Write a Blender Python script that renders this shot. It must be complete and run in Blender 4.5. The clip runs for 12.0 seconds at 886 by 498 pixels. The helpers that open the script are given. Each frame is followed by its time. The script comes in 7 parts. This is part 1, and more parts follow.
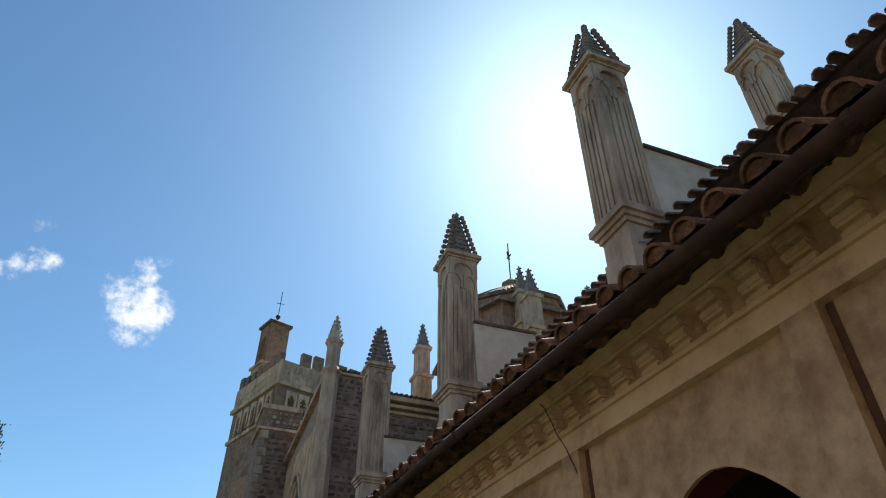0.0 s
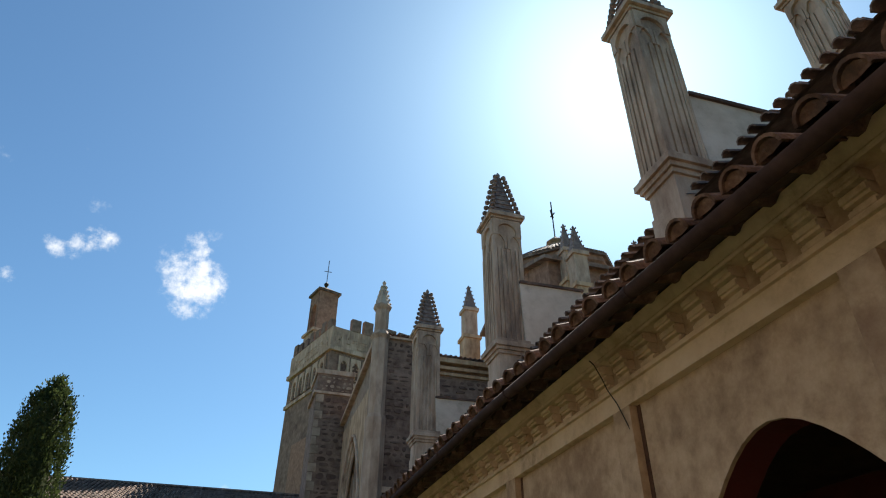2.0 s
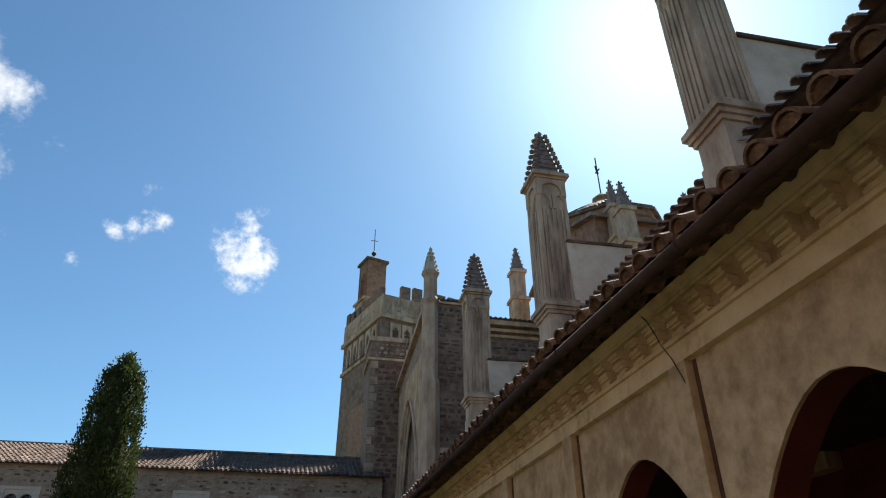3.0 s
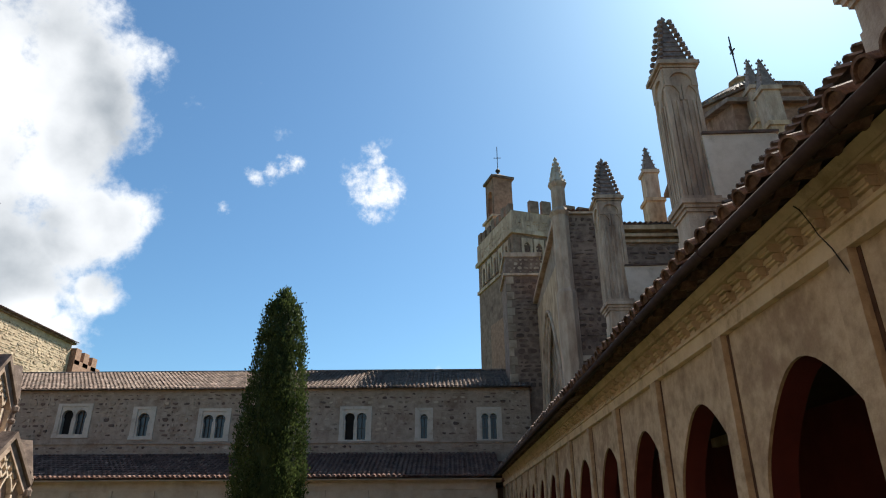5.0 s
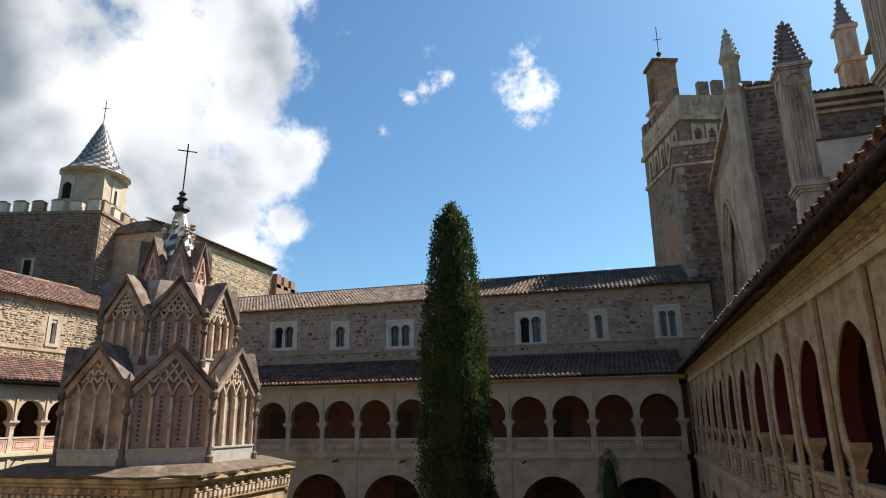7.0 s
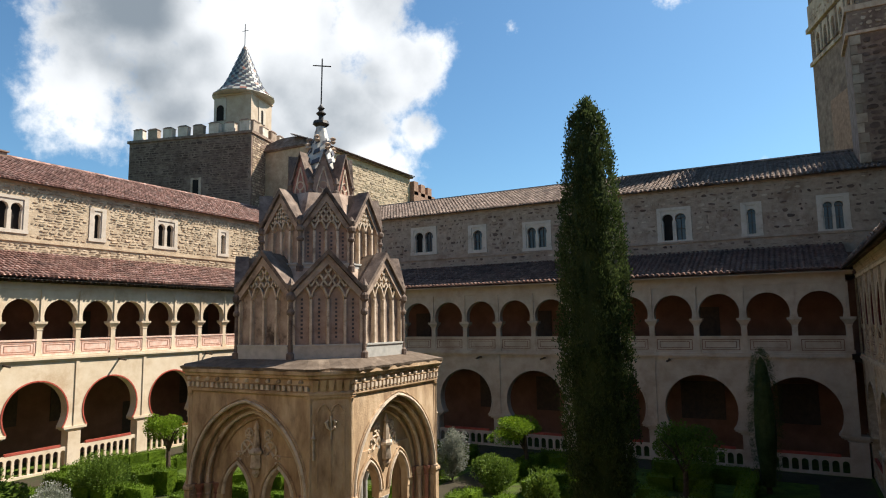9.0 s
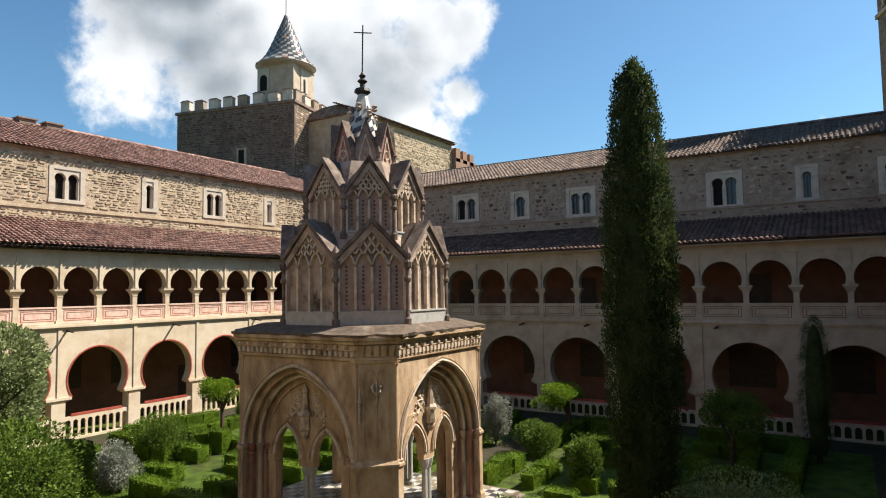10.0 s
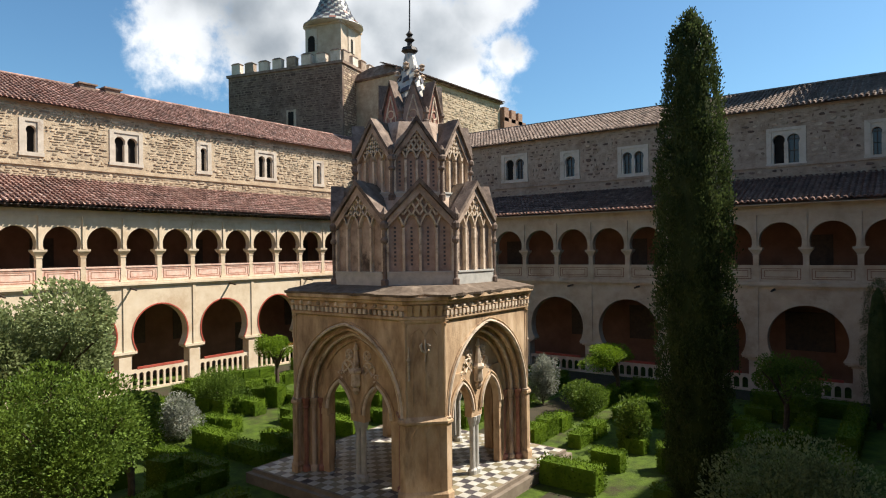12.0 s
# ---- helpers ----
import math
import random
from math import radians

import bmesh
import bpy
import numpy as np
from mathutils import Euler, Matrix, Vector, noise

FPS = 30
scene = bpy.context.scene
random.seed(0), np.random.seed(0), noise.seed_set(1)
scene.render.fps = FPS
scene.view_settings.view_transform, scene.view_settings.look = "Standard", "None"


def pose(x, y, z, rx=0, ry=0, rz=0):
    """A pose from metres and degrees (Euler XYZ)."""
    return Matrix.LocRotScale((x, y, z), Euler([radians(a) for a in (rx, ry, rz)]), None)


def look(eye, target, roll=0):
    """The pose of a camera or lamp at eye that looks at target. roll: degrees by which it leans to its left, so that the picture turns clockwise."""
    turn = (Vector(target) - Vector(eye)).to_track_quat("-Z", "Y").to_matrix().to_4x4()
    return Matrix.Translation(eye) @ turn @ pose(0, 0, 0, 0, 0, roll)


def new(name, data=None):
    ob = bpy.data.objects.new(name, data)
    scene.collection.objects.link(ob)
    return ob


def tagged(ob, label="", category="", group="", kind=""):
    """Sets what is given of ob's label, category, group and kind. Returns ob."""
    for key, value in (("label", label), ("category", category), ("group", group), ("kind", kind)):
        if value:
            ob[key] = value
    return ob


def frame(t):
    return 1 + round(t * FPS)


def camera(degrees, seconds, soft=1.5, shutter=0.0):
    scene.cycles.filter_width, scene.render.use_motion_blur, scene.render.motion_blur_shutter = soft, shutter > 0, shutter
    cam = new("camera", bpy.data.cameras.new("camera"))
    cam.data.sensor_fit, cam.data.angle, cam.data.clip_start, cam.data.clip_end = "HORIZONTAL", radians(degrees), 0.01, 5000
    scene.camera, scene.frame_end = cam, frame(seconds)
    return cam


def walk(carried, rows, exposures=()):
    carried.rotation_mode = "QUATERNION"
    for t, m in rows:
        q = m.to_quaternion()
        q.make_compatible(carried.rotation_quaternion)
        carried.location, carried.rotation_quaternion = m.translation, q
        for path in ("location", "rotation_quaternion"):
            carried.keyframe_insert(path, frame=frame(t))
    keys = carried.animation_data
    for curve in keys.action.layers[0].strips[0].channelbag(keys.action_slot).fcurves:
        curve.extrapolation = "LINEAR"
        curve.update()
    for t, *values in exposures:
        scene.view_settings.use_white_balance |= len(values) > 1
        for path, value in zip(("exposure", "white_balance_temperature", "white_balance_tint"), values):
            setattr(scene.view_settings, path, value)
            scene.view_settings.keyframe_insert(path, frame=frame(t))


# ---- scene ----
cam = camera(69.84, 12.0, soft=1.1)
# yaw to the left, pitch up, roll; the camera turns on its stand
EYE = (-2.256, -33.969, 7.403)
TURNS = [
    (0.0, -21.96, 37.46, 0.13),
    (0.5, -21.39, 36.96, 0.44),
    (1.0, -20.18, 36.30, 0.54),
    (1.5, -18.89, 35.34, 0.47),
    (2.0, -17.17, 34.06, 0.33),
    (2.5, -15.02, 32.41, 0.10),
    (3.0, -12.34, 30.83, -0.16),
    (5.0, 0.56, 23.37, -0.29),
    (5.5, 4.40, 21.05, -0.34),
    (6.0, 8.45, 18.66, -0.43),
    (6.5, 12.15, 17.00, -0.60),
    (7.0, 16.07, 15.15, -0.76),
    (9.0, 28.53, 6.56, -0.86),
    (9.5, 30.57, 5.07, -0.89),
    (10.0, 32.42, 3.66, -0.89),
    (10.5, 34.02, 2.41, -0.86),
    (11.0, 35.42, 1.33, -0.82),
    (11.5, 36.29, 0.67, -0.79),
    (12.0, 36.79, 0.19, -0.74),
]


def turned(yaw, pitch, roll):
    return Matrix.Translation(EYE) @ Euler((0, 0, radians(yaw))).to_matrix().to_4x4() @ pose(0, 0, 0, 90 + pitch) @ pose(0, 0, 0, 0, 0, roll)


walk(cam, [(t, turned(y, p, r)) for t, y, p, r in TURNS])

# ---------------------------------------------------------------- light
SUN_AZ, SUN_EL = 38.75, 47.6          # degrees right of +y, above the horizon
scene.view_settings.exposure = 1.0
world = bpy.data.worlds.new("world")
scene.world = world
world.use_nodes = True


def toward(az, el):
    a, e = radians(az), radians(el)
    return Vector((math.sin(a) * math.cos(e), math.cos(a) * math.cos(e), math.sin(e)))


def build_sky():
    nt = world.node_tree
    nt.nodes.clear()
    N, K = nt.nodes.new, nt.links.new
    sky = N("ShaderNodeTexSky")
    sky.sky_type, sky.sun_disc = "NISHITA", False
    sky.sun_elevation, sky.sun_rotation = radians(SUN_EL), radians(SUN_AZ)
    sky.air_density, sky.dust_density, sky.ozone_density = 1.0, 0.75, 1.0
    co = N("ShaderNodeTexCoord")

    def math_node(op, a, b=None, clamp=False):
        n = N("ShaderNodeMath")
        n.operation, n.use_clamp = op, clamp
        for i, v in enumerate((a, b)):
            if v is None:
                continue
            if hasattr(v, "links"):
                K(v, n.inputs[i])
            else:
                n.inputs[i].default_value = v
        return n.outputs[0]

    # the banks of cloud: broad patches of directions, broken up by noise
    def patch(az, el, size, soft):
        d = N("ShaderNodeVectorMath")
        d.operation = "DISTANCE"
        K(co.outputs["Generated"], d.inputs[0])
        d.inputs[1].default_value = toward(az, el)
        r = N("ShaderNodeMapRange")
        r.interpolation_type = "SMOOTHSTEP"
        K(d.outputs["Value"], r.inputs["Value"])
        r.inputs["From Min"].default_value, r.inputs["From Max"].default_value = size + soft, max(size - soft, 0)
        return r.outputs["Result"]

    big = small = None
    for az, el, size, soft in CLOUDS:
        p = patch(az, el, size, soft)
        big = p if big is None else math_node("MAXIMUM", big, p)
    for az, el, size, soft in TUFTS:
        p = patch(az, el, size, soft)
        small = p if small is None else math_node("MAXIMUM", small, p)

    def noise_node(scale, detail, rough, z=0.0):
        mp = N("ShaderNodeMapping")
        mp.inputs["Location"].default_value = (z, z * 0.3, z * 0.7)
        K(co.outputs["Generated"], mp.inputs["Vector"])
        n = N("ShaderNodeTexNoise")
        n.inputs["Scale"].default_value, n.inputs["Detail"].default_value, n.inputs["Roughness"].default_value = scale, detail, rough
        K(mp.outputs["Vector"], n.inputs["Vector"])
        return n.outputs["Fac"]

    lumps, wisps = noise_node(9.0, 8.0, 0.62, 3.1), noise_node(26.0, 7.0, 0.6, 1.7)
    field = math_node("ADD", math_node("MULTIPLY", lumps, 0.75), math_node("MULTIPLY", wisps, 0.25))
    edge = N("ShaderNodeMapRange")
    edge.interpolation_type = "SMOOTHSTEP"
    K(math_node("ADD", math_node("MULTIPLY", big, 0.62), math_node("MULTIPLY", math_node("SUBTRACT", field, 0.5), 1.7)), edge.inputs["Value"])
    edge.inputs["From Min"].default_value, edge.inputs["From Max"].default_value = 0.24, 0.56
    fluff = math_node("ADD", math_node("MULTIPLY", noise_node(17.0, 8.0, 0.68, 5.9), 0.7), math_node("MULTIPLY", noise_node(48.0, 6.0, 0.6, 2.2), 0.3))
    tuft = N("ShaderNodeMapRange")
    tuft.interpolation_type = "SMOOTHSTEP"
    K(math_node("ADD", math_node("MULTIPLY", small, 0.5), math_node("MULTIPLY", math_node("SUBTRACT", fluff, 0.5), 1.9)), tuft.inputs["Value"])
    tuft.inputs["From Min"].default_value, tuft.inputs["From Max"].default_value = 0.28, 0.72
    cover = math_node("MULTIPLY", math_node("MAXIMUM", edge.outputs["Result"], math_node("MULTIPLY", tuft.outputs["Result"], math_node("MULTIPLY", small, 1.6, True))), 0.97)
    shade = N("ShaderNodeMapRange")
    shade.interpolation_type = "SMOOTHSTEP"
    K(math_node("ADD", noise_node(4.2, 3.0, 0.5, 7.3), math_node("MULTIPLY", wisps, 0.08)), shade.inputs["Value"])
    shade.inputs["From Min"].default_value, shade.inputs["From Max"].default_value = 0.42, 0.70
    tint = N("ShaderNodeMix")
    tint.data_type = "RGBA"
    deep = N("ShaderNodeMapRange")
    deep.interpolation_type = "SMOOTHSTEP"
    K(math_node("ADD", big, math_node("MULTIPLY", math_node("SUBTRACT", lumps, 0.5), 0.5)), deep.inputs["Value"])
    deep.inputs["From Min"].default_value, deep.inputs["From Max"].default_value = 0.45, 1.0
    K(math_node("MULTIPLY", shade.outputs["Result"], deep.outputs["Result"]), tint.inputs["Factor"])
    tint.inputs["A"].default_value, tint.inputs["B"].default_value = (9.0, 9.2, 9.4, 1), (2.3, 2.7, 3.1, 1)
    mix = N("ShaderNodeMix")
    mix.data_type = "RGBA"
    K(cover, mix.inputs["Factor"])
    hue = N("ShaderNodeMix")
    hue.data_type, hue.blend_type = "RGBA", "MULTIPLY"
    hue.inputs["Factor"].default_value = 1.0
    K(sky.outputs["Color"], hue.inputs["A"])
    hue.inputs["B"].default_value = SKY_TINT
    K(hue.outputs["Result"], mix.inputs["A"])
    K(tint.outputs["Result"], mix.inputs["B"])
    bg = N("ShaderNodeBackground")
    bg.inputs["Strength"].default_value = SKY
    K(mix.outputs["Result"], bg.inputs["Color"])
    out = N("ShaderNodeOutputWorld")
    K(bg.outputs["Background"], out.inputs["Surface"])


SKY = 0.063
SKY_TINT = (0.70, 1.03, 1.18, 1)
# azimuth, elevation, size, softness of each bank of cloud
CLOUDS = [(-48, 30, 0.27, 0.13), (-39.5, 29, 0.16, 0.08), (-41, 16, 0.16, 0.09), (-54.5, 21, 0.14, 0.09), (-50, 48, 0.2, 0.12), (-33, 22, 0.08, 0.06), (-30.5, 17.5, 0.03, 0.04)]
TUFTS = [(-9.3, 28.6, 0.03, 0.035), (-8.2, 28.2, 0.05, 0.04), (-6.8, 28.8, 0.042, 0.035), (-7.5, 31.8, 0.02, 0.025), (-7.9, 26.4, 0.018, 0.022), (-15.6, 30.2, 0.012, 0.022), (-16.6, 29.8, 0.016, 0.024), (-17.8, 29.3, 0.016, 0.024), (-19.2, 28.6, 0.014, 0.022), (-21.8, 25.5, 0.01, 0.02),
         (-1, 11.4, 0.02, 0.03), (-6, 11.0, 0.015, 0.025)]
build_sky()
sun = new("sun", bpy.data.lights.new("sun", "SUN"))
sun.data.energy, sun.data.angle, sun.data.color = 4.8, radians(0.55), (1.0, 0.94, 0.84)
sun.matrix_world = look(toward(SUN_AZ, SUN_EL) * 80, (0, 0, 0))

# ---------------------------------------------------------------- materials
def ramp_mat(name, stops, scale=1.0, detail=6.0, rough=0.9, metal=0.0, bump=0.3, grain=40.0, stain=None, stain_scale=0.5, jitter=0.0, stretch=(1, 1, 1)):
    """Noise through a colour ramp, a second, larger stain, fine bump; jitter varies it from object to object."""
    m = bpy.data.materials.new(name)
    m.use_nodes = True
    nt = m.node_tree
    N, K = nt.nodes.new, nt.links.new
    b = nt.nodes["Principled BSDF"]
    geo = N("ShaderNodeNewGeometry")
    mp = N("ShaderNodeMapping")
    mp.inputs["Scale"].default_value = stretch
    K(geo.outputs["Position"], mp.inputs["Vector"])
    n = N("ShaderNodeTexNoise")
    n.inputs["Scale"].default_value, n.inputs["Detail"].default_value, n.inputs["Roughness"].default_value = scale, detail, 0.65
    K(mp.outputs["Vector"], n.inputs["Vector"])
    r = N("ShaderNodeValToRGB")
    while len(r.color_ramp.elements) < len(stops):
        r.color_ramp.elements.new(0.5)
    for e, (p, c) in zip(r.color_ramp.elements, stops):
        e.position, e.color = p, (*c, 1)
    K(n.outputs["Fac"], r.inputs["Fac"])
    col = r.outputs["Color"]
    if stain:
        n2 = N("ShaderNodeTexNoise")
        n2.inputs["Scale"].default_value, n2.inputs["Detail"].default_value, n2.inputs["Roughness"].default_value = stain_scale, 7.0, 0.7
        K(mp.outputs["Vector"], n2.inputs["Vector"])
        mr = N("ShaderNodeMapRange")
        mr.interpolation_type = "SMOOTHSTEP"
        K(n2.outputs["Fac"], mr.inputs["Value"])
        mr.inputs["From Min"].default_value, mr.inputs["From Max"].default_value = 0.5, 0.72
        mx = N("ShaderNodeMix")
        mx.data_type = "RGBA"
        K(mr.outputs["Result"], mx.inputs["Factor"])
        K(col, mx.inputs["A"])
        mx.inputs["B"].default_value = (*stain, 1)
        col = mx.outputs["Result"]
    if jitter:
        oi, gi = N("ShaderNodeObjectInfo"), N("ShaderNodeNewGeometry")
        ad = N("ShaderNodeMath")
        ad.operation = "ADD"
        K(oi.outputs["Random"], ad.inputs[0])
        K(gi.outputs["Random Per Island"], ad.inputs[1])
        fr = N("ShaderNodeMath")
        fr.operation = "FRACT"
        K(ad.outputs[0], fr.inputs[0])
        ma = N("ShaderNodeMapRange")
        K(fr.outputs[0], ma.inputs["Value"])
        ma.inputs["To Min"].default_value, ma.inputs["To Max"].default_value = 1 - jitter, 1 + jitter
        hs = N("ShaderNodeHueSaturation")
        K(ma.outputs["Result"], hs.inputs["Value"])
        K(col, hs.inputs["Color"])
        col = hs.outputs["Color"]
    K(col, b.inputs["Base Color"])
    b.inputs["Roughness"].default_value, b.inputs["Metallic"].default_value = rough, metal
    if rough > 0.8:
        b.inputs["Specular IOR Level"].default_value = 0.2
    if bump:
        n3 = N("ShaderNodeTexNoise")
        n3.inputs["Scale"].default_value, n3.inputs["Detail"].default_value = grain, 5.0
        K(geo.outputs["Position"], n3.inputs["Vector"])
        bp = N("ShaderNodeBump")
        bp.inputs["Strength"].default_value, bp.inputs["Distance"].default_value = bump, 0.03
        K(n3.outputs["Fac"], bp.inputs["Height"])
        K(bp.outputs["Normal"], b.inputs["Normal"])
    return m


# One plaster: PLASTER and PLASTER_EAST darkened for shaded wings, PLASTER_SUN brightened for sun.
PLASTER_EAST = ramp_mat("ochre_old_plaster", [(0.28, (0.29, 0.205, 0.13)), (0.5, (0.48, 0.36, 0.235)), (0.74, (0.63, 0.495, 0.335))], 5.0, stain=(0.30, 0.20, 0.13), stain_scale=1.1, bump=0.6, grain=14)
PLASTER_PALE = ramp_mat("worn_yellow_plaster", [(0.3, (0.52, 0.395, 0.245)), (0.5, (0.68, 0.54, 0.36)), (0.74, (0.76, 0.63, 0.45))], 3.0, stain=(0.34, 0.24, 0.15), stain_scale=1.6, bump=0.5, grain=18)
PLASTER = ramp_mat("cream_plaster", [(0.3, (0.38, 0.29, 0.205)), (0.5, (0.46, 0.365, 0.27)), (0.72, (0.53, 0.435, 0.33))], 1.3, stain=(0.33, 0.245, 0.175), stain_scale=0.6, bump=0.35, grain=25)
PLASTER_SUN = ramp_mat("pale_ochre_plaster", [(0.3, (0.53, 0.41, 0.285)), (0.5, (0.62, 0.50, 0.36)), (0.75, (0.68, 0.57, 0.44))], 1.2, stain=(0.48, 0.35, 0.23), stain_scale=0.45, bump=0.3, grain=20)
PINK = ramp_mat("pink_painted_plaster", [(0.35, (0.60, 0.36, 0.28)), (0.6, (0.72, 0.52, 0.42))], 3.0, bump=0.2)
RED = ramp_mat("red_ochre_paint", [(0.35, (0.30, 0.055, 0.035)), (0.65, (0.40, 0.09, 0.06))], 3.0, bump=0.2)
FADED_RED = ramp_mat("faded_red_line_paint", [(0.35, (0.40, 0.20, 0.14)), (0.65, (0.52, 0.31, 0.23))], 3.0, bump=0.2)
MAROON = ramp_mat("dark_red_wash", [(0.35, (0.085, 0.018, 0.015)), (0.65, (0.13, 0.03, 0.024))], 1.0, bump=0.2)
BROWNLINE = ramp_mat("red_brown_line_paint", [(0.35, (0.075, 0.04, 0.024)), (0.65, (0.14, 0.08, 0.05))], 4.0, bump=0.2)
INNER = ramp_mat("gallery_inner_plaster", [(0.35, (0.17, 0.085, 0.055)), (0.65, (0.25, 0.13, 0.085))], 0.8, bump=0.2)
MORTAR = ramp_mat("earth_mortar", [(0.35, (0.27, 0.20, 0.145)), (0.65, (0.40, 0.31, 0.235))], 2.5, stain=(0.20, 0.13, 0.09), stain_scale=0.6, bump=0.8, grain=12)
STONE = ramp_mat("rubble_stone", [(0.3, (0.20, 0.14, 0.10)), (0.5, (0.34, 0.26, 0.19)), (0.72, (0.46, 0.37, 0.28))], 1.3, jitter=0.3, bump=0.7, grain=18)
# STONE and MORTAR again for sunlit walls, with that brightness put into the colour.
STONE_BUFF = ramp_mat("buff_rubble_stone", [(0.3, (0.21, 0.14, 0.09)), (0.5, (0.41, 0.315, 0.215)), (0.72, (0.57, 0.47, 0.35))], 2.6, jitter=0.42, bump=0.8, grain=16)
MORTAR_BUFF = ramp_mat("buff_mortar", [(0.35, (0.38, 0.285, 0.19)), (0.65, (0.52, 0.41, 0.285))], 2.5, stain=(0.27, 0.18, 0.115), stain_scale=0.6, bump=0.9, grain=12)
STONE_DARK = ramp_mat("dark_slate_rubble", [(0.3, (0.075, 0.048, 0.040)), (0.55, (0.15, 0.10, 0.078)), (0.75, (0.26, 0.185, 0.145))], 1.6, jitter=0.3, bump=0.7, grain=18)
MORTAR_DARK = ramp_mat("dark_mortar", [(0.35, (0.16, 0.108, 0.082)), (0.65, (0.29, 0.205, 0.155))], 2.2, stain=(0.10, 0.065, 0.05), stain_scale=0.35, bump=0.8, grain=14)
GREY = ramp_mat("weathered_limestone", [(0.3, (0.27, 0.18, 0.125)), (0.5, (0.46, 0.34, 0.245)), (0.72, (0.62, 0.49, 0.375))], 1.9, stain=(0.17, 0.125, 0.10), stain_scale=0.9, bump=0.7, grain=16, stretch=(1, 1, 0.3))
TIER_DARK = ramp_mat("blackened_terracotta", [(0.3, (0.09, 0.065, 0.052)), (0.5, (0.19, 0.14, 0.11)), (0.72, (0.31, 0.24, 0.19))], 3.0, stain=(0.07, 0.052, 0.044), stain_scale=1.6, bump=0.5, grain=22)
TIER = ramp_mat("grey_brown_terracotta", [(0.3, (0.22, 0.155, 0.115)), (0.5, (0.40, 0.295, 0.225)), (0.72, (0.56, 0.44, 0.35))], 2.2, stain=(0.09, 0.065, 0.05), stain_scale=1.3, bump=0.5, grain=22)
TERRA = ramp_mat("ochre_terracotta", [(0.3, (0.27, 0.17, 0.10)), (0.5, (0.50, 0.345, 0.21)), (0.72, (0.66, 0.50, 0.34))], 2.2, stain=(0.17, 0.11, 0.07), stain_scale=0.9, bump=0.4, grain=22, stretch=(1, 1, 0.35))
TERRA_LIGHT = ramp_mat("pale_terracotta_tracery", [(0.3, (0.42, 0.325, 0.235)), (0.6, (0.68, 0.56, 0.43))], 3.0, stain=(0.20, 0.14, 0.095), stain_scale=1.6, bump=0.3)
SPIRE_TILE = ramp_mat("dark_scale_tile", [(0.3, (0.095, 0.06, 0.046)), (0.5, (0.19, 0.13, 0.10)), (0.72, (0.31, 0.235, 0.185))], 5.0, rough=0.6, bump=0.4)
TERRA_PINK = ramp_mat("faded_pink_terracotta", [(0.3, (0.28, 0.19, 0.145)), (0.6, (0.44, 0.325, 0.26))], 3.0, bump=0.3)
REDSHAFT = ramp_mat("red_glazed_shaft", [(0.35, (0.22, 0.08, 0.055)), (0.65, (0.34, 0.16, 0.11))], 4.0, rough=0.5, bump=0.2)
TILE = ramp_mat("clay_roof_tile", [(0.3, (0.11, 0.076, 0.058)), (0.5, (0.20, 0.142, 0.112)), (0.72, (0.33, 0.26, 0.215))], 2.2, stain=(0.10, 0.08, 0.065), stain_scale=0.9, jitter=0.3, bump=0.5, grain=14)
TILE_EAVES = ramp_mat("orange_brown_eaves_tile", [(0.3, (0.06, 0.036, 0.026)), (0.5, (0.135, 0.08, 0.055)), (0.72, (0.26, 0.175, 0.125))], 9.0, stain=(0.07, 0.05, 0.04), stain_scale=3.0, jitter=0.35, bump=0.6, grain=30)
TILE_RED = ramp_mat("red_clay_roof_tile", [(0.3, (0.15, 0.085, 0.065)), (0.5, (0.28, 0.155, 0.12)), (0.72, (0.43, 0.32, 0.27))], 2.6, stain=(0.13, 0.085, 0.07), stain_scale=0.8, jitter=0.38, bump=0.5, grain=14)
TILE_BROWN = ramp_mat("dark_brown_roof_tile", [(0.3, (0.13, 0.068, 0.048)), (0.5, (0.21, 0.115, 0.085)), (0.72, (0.34, 0.225, 0.17))], 2.4, stain=(0.09, 0.055, 0.042), stain_scale=0.9, jitter=0.3, bump=0.5, grain=14)
BRICK = ramp_mat("orange_brick", [(0.3, (0.20, 0.115, 0.08)), (0.6, (0.34, 0.21, 0.145))], 3.0, stain=(0.17, 0.09, 0.06), stain_scale=0.7, bump=0.4)
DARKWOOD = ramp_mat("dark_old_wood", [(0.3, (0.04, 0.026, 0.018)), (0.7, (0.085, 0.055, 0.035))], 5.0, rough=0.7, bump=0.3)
IRON = ramp_mat("dark_iron", [(0.3, (0.03, 0.028, 0.026)), (0.7, (0.06, 0.05, 0.045))], 8.0, rough=0.55, metal=0.6, bump=0.1)
GUTTER = ramp_mat("dull_brown_zinc", [(0.3, (0.032, 0.021, 0.018)), (0.7, (0.07, 0.046, 0.038))], 5.0, rough=0.95, metal=0.0, bump=0.1)
LEAD = ramp_mat("brown_weathered_slab", [(0.3, (0.085, 0.06, 0.042)), (0.7, (0.18, 0.135, 0.10))], 4.0, rough=0.95, stain=(0.26, 0.20, 0.15), stain_scale=1.5, bump=0.4)
MARBLE = ramp_mat("grey_marble_band", [(0.3, (0.33, 0.32, 0.29)), (0.7, (0.48, 0.46, 0.42))], 5.0, rough=0.6, bump=0.15)
WHITE_TILE = ramp_mat("white_glazed_tile", [(0.3, (0.38, 0.36, 0.31)), (0.7, (0.53, 0.51, 0.45))], 6.0, rough=0.4, stain=(0.26, 0.22, 0.17), stain_scale=1.4, jitter=0.1, bump=0.05)
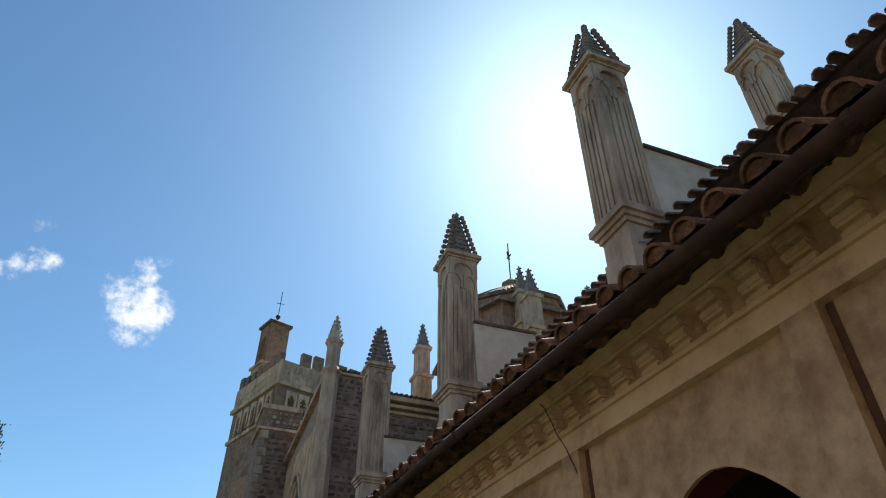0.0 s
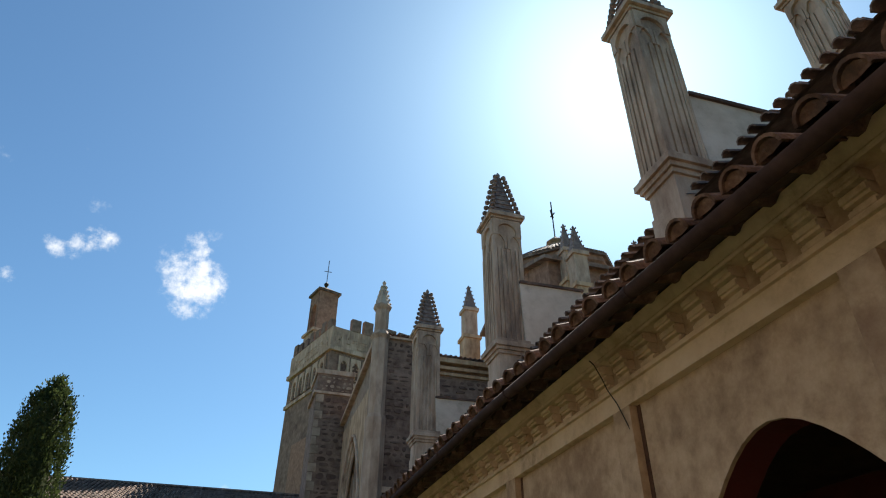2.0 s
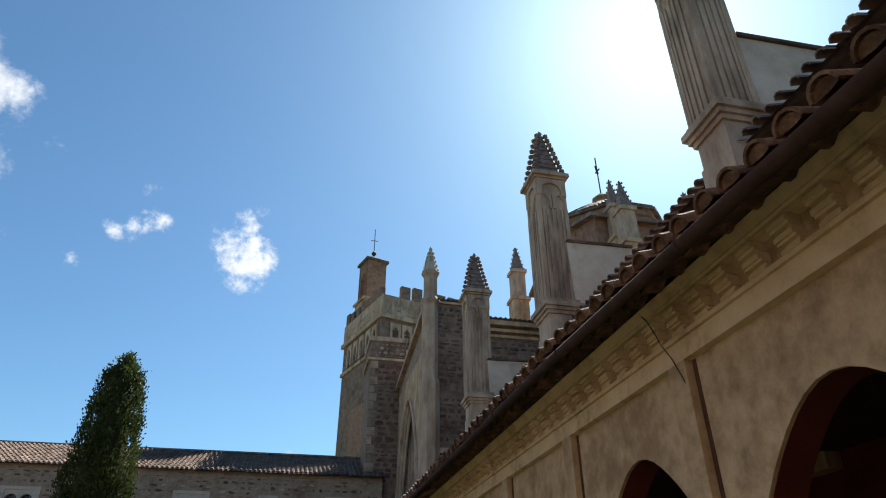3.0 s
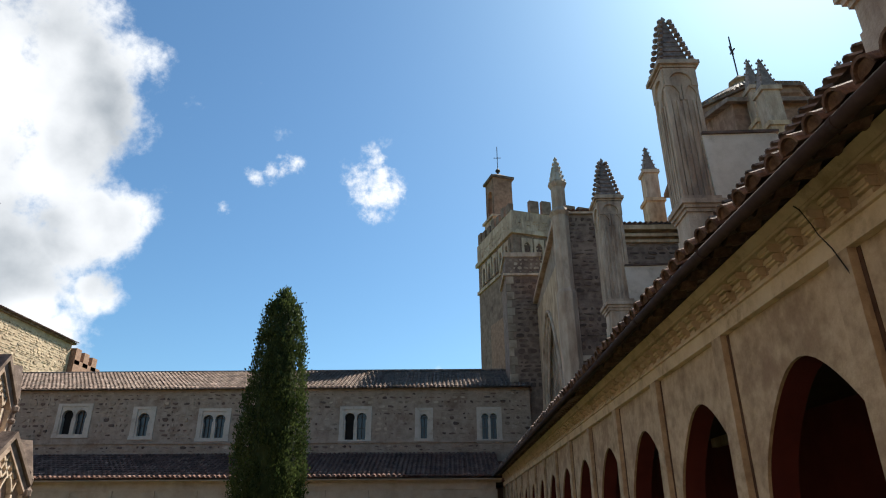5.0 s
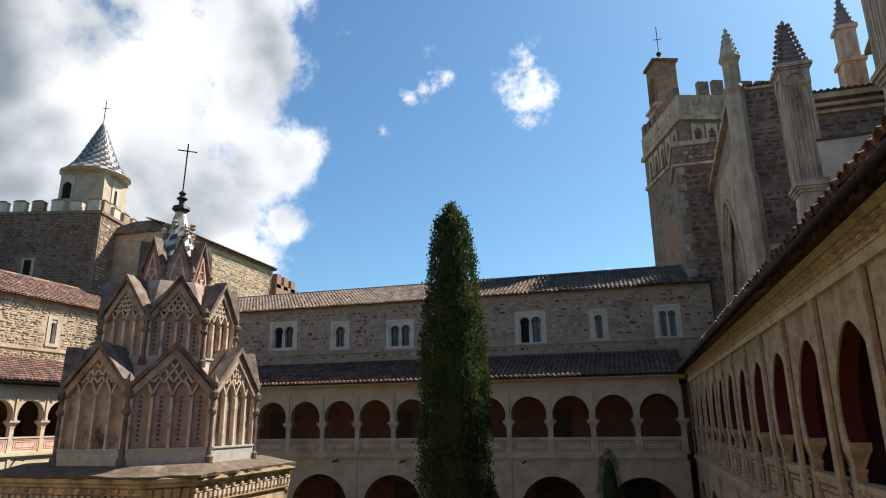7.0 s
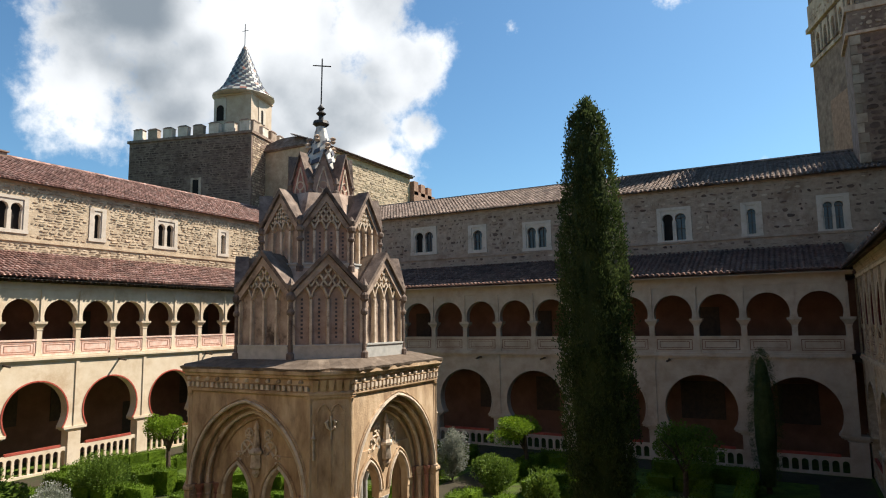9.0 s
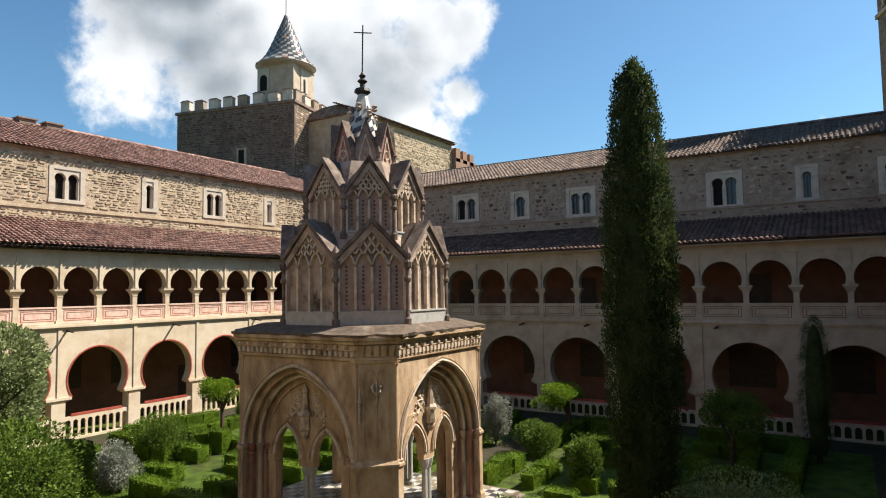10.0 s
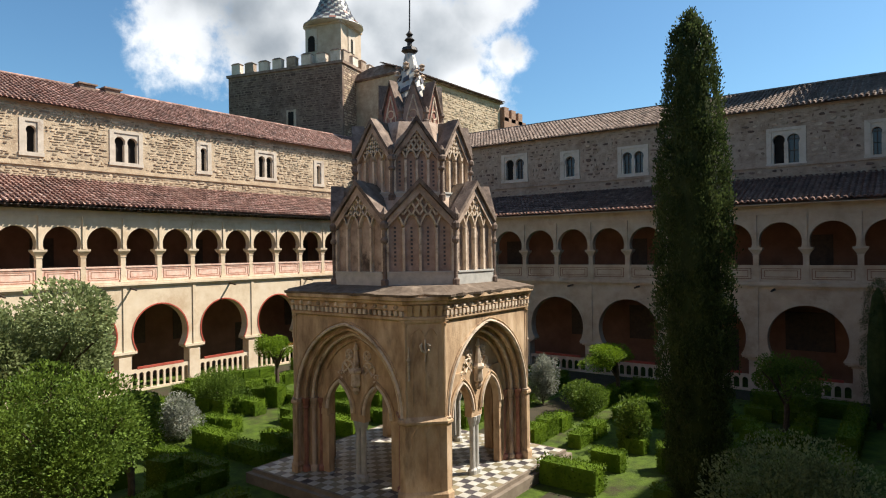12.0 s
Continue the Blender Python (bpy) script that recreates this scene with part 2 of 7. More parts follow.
BLACK_TILE = ramp_mat("dark_glazed_tile", [(0.3, (0.05, 0.05, 0.055)), (0.7, (0.10, 0.08, 0.08))], 6.0, rough=0.35, jitter=0.2, bump=0.05)
GREEN_TILE = ramp_mat("green_brown_tile", [(0.3, (0.16, 0.15, 0.09)), (0.7, (0.26, 0.2, 0.13))], 6.0, rough=0.4, jitter=0.25, bump=0.05)
WHITE = ramp_mat("white_window_plaster", [(0.3, (0.44, 0.37, 0.29)), (0.7, (0.60, 0.52, 0.43))], 3.0, stain=(0.33, 0.26, 0.20), stain_scale=1.5, bump=0.2)
WHITEWASH = ramp_mat("dirty_whitewash", [(0.3, (0.48, 0.385, 0.30)), (0.55, (0.64, 0.54, 0.44)), (0.75, (0.70, 0.61, 0.52))], 1.2, stain=(0.36, 0.29, 0.22), stain_scale=0.8, bump=0.3)
# Near-black, for flat sheets painted as the shade inside openings.
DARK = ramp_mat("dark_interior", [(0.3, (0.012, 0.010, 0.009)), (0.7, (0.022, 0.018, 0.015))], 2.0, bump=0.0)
GRASS = ramp_mat("garden_grass", [(0.3, (0.025, 0.042, 0.005)), (0.6, (0.075, 0.115, 0.011))], 2.2, stain=(0.045, 0.036, 0.018), stain_scale=0.4, bump=0.8, grain=50)
EARTH = ramp_mat("garden_path", [(0.3, (0.030, 0.025, 0.014)), (0.7, (0.06, 0.048, 0.028))], 1.5, stain=(0.03, 0.05, 0.012), stain_scale=1.2, bump=0.6, grain=20)
PAVE = ramp_mat("stone_paving", [(0.3, (0.15, 0.115, 0.085)), (0.7, (0.26, 0.21, 0.16))], 1.5, bump=0.4, grain=20)


def leaf_mat(name, dark, light, gloss=0.55):
    m = ramp_mat(name, [(0.3, dark), (0.7, light)], 1.4, rough=gloss, jitter=0.25, bump=0.0)
    b = m.node_tree.nodes["Principled BSDF"]
    b.inputs["Specular IOR Level"].default_value = 0.15
    nt = m.node_tree
    tr, mx = nt.nodes.new("ShaderNodeBsdfTranslucent"), nt.nodes.new("ShaderNodeMixShader")
    nt.links.new(b.inputs["Base Color"].links[0].from_socket, tr.inputs["Color"])
    mx.inputs["Fac"].default_value = 0.35
    nt.links.new(b.outputs["BSDF"], mx.inputs[1])
    nt.links.new(tr.outputs["BSDF"], mx.inputs[2])
    nt.links.new(mx.outputs["Shader"], nt.nodes["Material Output"].inputs["Surface"])
    return m


CYPRESS = leaf_mat("cypress_foliage", (0.026, 0.043, 0.012), (0.085, 0.11, 0.034))
BOX = leaf_mat("box_foliage", (0.05, 0.09, 0.008), (0.14, 0.215, 0.016))
BUSH = leaf_mat("shrub_foliage", (0.05, 0.09, 0.014), (0.155, 0.225, 0.032))
LIME = leaf_mat("bright_tree_foliage", (0.10, 0.16, 0.012), (0.20, 0.30, 0.02))
ORANGE_LEAF = leaf_mat("grey_green_foliage", (0.11, 0.14, 0.05), (0.31, 0.36, 0.16), 0.45)
PALE = leaf_mat("pale_blossom_foliage", (0.12, 0.14, 0.09), (0.42, 0.42, 0.36))
BARK = ramp_mat("brown_bark", [(0.3, (0.05, 0.035, 0.025)), (0.7, (0.11, 0.08, 0.055))], 6.0, bump=0.6)
GLASS = bpy.data.materials.new("window_glass")
GLASS.use_nodes = True
_g = GLASS.node_tree.nodes["Principled BSDF"]
_g.inputs["Base Color"].default_value, _g.inputs["Roughness"].default_value, _g.inputs["Metallic"].default_value = (0.035, 0.037, 0.04, 1), 0.22, 0.0

# ---------------------------------------------------------------- mesh helpers
BASE = {}


def thing(name, label, category="", loc=(0, 0, 0), kind="", group=""):
    ob = new(name)
    ob.location = loc
    ob.empty_display_size = 0.2
    BASE[ob.name] = Vector(loc)
    return tagged(ob, label, category, group, kind)


def part(name, bm, material, parent, label="", smooth=False, kind=""):
    """One mesh object, built in world coordinates, under a thing or a part."""
    me = bpy.data.meshes.new(name)
    bm.to_mesh(me)
    bm.free()
    me.materials.append(material)
    if smooth:
        me.polygons.foreach_set("use_smooth", [True] * len(me.polygons))
    ob = new(name, me)
    if parent is not None:
        ob.parent = parent
        ob.matrix_parent_inverse = Matrix.Translation(-BASE.get(parent.name, Vector()))
    return tagged(ob, label, "", "", kind)


def again(ob, m, parent=None):
    """One more piece on the same mesh."""
    o = new(ob.name.split(".")[0], ob.data)
    o.parent = parent or ob.parent
    o.matrix_parent_inverse = ob.matrix_parent_inverse
    o.matrix_basis = m
    for k in ("label",):
        if k in ob:
            o[k] = ob[k]
    return o


def hexa(bm, p):
    """A block from eight corners: four below, four above, each round."""
    v = [bm.verts.new(c) for c in p]
    for f in ((3, 2, 1, 0), (4, 5, 6, 7), (0, 1, 5, 4), (1, 2, 6, 5), (2, 3, 7, 6), (3, 0, 4, 7)):
        bm.faces.new([v[i] for i in f])
    return v


def bx(bm, x0, x1, y0, y1, z0, z1):
    return hexa(bm, [(x0, y0, z0), (x1, y0, z0), (x1, y1, z0), (x0, y1, z0), (x0, y0, z1), (x1, y0, z1), (x1, y1, z1), (x0, y1, z1)])


def rings(bm, centre, stack, n, turn=0.0, caps=True):
    """A turned or many-sided solid: (radius, z) rings about a vertical axis."""
    cx, cy = centre
    rows = []
    for r, z in stack:
        rows.append([bm.verts.new((cx + r * math.cos(turn + 2 * math.pi * i / n), cy + r * math.sin(turn + 2 * math.pi * i / n), z)) for i in range(n)])
    for a, b in zip(rows, rows[1:]):
        for i in range(n):
            bm.faces.new((a[i], a[(i + 1) % n], b[(i + 1) % n], b[i]))
    if caps:
        bm.faces.new(rows[0][::-1])
        bm.faces.new(rows[-1])


def tube(bm, pts, r, n=8):
    """A round bar along points."""
    pts = [Vector(p) for p in pts]
    rows = []
    for i, p in enumerate(pts):
        d = (pts[min(i + 1, len(pts) - 1)] - pts[max(i - 1, 0)]).normalized()
        a = d.orthogonal().normalized()
        b = d.cross(a)
        rr = r[i] if isinstance(r, (list, tuple)) else r
        rows.append([bm.verts.new(p + rr * (a * math.cos(2 * math.pi * k / n) + b * math.sin(2 * math.pi * k / n))) for k in range(n)])
    for a, b in zip(rows, rows[1:]):
        # keep the ring order from twisting
        s = min(range(n), key=lambda k: (b[k].co - a[0].co).length)
        for k in range(n):
            bm.faces.new((a[k], a[(k + 1) % n], b[(k + 1 + s) % n], b[(k + s) % n]))
    bm.faces.new(rows[0][::-1])
    bm.faces.new(rows[-1])


def prism(bm, pts, off):
    """A flat outline given depth."""
    off = Vector(off)
    a = [bm.verts.new(p) for p in pts]
    b = [bm.verts.new(Vector(p) + off) for p in pts]
    bm.faces.new(a)
    bm.faces.new(b[::-1])
    n = len(a)
    for i in range(n):
        bm.faces.new((a[i], b[i], b[(i + 1) % n], a[(i + 1) % n]))


def arch_curve(w, z0, zc, r, neck, point=0.0, n=18):
    """The edge of a horseshoe or pointed opening in a panel w wide: jambs from z0 up to the neck, then the arc. neck: half its width there."""
    drop = math.acos(max(-1, min(1, neck / r)))
    pts = [(w / 2 - neck, z0)]
    zn = zc - math.sqrt(max(r * r - neck * neck, 0))
    if zn - z0 > 0.02:
        pts.append((w / 2 - neck, zn))
    for i in range(1, n):
        a = math.pi + drop - (math.pi + 2 * drop) * i / n
        up = point * max(0.0, math.sin(a)) ** 6
        pts.append((w / 2 + r * math.cos(a), zc + r * math.sin(a) + up))
    if zn - z0 > 0.02:
        pts.append((w / 2 + neck, zn))
    pts.append((w / 2 + neck, z0))
    return pts


def arch_panel(bm, to, u0, w, z0, z1, curve, d0, d1):
    """A wall panel with an arched opening: front at d0, back at d1. to(u, d, z) gives the place."""
    zc = sorted(z for _, z in curve)[len(curve) // 2]
    outer = []
    for u, z in curve:
        du, dz = u - w / 2, z - zc
        if z <= zc + 1e-6:
            outer.append((0.0 if du < 0 else w, max(z0, z)))
        else:
            k = min((w / 2) / max(abs(du), 1e-6), (z1 - zc) / dz)
            outer.append((w / 2 + du * k, zc + dz * k))
    # pull the nearest outer points to the top corners
    for cu in (0.0, w):
        i = min(range(len(outer)), key=lambda j: (outer[j][0] - cu) ** 2 + (outer[j][1] - z1) ** 2)
        outer[i] = (cu, z1)
    outer[0], outer[-1] = (0.0, z0), (w, z0)
    rows = []
    for d in (d0, d1):
        rows.append(([bm.verts.new(to(u0 + u, d, z)) for u, z in curve], [bm.verts.new(to(u0 + u, d, z)) for u, z in outer]))
    (ci, co_), (bi, bo) = rows
    for i in range(len(curve) - 1):
        for q in ((ci[i], ci[i + 1], co_[i + 1], co_[i]), (bo[i], bo[i + 1], bi[i + 1], bi[i]), (bi[i], bi[i + 1], ci[i + 1], ci[i]), (co_[i], co_[i + 1], bo[i + 1], bo[i])):
            if len({v.co.to_tuple(5) for v in q}) == 4:
                bm.faces.new(q)
            else:
                seen, keep = set(), []
                for v in q:
                    if v.co.to_tuple(5) not in seen:
                        seen.add(v.co.to_tuple(5))
                        keep.append(v)
                if len(keep) == 3:
                    bm.faces.new(keep)
    for a, b, c, d in ((ci[0], co_[0], bo[0], bi[0]), (ci[-1], co_[-1], bo[-1], bi[-1])):
        bm.faces.new((a, b, c, d))
    bmesh.ops.recalc_face_normals(bm, faces=bm.faces[:])


def block(bm, to, u0, u1, d0, d1, z0, z1):
    hexa(bm, [to(u0, d0, z0), to(u1, d0, z0), to(u1, d1, z0), to(u0, d1, z0), to(u0, d0, z1), to(u1, d0, z1), to(u1, d1, z1), to(u0, d1, z1)])


def fixed(bm):
    bmesh.ops.recalc_face_normals(bm, faces=bm.faces[:])
    return bm


def tiles(bm, to, u0, u1, low, high, pitch=0.25, row=0.42, r=0.085, seed=1, ends=True):
    """Rows of barrel tiles laid up a slope from low=(d, z) to high=(d, z), over a bed; each tile an island."""
    rng = random.Random(seed)
    (d0, z0), (d1, z1) = low, high
    length = math.hypot(d1 - d0, z1 - z0)
    sd, sz = (d1 - d0) / length, (z1 - z0) / length
    nd, nz = (-sz, sd) if sd > 0 else (sz, -sd)
    nrow, ncol = max(1, round(length / row)), max(1, round((u1 - u0) / pitch))
    pt = lambda u, s, h: to(u, d0 + sd * s + nd * h, z0 + sz * s + nz * h)
    bed = [pt(u0, 0.06, -0.03), pt(u1, 0.06, -0.03), pt(u1, length, -0.03), pt(u0, length, -0.03)]
    bm.faces.new([bm.verts.new(p) for p in bed])
    bed = [pt(u0, 0.06, -0.09), pt(u1, 0.06, -0.09), pt(u1, length, -0.09), pt(u0, length, -0.09)]
    bm.faces.new([bm.verts.new(p) for p in bed[::-1]])
    for i in range(ncol):
        uc = u0 + (i + 0.5) * (u1 - u0) / ncol
        sag = rng.uniform(-0.012, 0.012)
        for j in range(nrow):
            s0, s1 = j * length / nrow - 0.02 + rng.uniform(-0.02, 0.02), (j + 1) * length / nrow + 0.05
            if j == 0:
                s0 -= rng.uniform(0.0, 0.05)
            off, lift = uc + sag + rng.uniform(-0.012, 0.012), rng.uniform(0.0, 0.012)
            a, b = [], []
            for k in range(5):
                an = math.pi * k / 4
                a.append(bm.verts.new(pt(off + r * 1.08 * math.cos(an), s0, 0.025 + lift + r * 1.0 * math.sin(an))))
                b.append(bm.verts.new(pt(off + r * 0.9 * math.cos(an), s1, -0.01 + r * 0.85 * math.sin(an))))
            for k in range(4):
                bm.faces.new((a[k], a[k + 1], b[k + 1], b[k]))
            if j == 0 and ends:
                # the butt of the lowest tile, thick
                c = [bm.verts.new(pt(off + (r * 1.08 - 0.022) * math.cos(math.pi * k / 4), s0, 0.025 + lift + (r - 0.022) * math.sin(math.pi * k / 4))) for k in range(5)]
                for k in range(4):
                    bm.faces.new((a[k], c[k], c[k + 1], a[k + 1]))
    return bm


def stones(to, u0, u1, z0, z1, holes, d, seed, hmin=0.16, hmax=0.34, wmin=0.22, wmax=0.75, gap=0.035, fill=0.85, slab=1.0, wear=1.0):
    """Corners of uneven stones in rough courses on a wall face, clear of the holes."""
    rng = random.Random(seed)
    out = []
    z = z0
    while z < z1 - 0.08:
        h = min(rng.uniform(hmin, hmax), z1 - z)
        u = u0 + rng.uniform(0, 0.2)
        while u < u1 - 0.1:
            w = min(rng.uniform(wmin, wmax) * slab, u1 - u)
            if rng.random() < fill and not any(u + w > a - 0.03 and u < b + 0.03 and z + h > c - 0.03 and z < e + 0.03 for a, b, c, e in holes):
                j = lambda s: rng.uniform(-s, s) * wear
                g, p = gap / 2, d + rng.uniform(0.015, 0.055)
                q = [(u + g + abs(j(0.09)), z + g + abs(j(0.06))), (u + w - g - abs(j(0.09)), z + g + abs(j(0.07))), (u + w - g - abs(j(0.06)), z + h - g - abs(j(0.07))), (u + g + abs(j(0.06)), z + h - g - abs(j(0.07)))]
                turn, mid, low = rng.gauss(0, 0.075), (u + w / 2, z + h / 2), rng.choice((1.0, 1.0, 0.8, 0.65))
                q = [(mid[0] + (a - mid[0]) - (b - mid[1]) * turn, z + (mid[1] - z + (b - mid[1]) * low + (a - mid[0]) * turn * 0.6)) for a, b in q]
                if h > 0.1 and w > 0.15:
                    # knock the corners off, each its own way
                    ring = []
                    for i, c in enumerate(q):
                        for nb in (q[i - 1], q[(i + 1) % 4]):
                            f = rng.uniform(0.10, 0.42)
                            ring.append((c[0] + (nb[0] - c[0]) * f, c[1] + (nb[1] - c[1]) * f))
                    m0, m1 = sum(a for a, _ in ring) / 8, sum(b for _, b in ring) / 8
                    out.append([to(a, d - 0.03, b) for a, b in ring] + [to(m0 + (a - m0) * 0.93, p, m1 + (b - m1) * 0.9) for a, b in ring])
            u += w + rng.uniform(0, 0.06 * wear)
        z += h
    return out


def stone_block(bm, p):
    """One stone: an outline on the wall and a smaller one in front of it."""
    n = len(p) // 2
    v = [bm.verts.new(c) for c in p]
    bm.faces.new(v[n:])
    for i in range(n):
        j = (i + 1) % n
        bm.faces.new((v[i], v[j], v[n + j], v[n + i]))


def stone_mesh(name, blocks, material, parent, singles=0, label=""):
    """Stones on a wall: the first ones as pieces, the rest in one mesh."""
    for p in blocks[:singles]:
        bm = bmesh.new()
        stone_block(bm, p)
        part("stone", fixed(bm), material, parent)
    bm = bmesh.new()
    for p in blocks[singles:]:
        stone_block(bm, p)
    if len(bm.faces):
        part(name, fixed(bm), material, parent, label, kind="stuff")


# ---------------------------------------------------------------- ground
GZ = 0.35
bm = bmesh.new()
v = [bm.verts.new(p) for p in ((-900, -900, GZ), (900, -900, GZ), (900, 900, GZ), (-900, 900, GZ))]
bm.faces.new(v)
tagged(part("ground", bm, GRASS, None), "sunlit green garden grass with worn patches", "ground", kind="structure")

# ---------------------------------------------------------------- the wings round the court
S = 2.15
EAST_X, WEST_X, SOUTH_Y = 0.478, -34.6, -34.75
DEPTH = 3.6
far = lambda u, d, z: (-u, -d, z)                       # u runs west from the corner, d towards the court
west = lambda u, d, z: (WEST_X + d, -u, z)              # u runs south
east = lambda u, d, z: (EAST_X - d, -u, z)              # u runs south


def upper_post(bm, to, u, dz, drop=0.0, mid=-0.2, deep=1.0):
    """A slim pier with a corbelled capital and a strip above it."""
    stack = [(0.17, 0.17, 5.72, 5.86), (0.125, 0.13, 5.86, 6.98 - drop), (0.15, 0.15, 6.98 - drop, 7.03 - drop)]
    for a, d, z0, z1 in stack:
        block(bm, to, u - a, u + a, mid - d * deep, mid + d * deep, z0 + dz, z1 + dz)
    # the capital flares
    for (a0, z0), (a1, z1) in zip([(0.135, 7.03), (0.21, 7.16), (0.30, 7.28)], [(0.21, 7.16), (0.30, 7.28), (0.31, 7.38)]):
        c0, c1, z0, z1 = a0 * 0.8 * deep, a1 * 0.8 * deep, z0 - drop + dz, z1 - drop + dz
        hexa(bm, [to(u - a0, mid - c0, z0), to(u + a0, mid - c0, z0), to(u + a0, mid + c0, z0), to(u - a0, mid + c0, z0),
                  to(u - a1, mid - c1, z1), to(u + a1, mid - c1, z1), to(u + a1, mid + c1, z1), to(u - a1, mid + c1, z1)])
    if not drop:
        block(bm, to, u - 0.07, u + 0.07, -0.02, 0.055, 7.38 + dz, 8.95 + dz)


def wing(name, to, start, bays, s, dz, wall_mat, label, pointed=0.0, top=9.3, reveal=None, spouts=()):
    """Two storeys of arches: a tall horseshoe arch below for every two above."""
    w = thing(name, label, "wall", kind="structure")
    length = bays * s
    u_end = start + length
    # lower storey
    k = s / 2.15
    for i in range(bays // 2):
        u0 = start + 2 * s * i
        bm = bmesh.new()
        arch_panel(bm, to, u0, 2 * s, 2.1 + dz, 5.45 + dz, arch_curve(2 * s, 2.1 + dz, 2.95 + dz, 1.68 * k, 1.42 * k, n=26), 0.0, -0.5)
        part("arch_panel", bm, wall_mat, w)
        bm = bmesh.new()
        c = arch_curve(2 * s, 2.1 + dz, 2.95 + dz, 1.68 * k, 1.42 * k, n=26)
        wide = [(s + (u - s) * 1.045, 2.95 + dz + (z - 2.95 - dz) * 1.045) for u, z in c]
        for (a, b), (p, q) in zip(zip(c, wide), list(zip(c, wide))[1:]):
            hexa(bm, [to(u0 + a[0], 0.0, a[1]), to(u0 + b[0], 0.0, b[1]), to(u0 + q[0], 0.0, q[1]), to(u0 + p[0], 0.0, p[1]),
                      to(u0 + a[0], 0.03, a[1]), to(u0 + b[0], 0.03, b[1]), to(u0 + q[0], 0.03, q[1]), to(u0 + p[0], 0.03, p[1])])
        part("arch_moulding", fixed(bm), RED if wall_mat is PLASTER_SUN else wall_mat, w, "dark red painted arch edge" if wall_mat is PLASTER_SUN else "")
        bm = bmesh.new()
        block(bm, to, u0 + 0.72 * k, u0 + 2 * s - 0.72 * k, -0.12, -0.02, 1.16 + dz, 1.28 + dz)
        part("rail", fixed(bm), RED, w, "red painted balustrade rail")
        bm = bmesh.new()
        a0, a1 = u0 + 0.36 * k, u0 + 2 * s - 0.36 * k
        nb = 9
        pw = (a1 - a0) / nb
        for j in range(nb):
            arch_panel(bm, to, a0 + pw * j, pw, GZ + 0.12, 1.16 + dz, arch_curve(pw, GZ + 0.12, 0.86 + dz, pw * 0.34, pw * 0.335, n=8), -0.03, -0.11)
        block(bm, to, a0, a1, -0.15, 0.02, GZ - 0.1, GZ + 0.12)
        part("balustrade", fixed(bm), wall_mat, w, "low arcaded plaster balustrade")
    for i in range(bays // 2 + 1):
        u = start + 2 * s * i
        bm = bmesh.new()
        block(bm, to, u - 0.36 * k, u + 0.36 * k, -0.55, 0.03, GZ - 0.1, 1.85 + dz)
        for a, z0, z1 in ((0.42, 1.85, 1.93), (0.55, 1.93, 2.0), (0.66, 2.0, 2.13)):
            block(bm, to, u - a * k, u + a * k, -0.25 - a * 0.5, -0.25 + a * 0.5, z0 + dz, z1 + dz)
        part("pillar", fixed(bm), wall_mat, w)
        bm = bmesh.new()
        block(bm, to, u - 0.09, u + 0.09, -0.02, 0.05, 2.13 + dz, 5.45 + dz)
        part("pilaster_strip", fixed(bm), wall_mat, w)
    # floor band, parapets, wooden water spouts
    for u in spouts:
        bm = bmesh.new()
        tube(bm, [to(u, -0.3, 5.36 + dz), to(u, 0.2, 5.34 + dz), to(u + 0.02, 0.62, 5.30 + dz)], (0.06, 0.055, 0.05), 8)
        part("water_spout", bm, DARKWOOD, w, "short dark wooden water spout")
    bm = bmesh.new()
    block(bm, to, start, u_end, -0.5, 0.06, 5.42 + dz, 5.52 + dz)
    block(bm, to, start, u_end, -0.5, 0.14, 5.52 + dz, 5.62 + dz)
    block(bm, to, start, u_end, -0.5, 0.09, 5.62 + dz, 5.72 + dz)
    part("floor_band", fixed(bm), wall_mat, w)
    for i in range(bays):
        u0 = start + s * i
        bm = bmesh.new()
        block(bm, to, u0 + 0.1, u0 + s - 0.1, -0.26, -0.1, 5.72 + dz, 6.44 + dz)
        block(bm, to, u0 + 0.1, u0 + s - 0.1, -0.29, -0.06, 6.44 + dz, 6.52 + dz)
        p = part("parapet", fixed(bm), PINK if wall_mat is PLASTER_SUN else wall_mat, w)
        bm = bmesh.new()
        a, b, c, d = u0 + 0.22, u0 + s - 0.22, 5.84 + dz, 6.36 + dz
        for g, t in ((0.0, 0.03), (0.14, 0.025)):
            for q in ((a + g, b - g, c + g * 0.7, c + g * 0.7 + t), (a + g, b - g, d - g * 0.7 - t, d - g * 0.7), (a + g, a + g + t, c + g * 0.7 + t, d - g * 0.7 - t), (b - g - t, b - g, c + g * 0.7 + t, d - g * 0.7 - t)):
                block(bm, to, q[0], q[1], -0.11, -0.085, q[2], q[3])
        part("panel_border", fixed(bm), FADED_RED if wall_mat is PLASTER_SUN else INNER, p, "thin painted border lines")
        # upper arch
        bm = bmesh.new()
        zb = (7.05 if reveal else 7.38) + dz
        cv = arch_curve(s, zb, 7.65 - pointed + dz, 0.925 * k, 0.80 * k, pointed, n=34)
        arch_panel(bm, to, u0, s, zb, top + dz, cv, 0.0, -0.03 if reveal else -0.4)
        part("arch_panel", bm, wall_mat, w)
        if reveal:
            bm = bmesh.new()
            cv = [(s / 2 + (u - s / 2) * 0.992, z) for u, z in cv]
            arch_panel(bm, to, u0, s, zb, top + dz, cv, -0.032, -0.26)
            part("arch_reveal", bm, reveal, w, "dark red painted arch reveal")
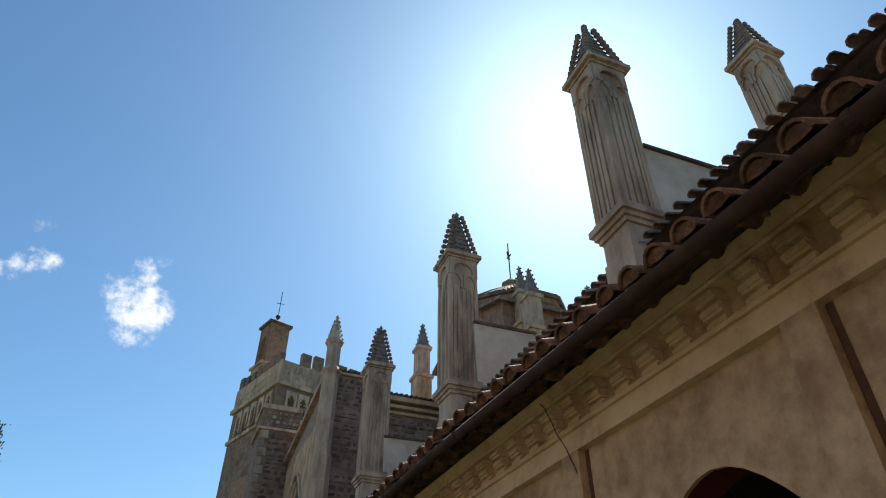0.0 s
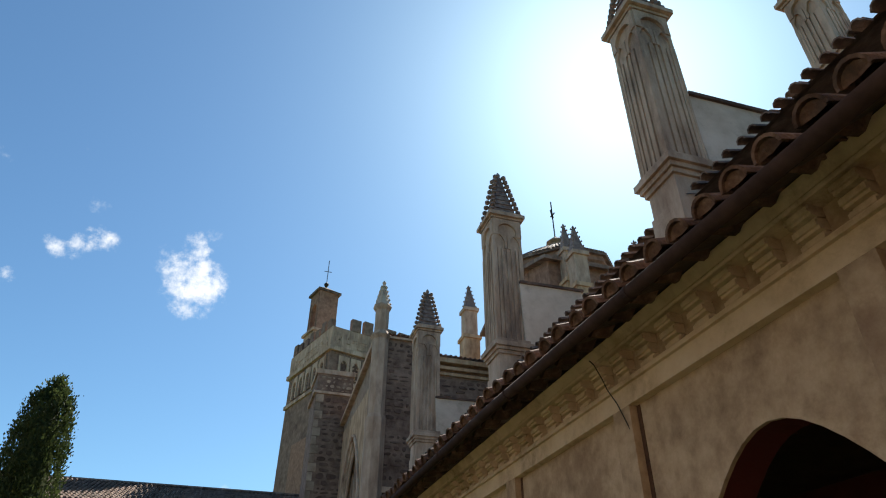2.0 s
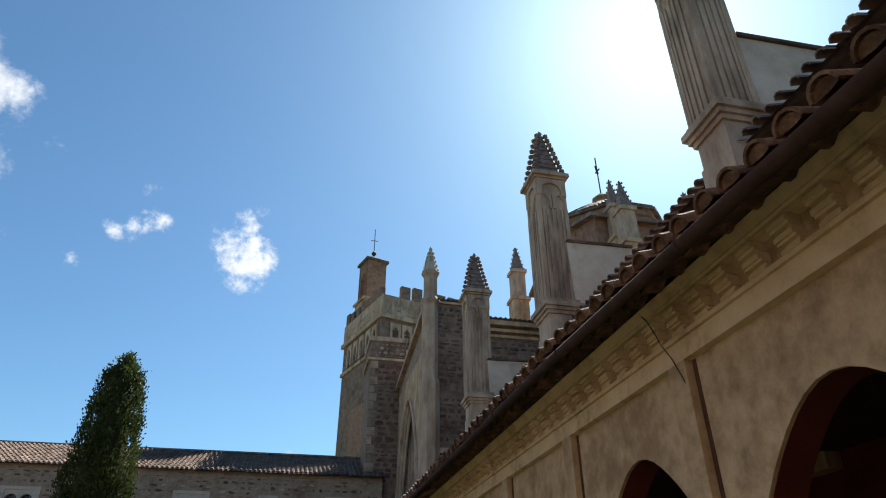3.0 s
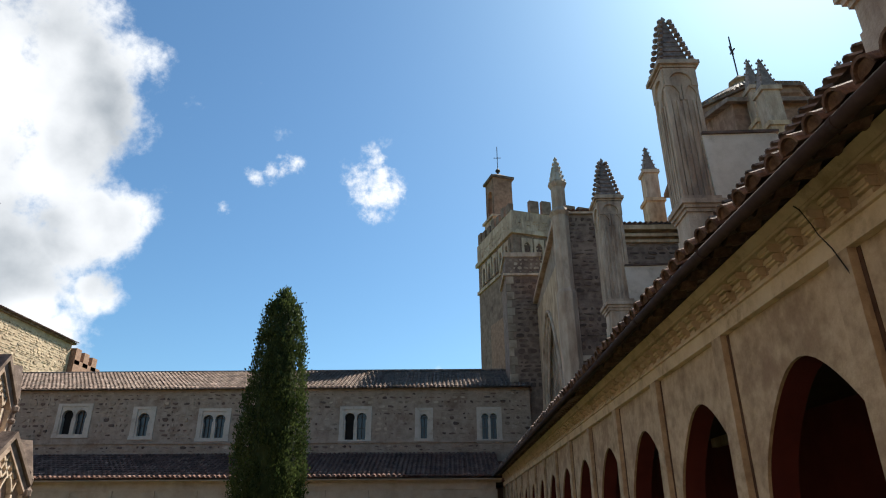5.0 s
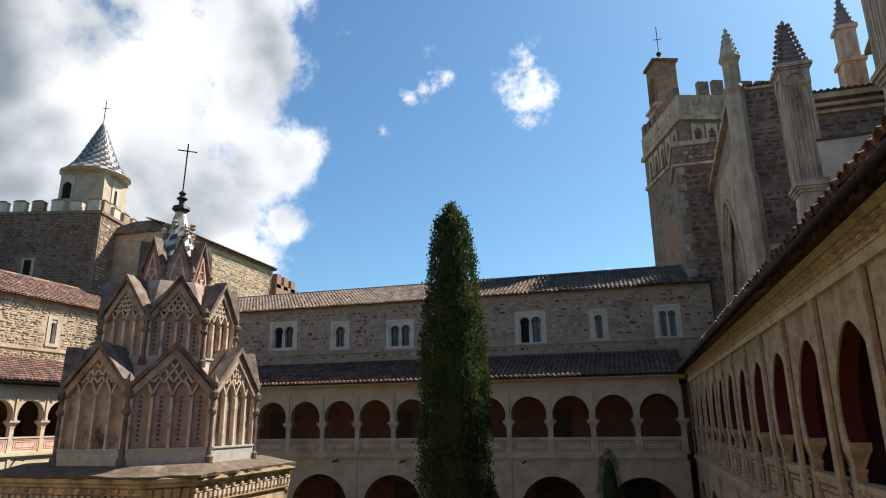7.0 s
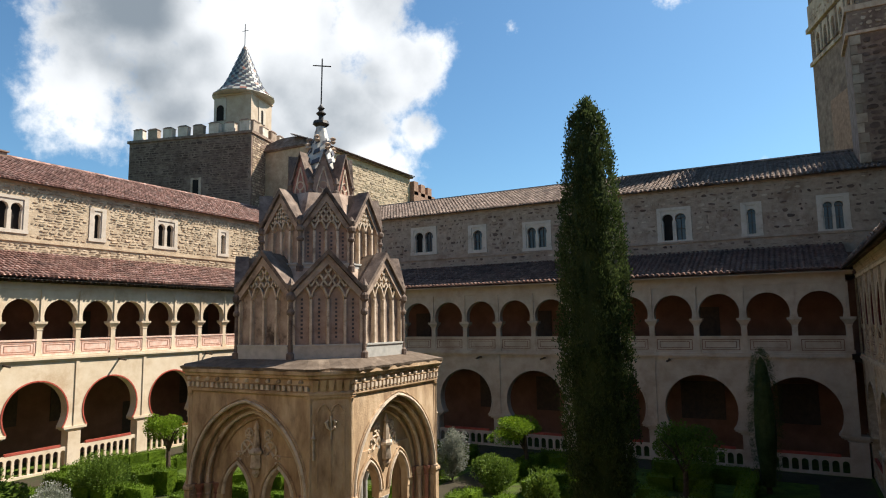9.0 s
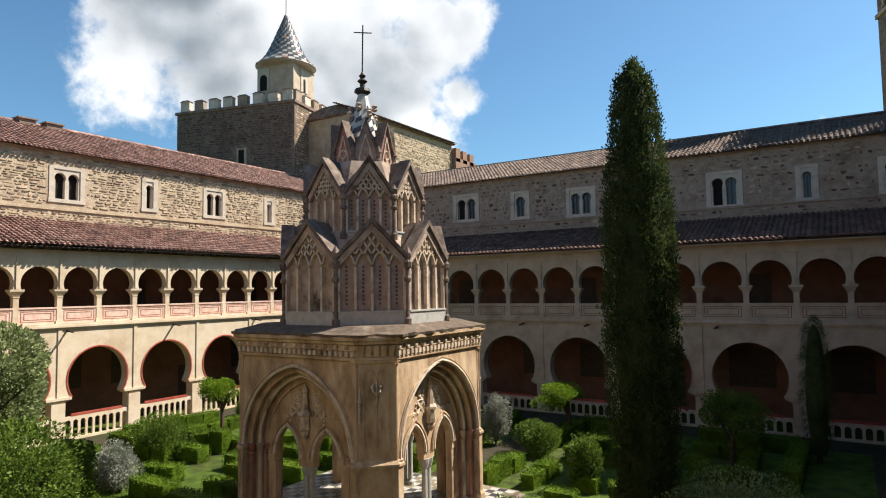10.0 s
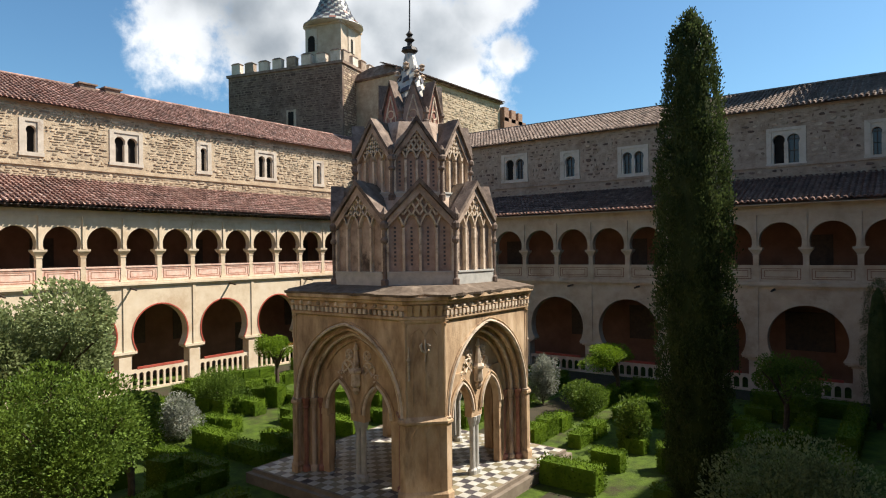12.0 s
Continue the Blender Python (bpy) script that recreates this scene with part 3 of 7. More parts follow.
    for i in range(bays + 1):
        bm = bmesh.new()
        upper_post(bm, to, start + s * i, dz, *((0.33, -0.14, 0.55) if reveal else ()))
        part("post", fixed(bm), wall_mat, w)
    if not reveal:
        bm = bmesh.new()
        block(bm, to, start, u_end, -0.02, 0.05, 8.95 + dz, 9.05 + dz)
        part("cornice", fixed(bm), wall_mat, w)
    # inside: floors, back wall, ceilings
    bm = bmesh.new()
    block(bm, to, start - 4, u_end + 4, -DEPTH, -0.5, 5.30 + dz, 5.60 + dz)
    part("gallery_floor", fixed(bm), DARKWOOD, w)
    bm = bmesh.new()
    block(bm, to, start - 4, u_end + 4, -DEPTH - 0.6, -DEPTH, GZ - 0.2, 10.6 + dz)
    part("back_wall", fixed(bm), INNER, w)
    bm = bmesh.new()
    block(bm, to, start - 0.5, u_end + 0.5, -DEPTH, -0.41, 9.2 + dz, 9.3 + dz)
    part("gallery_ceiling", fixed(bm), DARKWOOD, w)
    rng = random.Random(len(name))
    for i in range(bays // 2):
        u = start + s * (2 * i + 1) + rng.uniform(-0.5, 0.5)
        bm = bmesh.new()
        a = rng.uniform(0.7, 1.2)
        if rng.random() < 0.35:
            block(bm, to, u - 0.6, u + 0.6, -DEPTH, -DEPTH + 0.05, GZ, 2.9)
            part("inner_door", fixed(bm), DARKWOOD, w, "dark wooden door")
        else:
            block(bm, to, u - a, u + a, -DEPTH, -DEPTH + 0.06, 2.0 + dz, 4.0 + dz)
            part("wall_painting", fixed(bm), DARKWOOD, w, "large dark framed painting")
        bm = bmesh.new()
        u += rng.uniform(-0.8, 0.8)
        if i % 2:
            block(bm, to, u - 0.55, u + 0.55, -DEPTH, -DEPTH + 0.05, 5.6 + dz, 8.0 + dz)
            part("inner_door", fixed(bm), DARKWOOD, w, "dark wooden door")
        else:
            bm.free()
    return w


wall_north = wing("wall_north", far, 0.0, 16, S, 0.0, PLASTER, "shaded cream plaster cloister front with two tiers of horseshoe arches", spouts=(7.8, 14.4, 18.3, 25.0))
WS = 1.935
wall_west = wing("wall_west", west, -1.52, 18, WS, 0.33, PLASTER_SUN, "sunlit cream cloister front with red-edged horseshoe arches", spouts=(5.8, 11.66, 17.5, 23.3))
ES = 2.184
wall_east = wing("wall_east", east, -0.457, 16, ES, 0.0, PLASTER_EAST, "shaded ochre plaster gallery front with pointed horseshoe arches", pointed=0.2, reveal=MAROON)

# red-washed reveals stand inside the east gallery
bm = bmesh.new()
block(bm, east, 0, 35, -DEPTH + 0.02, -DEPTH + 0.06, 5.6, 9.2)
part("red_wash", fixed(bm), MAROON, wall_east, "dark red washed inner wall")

# the wall behind the camera, unseen; its brown tone only limits bounced light
bm = bmesh.new()
bx(bm, WEST_X - 4, EAST_X + 4, SOUTH_Y - 0.6, SOUTH_Y, GZ - 0.2, 14.5)
tagged(part("wall_south", fixed(bm), MORTAR, None), "plain unseen cloister wall, toned brown to limit bounced light", "wall", kind="structure")


# ---------------------------------------------------------------- stone upper storeys with windows
def window(to, u0, u1, z0, z1, d, lights, glazed, number, hole_mat=DARK):
    """A white frame with one or two small horseshoe lights, set in the wall."""
    w = thing("window_%d" % number, "white plaster window with %s horseshoe arch%s" % (("two small", "es") if lights == 2 else ("one small", "")), "window", to((u0 + u1) / 2, d, z0), kind="structure")
    border, sill = (0.24, 0.2) if lights == 2 else (0.27, 0.2)
    bm = bmesh.new()
    block(bm, to, u0, u0 + border, d - 0.3, d + 0.04, z0 + sill, z1)
    block(bm, to, u1 - border, u1, d - 0.3, d + 0.04, z0 + sill, z1)
    block(bm, to, u0 + border, u1 - border, d - 0.3, d + 0.04, z1 - 0.16, z1)
    part("window_frame", fixed(bm), WHITE, w)
    bm = bmesh.new()
    block(bm, to, u0 - 0.03, u1 + 0.03, d - 0.3, d + 0.07, z0, z0 + sill)
    part("window_sill", fixed(bm), WHITE, w)
    iw = (u1 - u0 - 2 * border) / lights
    bm = bmesh.new()
    for i in range(lights):
        r = iw * 0.42
        arch_panel(bm, to, u0 + border + iw * i, iw, z0 + sill, z1 - 0.16, arch_curve(iw, z0 + sill, z1 - 0.36 - r, r, r * 0.84, n=14), d - 0.01, d - 0.28)
    part("arch_light", bm, WHITE, w)
    for i in range(lights):
        c = u0 + border + iw * (i + 0.5)
        bm = bmesh.new()
        block(bm, to, c - iw * 0.42, c + iw * 0.42, d - 0.26, d - 0.25, z0 + sill, z1 - 0.2)
        lit = glazed == 2 or (glazed == 1 and i == 0)
        # glass where glazed, elsewhere a black sheet painted as the shade within
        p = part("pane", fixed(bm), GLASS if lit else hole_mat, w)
        if lit:
            bm = bmesh.new()
            block(bm, to, c - 0.02, c + 0.02, d - 0.245, d - 0.2, z0 + sill, z1 - 0.2)
            for zz in (0.36, 0.68):
                z = z0 + sill + (z1 - z0 - sill) * zz
                block(bm, to, c - iw * 0.4, c + iw * 0.4, d - 0.245, d - 0.205, z - 0.018, z + 0.018)
            part("glazing_bar", fixed(bm), DARKWOOD, p)
    return w


def holed_wall(bm, to, u0, u1, z0, z1, holes, d0, d1):
    """A wall with square openings through it, in upright strips."""
    us = sorted({u0, u1, *[h[0] for h in holes], *[h[1] for h in holes]})
    for a, b in zip(us, us[1:]):
        m = (a + b) / 2
        cut = sorted((h[2], h[3]) for h in holes if h[0] < m < h[1])
        z = z0
        for c, e in cut + [(z1, z1)]:
            if c > z + 1e-4:
                block(bm, to, a, b, d1, d0, z, c)
            z = e


def stone_storey(name, to, u0, u1, z0, z1, wins, label, seed, singles, number, d=-DEPTH, mortar=MORTAR, dense=False):
    w = thing(name, label, "wall", kind="structure")
    holes = [(a, b, c, e) for a, b, c, e, *_ in wins]
    bm = bmesh.new()
    holed_wall(bm, to, u0, u1, z0, z1, holes, d, d - 0.5)
    part("mortar_wall", fixed(bm), mortar, w)
    bm = bmesh.new()
    block(bm, to, u0, u1, d, d + 0.09, z0 + 1.02, z0 + 1.12)
    part("string_course", fixed(bm), mortar, w, "thin projecting stone string course")
    for i, (a, b, c, e, lights, glazed) in enumerate(wins):
        window(to, a, b, c, e, d, lights, glazed, number + i)
    bl = stones(to, u0, u1, z0 + 0.2, z1 - 0.1, holes + [(u0, u1, z0 + 1.0, z0 + 1.14)], d, seed, *((0.10, 0.24, 0.18, 0.66, 0.022, 0.97, 1.0, 0.75) if dense else (0.12, 0.32, 0.16, 0.52, 0.05, 0.82, 1.0, 1.15)))
    return w, bl


FAR_WINS = [(-0.72, 0.73, 11.6, 13.6, 2, 2), (3.25, 4.29, 11.65, 13.58, 1, 1), (6.80, 8.66, 11.6, 13.68, 2, 1), (15.0, 16.9, 11.75, 13.62, 2, 2), (19.4, 20.75, 11.88, 13.75, 1, 1), (23.15, 25.2, 12.0, 13.95, 2, 1),
            (28.0, 29.3, 12.0, 13.9, 1, 0)]
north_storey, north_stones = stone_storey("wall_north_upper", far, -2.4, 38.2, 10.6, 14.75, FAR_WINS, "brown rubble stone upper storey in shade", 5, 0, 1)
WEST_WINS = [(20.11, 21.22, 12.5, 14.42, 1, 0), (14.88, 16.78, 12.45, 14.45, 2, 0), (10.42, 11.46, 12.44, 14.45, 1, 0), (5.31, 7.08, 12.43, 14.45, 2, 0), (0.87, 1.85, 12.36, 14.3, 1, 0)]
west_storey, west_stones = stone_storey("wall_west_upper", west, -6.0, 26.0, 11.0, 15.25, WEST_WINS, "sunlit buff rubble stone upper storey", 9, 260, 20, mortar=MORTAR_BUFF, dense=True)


def tile_roof(name, to, u0, u1, low, high, material, label, seed, pitch=0.25, back=None):
    r = thing(name, label, "roof", kind="structure")
    bm = bmesh.new()
    tiles(bm, to, u0, u1, low, high, pitch, seed=seed)
    part("roof_tiles", bm, material, r, kind="stuff")
    if back:
        bm = bmesh.new()
        v = [bm.verts.new(to(u, d, z)) for u, d, z in ((u0, *high), (u1, *high), (u1, *back), (u0, *back))]
        bm.faces.new(v)
        part("back_slope", bm, material, r)
        bm = bmesh.new()
        for i in range(int((u1 - u0) / 0.45)):
            a = u0 + 0.45 * i
            tube(bm, [to(a, high[0], high[1] + 0.01), to(a + 0.47, high[0], high[1] + 0.03)], (0.12, 0.10), 7)
        part("ridge_tiles", bm, material, r, kind="stuff")
    return r


tile_roof("roof_north_gallery", far, -0.3, 35.2, (0.62, 9.55), (-DEPTH, 11.05), TILE_BROWN, "weathered brown barrel tile lean-to roof", 3)
tile_roof("roof_west_gallery", west, -0.6, 34.6, (0.62, 9.88), (-DEPTH, 11.45), TILE_RED, "weathered reddish barrel tile lean-to roof", 4)
tile_roof("roof_north", far, -2.5, 42, (-3.2, 14.72), (-8.2, 16.75), TILE, "long weathered brown barrel tile roof", 6, back=(-14, 14.5))
tile_roof("roof_west", west, -7.0, 26.5, (-3.2, 15.25), (-8.0, 17.55), TILE_RED, "long reddish barrel tile roof", 7, back=(-13, 15))
back = lambda u, d, z: (-45.6 + d, -u, z)
tile_roof("roof_west_back", back, 3.6, 11.8, (0.0, 17.9), (-3.0, 19.1), TILE_RED, "higher reddish tile roof behind the west range", 8, back=(-6, 17.5))
for u_c in (16.1, 14.6):
    bm = bmesh.new()
    block(bm, west, u_c - 0.45, u_c + 0.45, -8.3, -7.6, 16.6, 17.72)
    block(bm, west, u_c - 0.55, u_c + 0.55, -8.4, -7.5, 17.72, 17.8)
    tagged(part("chimney", fixed(bm), MORTAR_DARK, None), "low stub brick chimney on the tile ridge", "chimney")
for nm, to, u0, u1, zz, mat in (("eave_north", far, -0.3, 35.2, 9.3, DARKWOOD), ("eave_west", west, -0.6, 34.6, 9.62, DARKWOOD)):
    e = thing(nm, "dark wooden eaves boarding with rafter ends", "eaves", kind="structure")
    bm = bmesh.new()
    hexa(bm, [to(u0, 0.5, zz + 0.10), to(u1, 0.5, zz + 0.10), to(u1, -0.1, zz + 0.28), to(u0, -0.1, zz + 0.28), to(u0, 0.5, zz + 0.14), to(u1, 0.5, zz + 0.14), to(u1, -0.1, zz + 0.32), to(u0, -0.1, zz + 0.32)])
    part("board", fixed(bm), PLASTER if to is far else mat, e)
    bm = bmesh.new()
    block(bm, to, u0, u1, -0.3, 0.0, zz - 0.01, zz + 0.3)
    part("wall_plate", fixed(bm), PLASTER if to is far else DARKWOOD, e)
    if to is far:
        continue
    bm = bmesh.new()
    for i in range(int((u1 - u0) / 0.5)):
        u = u0 + 0.25 + 0.5 * i
        block(bm, to, u - 0.05, u + 0.05, -0.1, 0.45, zz + 0.02, zz + 0.12)
    part("rafter_ends", fixed(bm), mat, e, kind="stuff")

# ---------------------------------------------------------------- east eaves, seen from close below
def east_eaves():
    e = thing("eaves_east", "tiled eaves with a dark gutter over a painted bracket frieze", "eaves", kind="structure")
    u0, u1 = -0.3, 34.2
    sag = lambda u: -0.15 * max(0.0, u - 28.5) / 4.5     # the old eaves sink towards the corner
    bm = bmesh.new()
    tiles(bm, east, u0, 22.0, (0.56, 9.60), (-DEPTH - 0.6, 11.2), 0.245, seed=12, r=0.088)
    part("roof_tiles", bm, TILE, e, kind="stuff")
    # close to the camera every eaves tile is a piece
    bm = bmesh.new()
    tiles(bm, east, 22.0, u1, (0.20, 9.60), (-DEPTH - 0.6, 10.95), 0.245, seed=13, r=0.088)
    part("roof_tiles", bm, TILE, e, kind="stuff")
    bm = bmesh.new()
    n = 8
    outer = [[bm.verts.new((s, rr * math.cos(math.pi * k / n), rr * math.sin(math.pi * k / n))) for k in range(n + 1)] for s, rr in ((0.0, 0.094), (0.48, 0.078))]
    inner = [[bm.verts.new((s, rr * math.cos(math.pi * k / n), rr * math.sin(math.pi * k / n))) for k in range(n + 1)] for s, rr in ((0.0, 0.076), (0.48, 0.060))]
    for k in range(n):
        bm.faces.new((outer[0][k], outer[0][k + 1], outer[1][k + 1], outer[1][k]))
        bm.faces.new((inner[0][k + 1], inner[0][k], inner[1][k], inner[1][k + 1]))
        bm.faces.new((outer[0][k + 1], outer[0][k], inner[0][k], inner[0][k + 1]))
    for k in (0, n):
        bm.faces.new((outer[0][k], outer[1][k], inner[1][k], inner[0][k]))
    # a plug of old mortar inside the butt
    plug = [bm.verts.new((0.035, 0.0, 0.0))] + [bm.verts.new((0.02, 0.075 * math.cos(math.pi * k / n), 0.066 * math.sin(math.pi * k / n))) for k in range(n + 1)]
    for k in range(n):
        bm.faces.new((plug[0], plug[k + 2], plug[k + 1]))
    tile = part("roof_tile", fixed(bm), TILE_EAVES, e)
    rng = random.Random(4)
    u, first = 22.1, True
    while u < u1:
        m = Matrix.Translation((EAST_X - 0.62 - rng.uniform(0, 0.03), -u, 9.565 + sag(u) + rng.uniform(-0.012, 0.012))) @ pose(0, 0, 0, rng.uniform(-5, 5), -20 + rng.uniform(-3, 3), rng.uniform(-4, 4))
        if first:
            tile.matrix_basis, first = m, False
        else:
            again(tile, m)
        u += 0.245 + rng.uniform(-0.012, 0.012)
    bm = bmesh.new()
    tube(bm, [(EAST_X - 0.60, -u0, 9.54), (EAST_X - 0.60, -10, 9.53), (EAST_X - 0.60, -20, 9.52), (EAST_X - 0.60, -28.5, 9.50), (EAST_X - 0.60, -u1, 9.49 + sag(u1))], 0.046, 12)
    g = part("gutter", bm, GUTTER, e, "dark brown metal gutter", smooth=True)
    bm = bmesh.new()
    for i in range(17):
        y = -1.0 - 2.0 * i
        tube(bm, [(EAST_X - 0.60, y, 9.54 + y * 0.0015 + sag(-y)), (EAST_X - 0.60, y - 0.04, 9.54 + y * 0.0015 + sag(0.04 - y))], 0.052, 12)
    part("gutter_joint", bm, GUTTER, g)
    # soffit, ragged corbel tiles, frieze
    bm = bmesh.new()
    for a, b in ((u0, 28.5), (28.5, u1)):
        s0, s1 = sag(a), sag(b)
        hexa(bm, [east(a, 0.56, 9.56 + s0), east(b, 0.56, 9.56 + s1), east(b, -0.1, 9.80), east(a, -0.1, 9.80), east(a, 0.56, 9.59 + s0), east(b, 0.56, 9.59 + s1), east(b, -0.1, 9.84), east(a, -0.1, 9.84)])
    part("soffit", fixed(bm), DARKWOOD, e)
    bm = bmesh.new()
    block(bm, east, u0, u1, -0.4, 0.0, 9.3, 9.8)
    part("frieze_wall", fixed(bm), PLASTER_EAST, e)
    # flat fascia, a cord above and below the frieze, a plaster cove under the soffit
    bm = bmesh.new()
    block(bm, east, u0, u1, 0.0, 0.07, 9.09, 9.235)
    block(bm, east, u0, u1, 0.0, 0.10, 9.235, 9.262)
    block(bm, east, u0, u1, 0.0, 0.085, 9.262, 9.28)
    part("lower_moulding", fixed(bm), PLASTER_PALE, e, "pale plaster band with a thin cord")
    bm = bmesh.new()
    hexa(bm, [east(u0, 0.0, 9.50), east(u1, 0.0, 9.50), east(u1, 0.12, 9.515), east(u0, 0.12, 9.515), east(u0, 0.0, 9.66), east(u1, 0.0, 9.66), east(u1, 0.19, 9.60), east(u0, 0.19, 9.60)])
    tube(bm, [east(u0, 0.135, 9.515), east(u1, 0.135, 9.515)], 0.017, 8)
    part("upper_moulding", fixed(bm), PLASTER_PALE, e, "plaster cove with a thin cord")
    # brackets of the frieze: three rolls, each shorter than the one above
    bm = bmesh.new()
    for d1, z0, z1 in ((0.06, 9.282, 9.345), (0.09, 9.355, 9.425), (0.12, 9.435, 9.502)):
        bx(bm, -d1, 0.02, -0.082, 0.082, z0, z1)
    bx(bm, -0.035, 0.02, -0.066, 0.066, 9.27, 9.5)
    bmesh.ops.bevel(bm, geom=[e_ for e_ in bm.edges if abs(e_.verts[0].co.y - e_.verts[1].co.y) > 0.1 and e_.verts[0].co.x < -0.05], offset=0.018, segments=2, affect="EDGES")
    br = part("frieze_bracket", fixed(bm), PLASTER_PALE, e)
    k, y = 0, -32.87 + 0.317 * 102
    while y > -u1:
        m = Matrix.Translation((EAST_X, y, 0))
        if k == 0:
            br.matrix_basis = m
        else:
            again(br, m)
        k, y = k + 1, y - 0.317
    # a row of upturned tile corbels under the gutter
    bm = bmesh.new()
    prism(bm, [(0, -0.10, 0), (0, 0.10, 0), (0, 0.02, -0.085), (0, -0.02, -0.085)], (0.16, 0, 0.05))
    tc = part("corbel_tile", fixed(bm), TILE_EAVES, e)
    k, y = 0, -0.3
    while y > -u1:
        m = Matrix.Translation((EAST_X - 0.38, y, 9.645 + 0.5 * sag(-y))) @ pose(0, 0, 0, 0, 8, 0)
        if k == 0:
            tc.matrix_basis = m
        else:
            again(tc, m)
        k, y = k + 1, y - 0.29
    # pilaster strips between the arches
    bm = bmesh.new()
    bx(bm, -0.068, 0, -0.115, 0.115, 5.7, 9.09)
    st = part("pilaster", fixed(bm), PLASTER_EAST, e)
    for i in range(17):
        m = Matrix.Translation((EAST_X, 0.657 - ES * i, 0))
        if i == 0:
            st.matrix_basis = m
        else:
            again(st, m)
    bm = bmesh.new()
    bx(bm, -0.006, 0.0, -0.16, -0.118, 6.6, 9.085)
    ln_ = part("painted_line", fixed(bm), BROWNLINE, e, "worn red-brown painted line beside the pilaster")
    for i in range(17):
        m = Matrix.Translation((EAST_X, 0.657 - ES * i, 0))
        if i == 0:
            ln_.matrix_basis = m
        else:
            again(ln_, m)
    return e


east_eaves()
# a loose cable on the frieze
bm = bmesh.new()
tube(bm, [(EAST_X - 0.16, -29.72, 9.56), (EAST_X - 0.16, -29.78, 9.50), (EAST_X - 0.15, -29.86, 9.34), (EAST_X - 0.14, -29.89, 9.25), (EAST_X - 0.11, -29.95, 9.12), (EAST_X - 0.06, -30.0, 8.9)], 0.005, 6)
tagged(part("cable", bm, IRON, None), "thin dark cable hanging across the plaster frieze", "cable")


# ---------------------------------------------------------------- the garden temple
TC = (-15.22, -18.28)


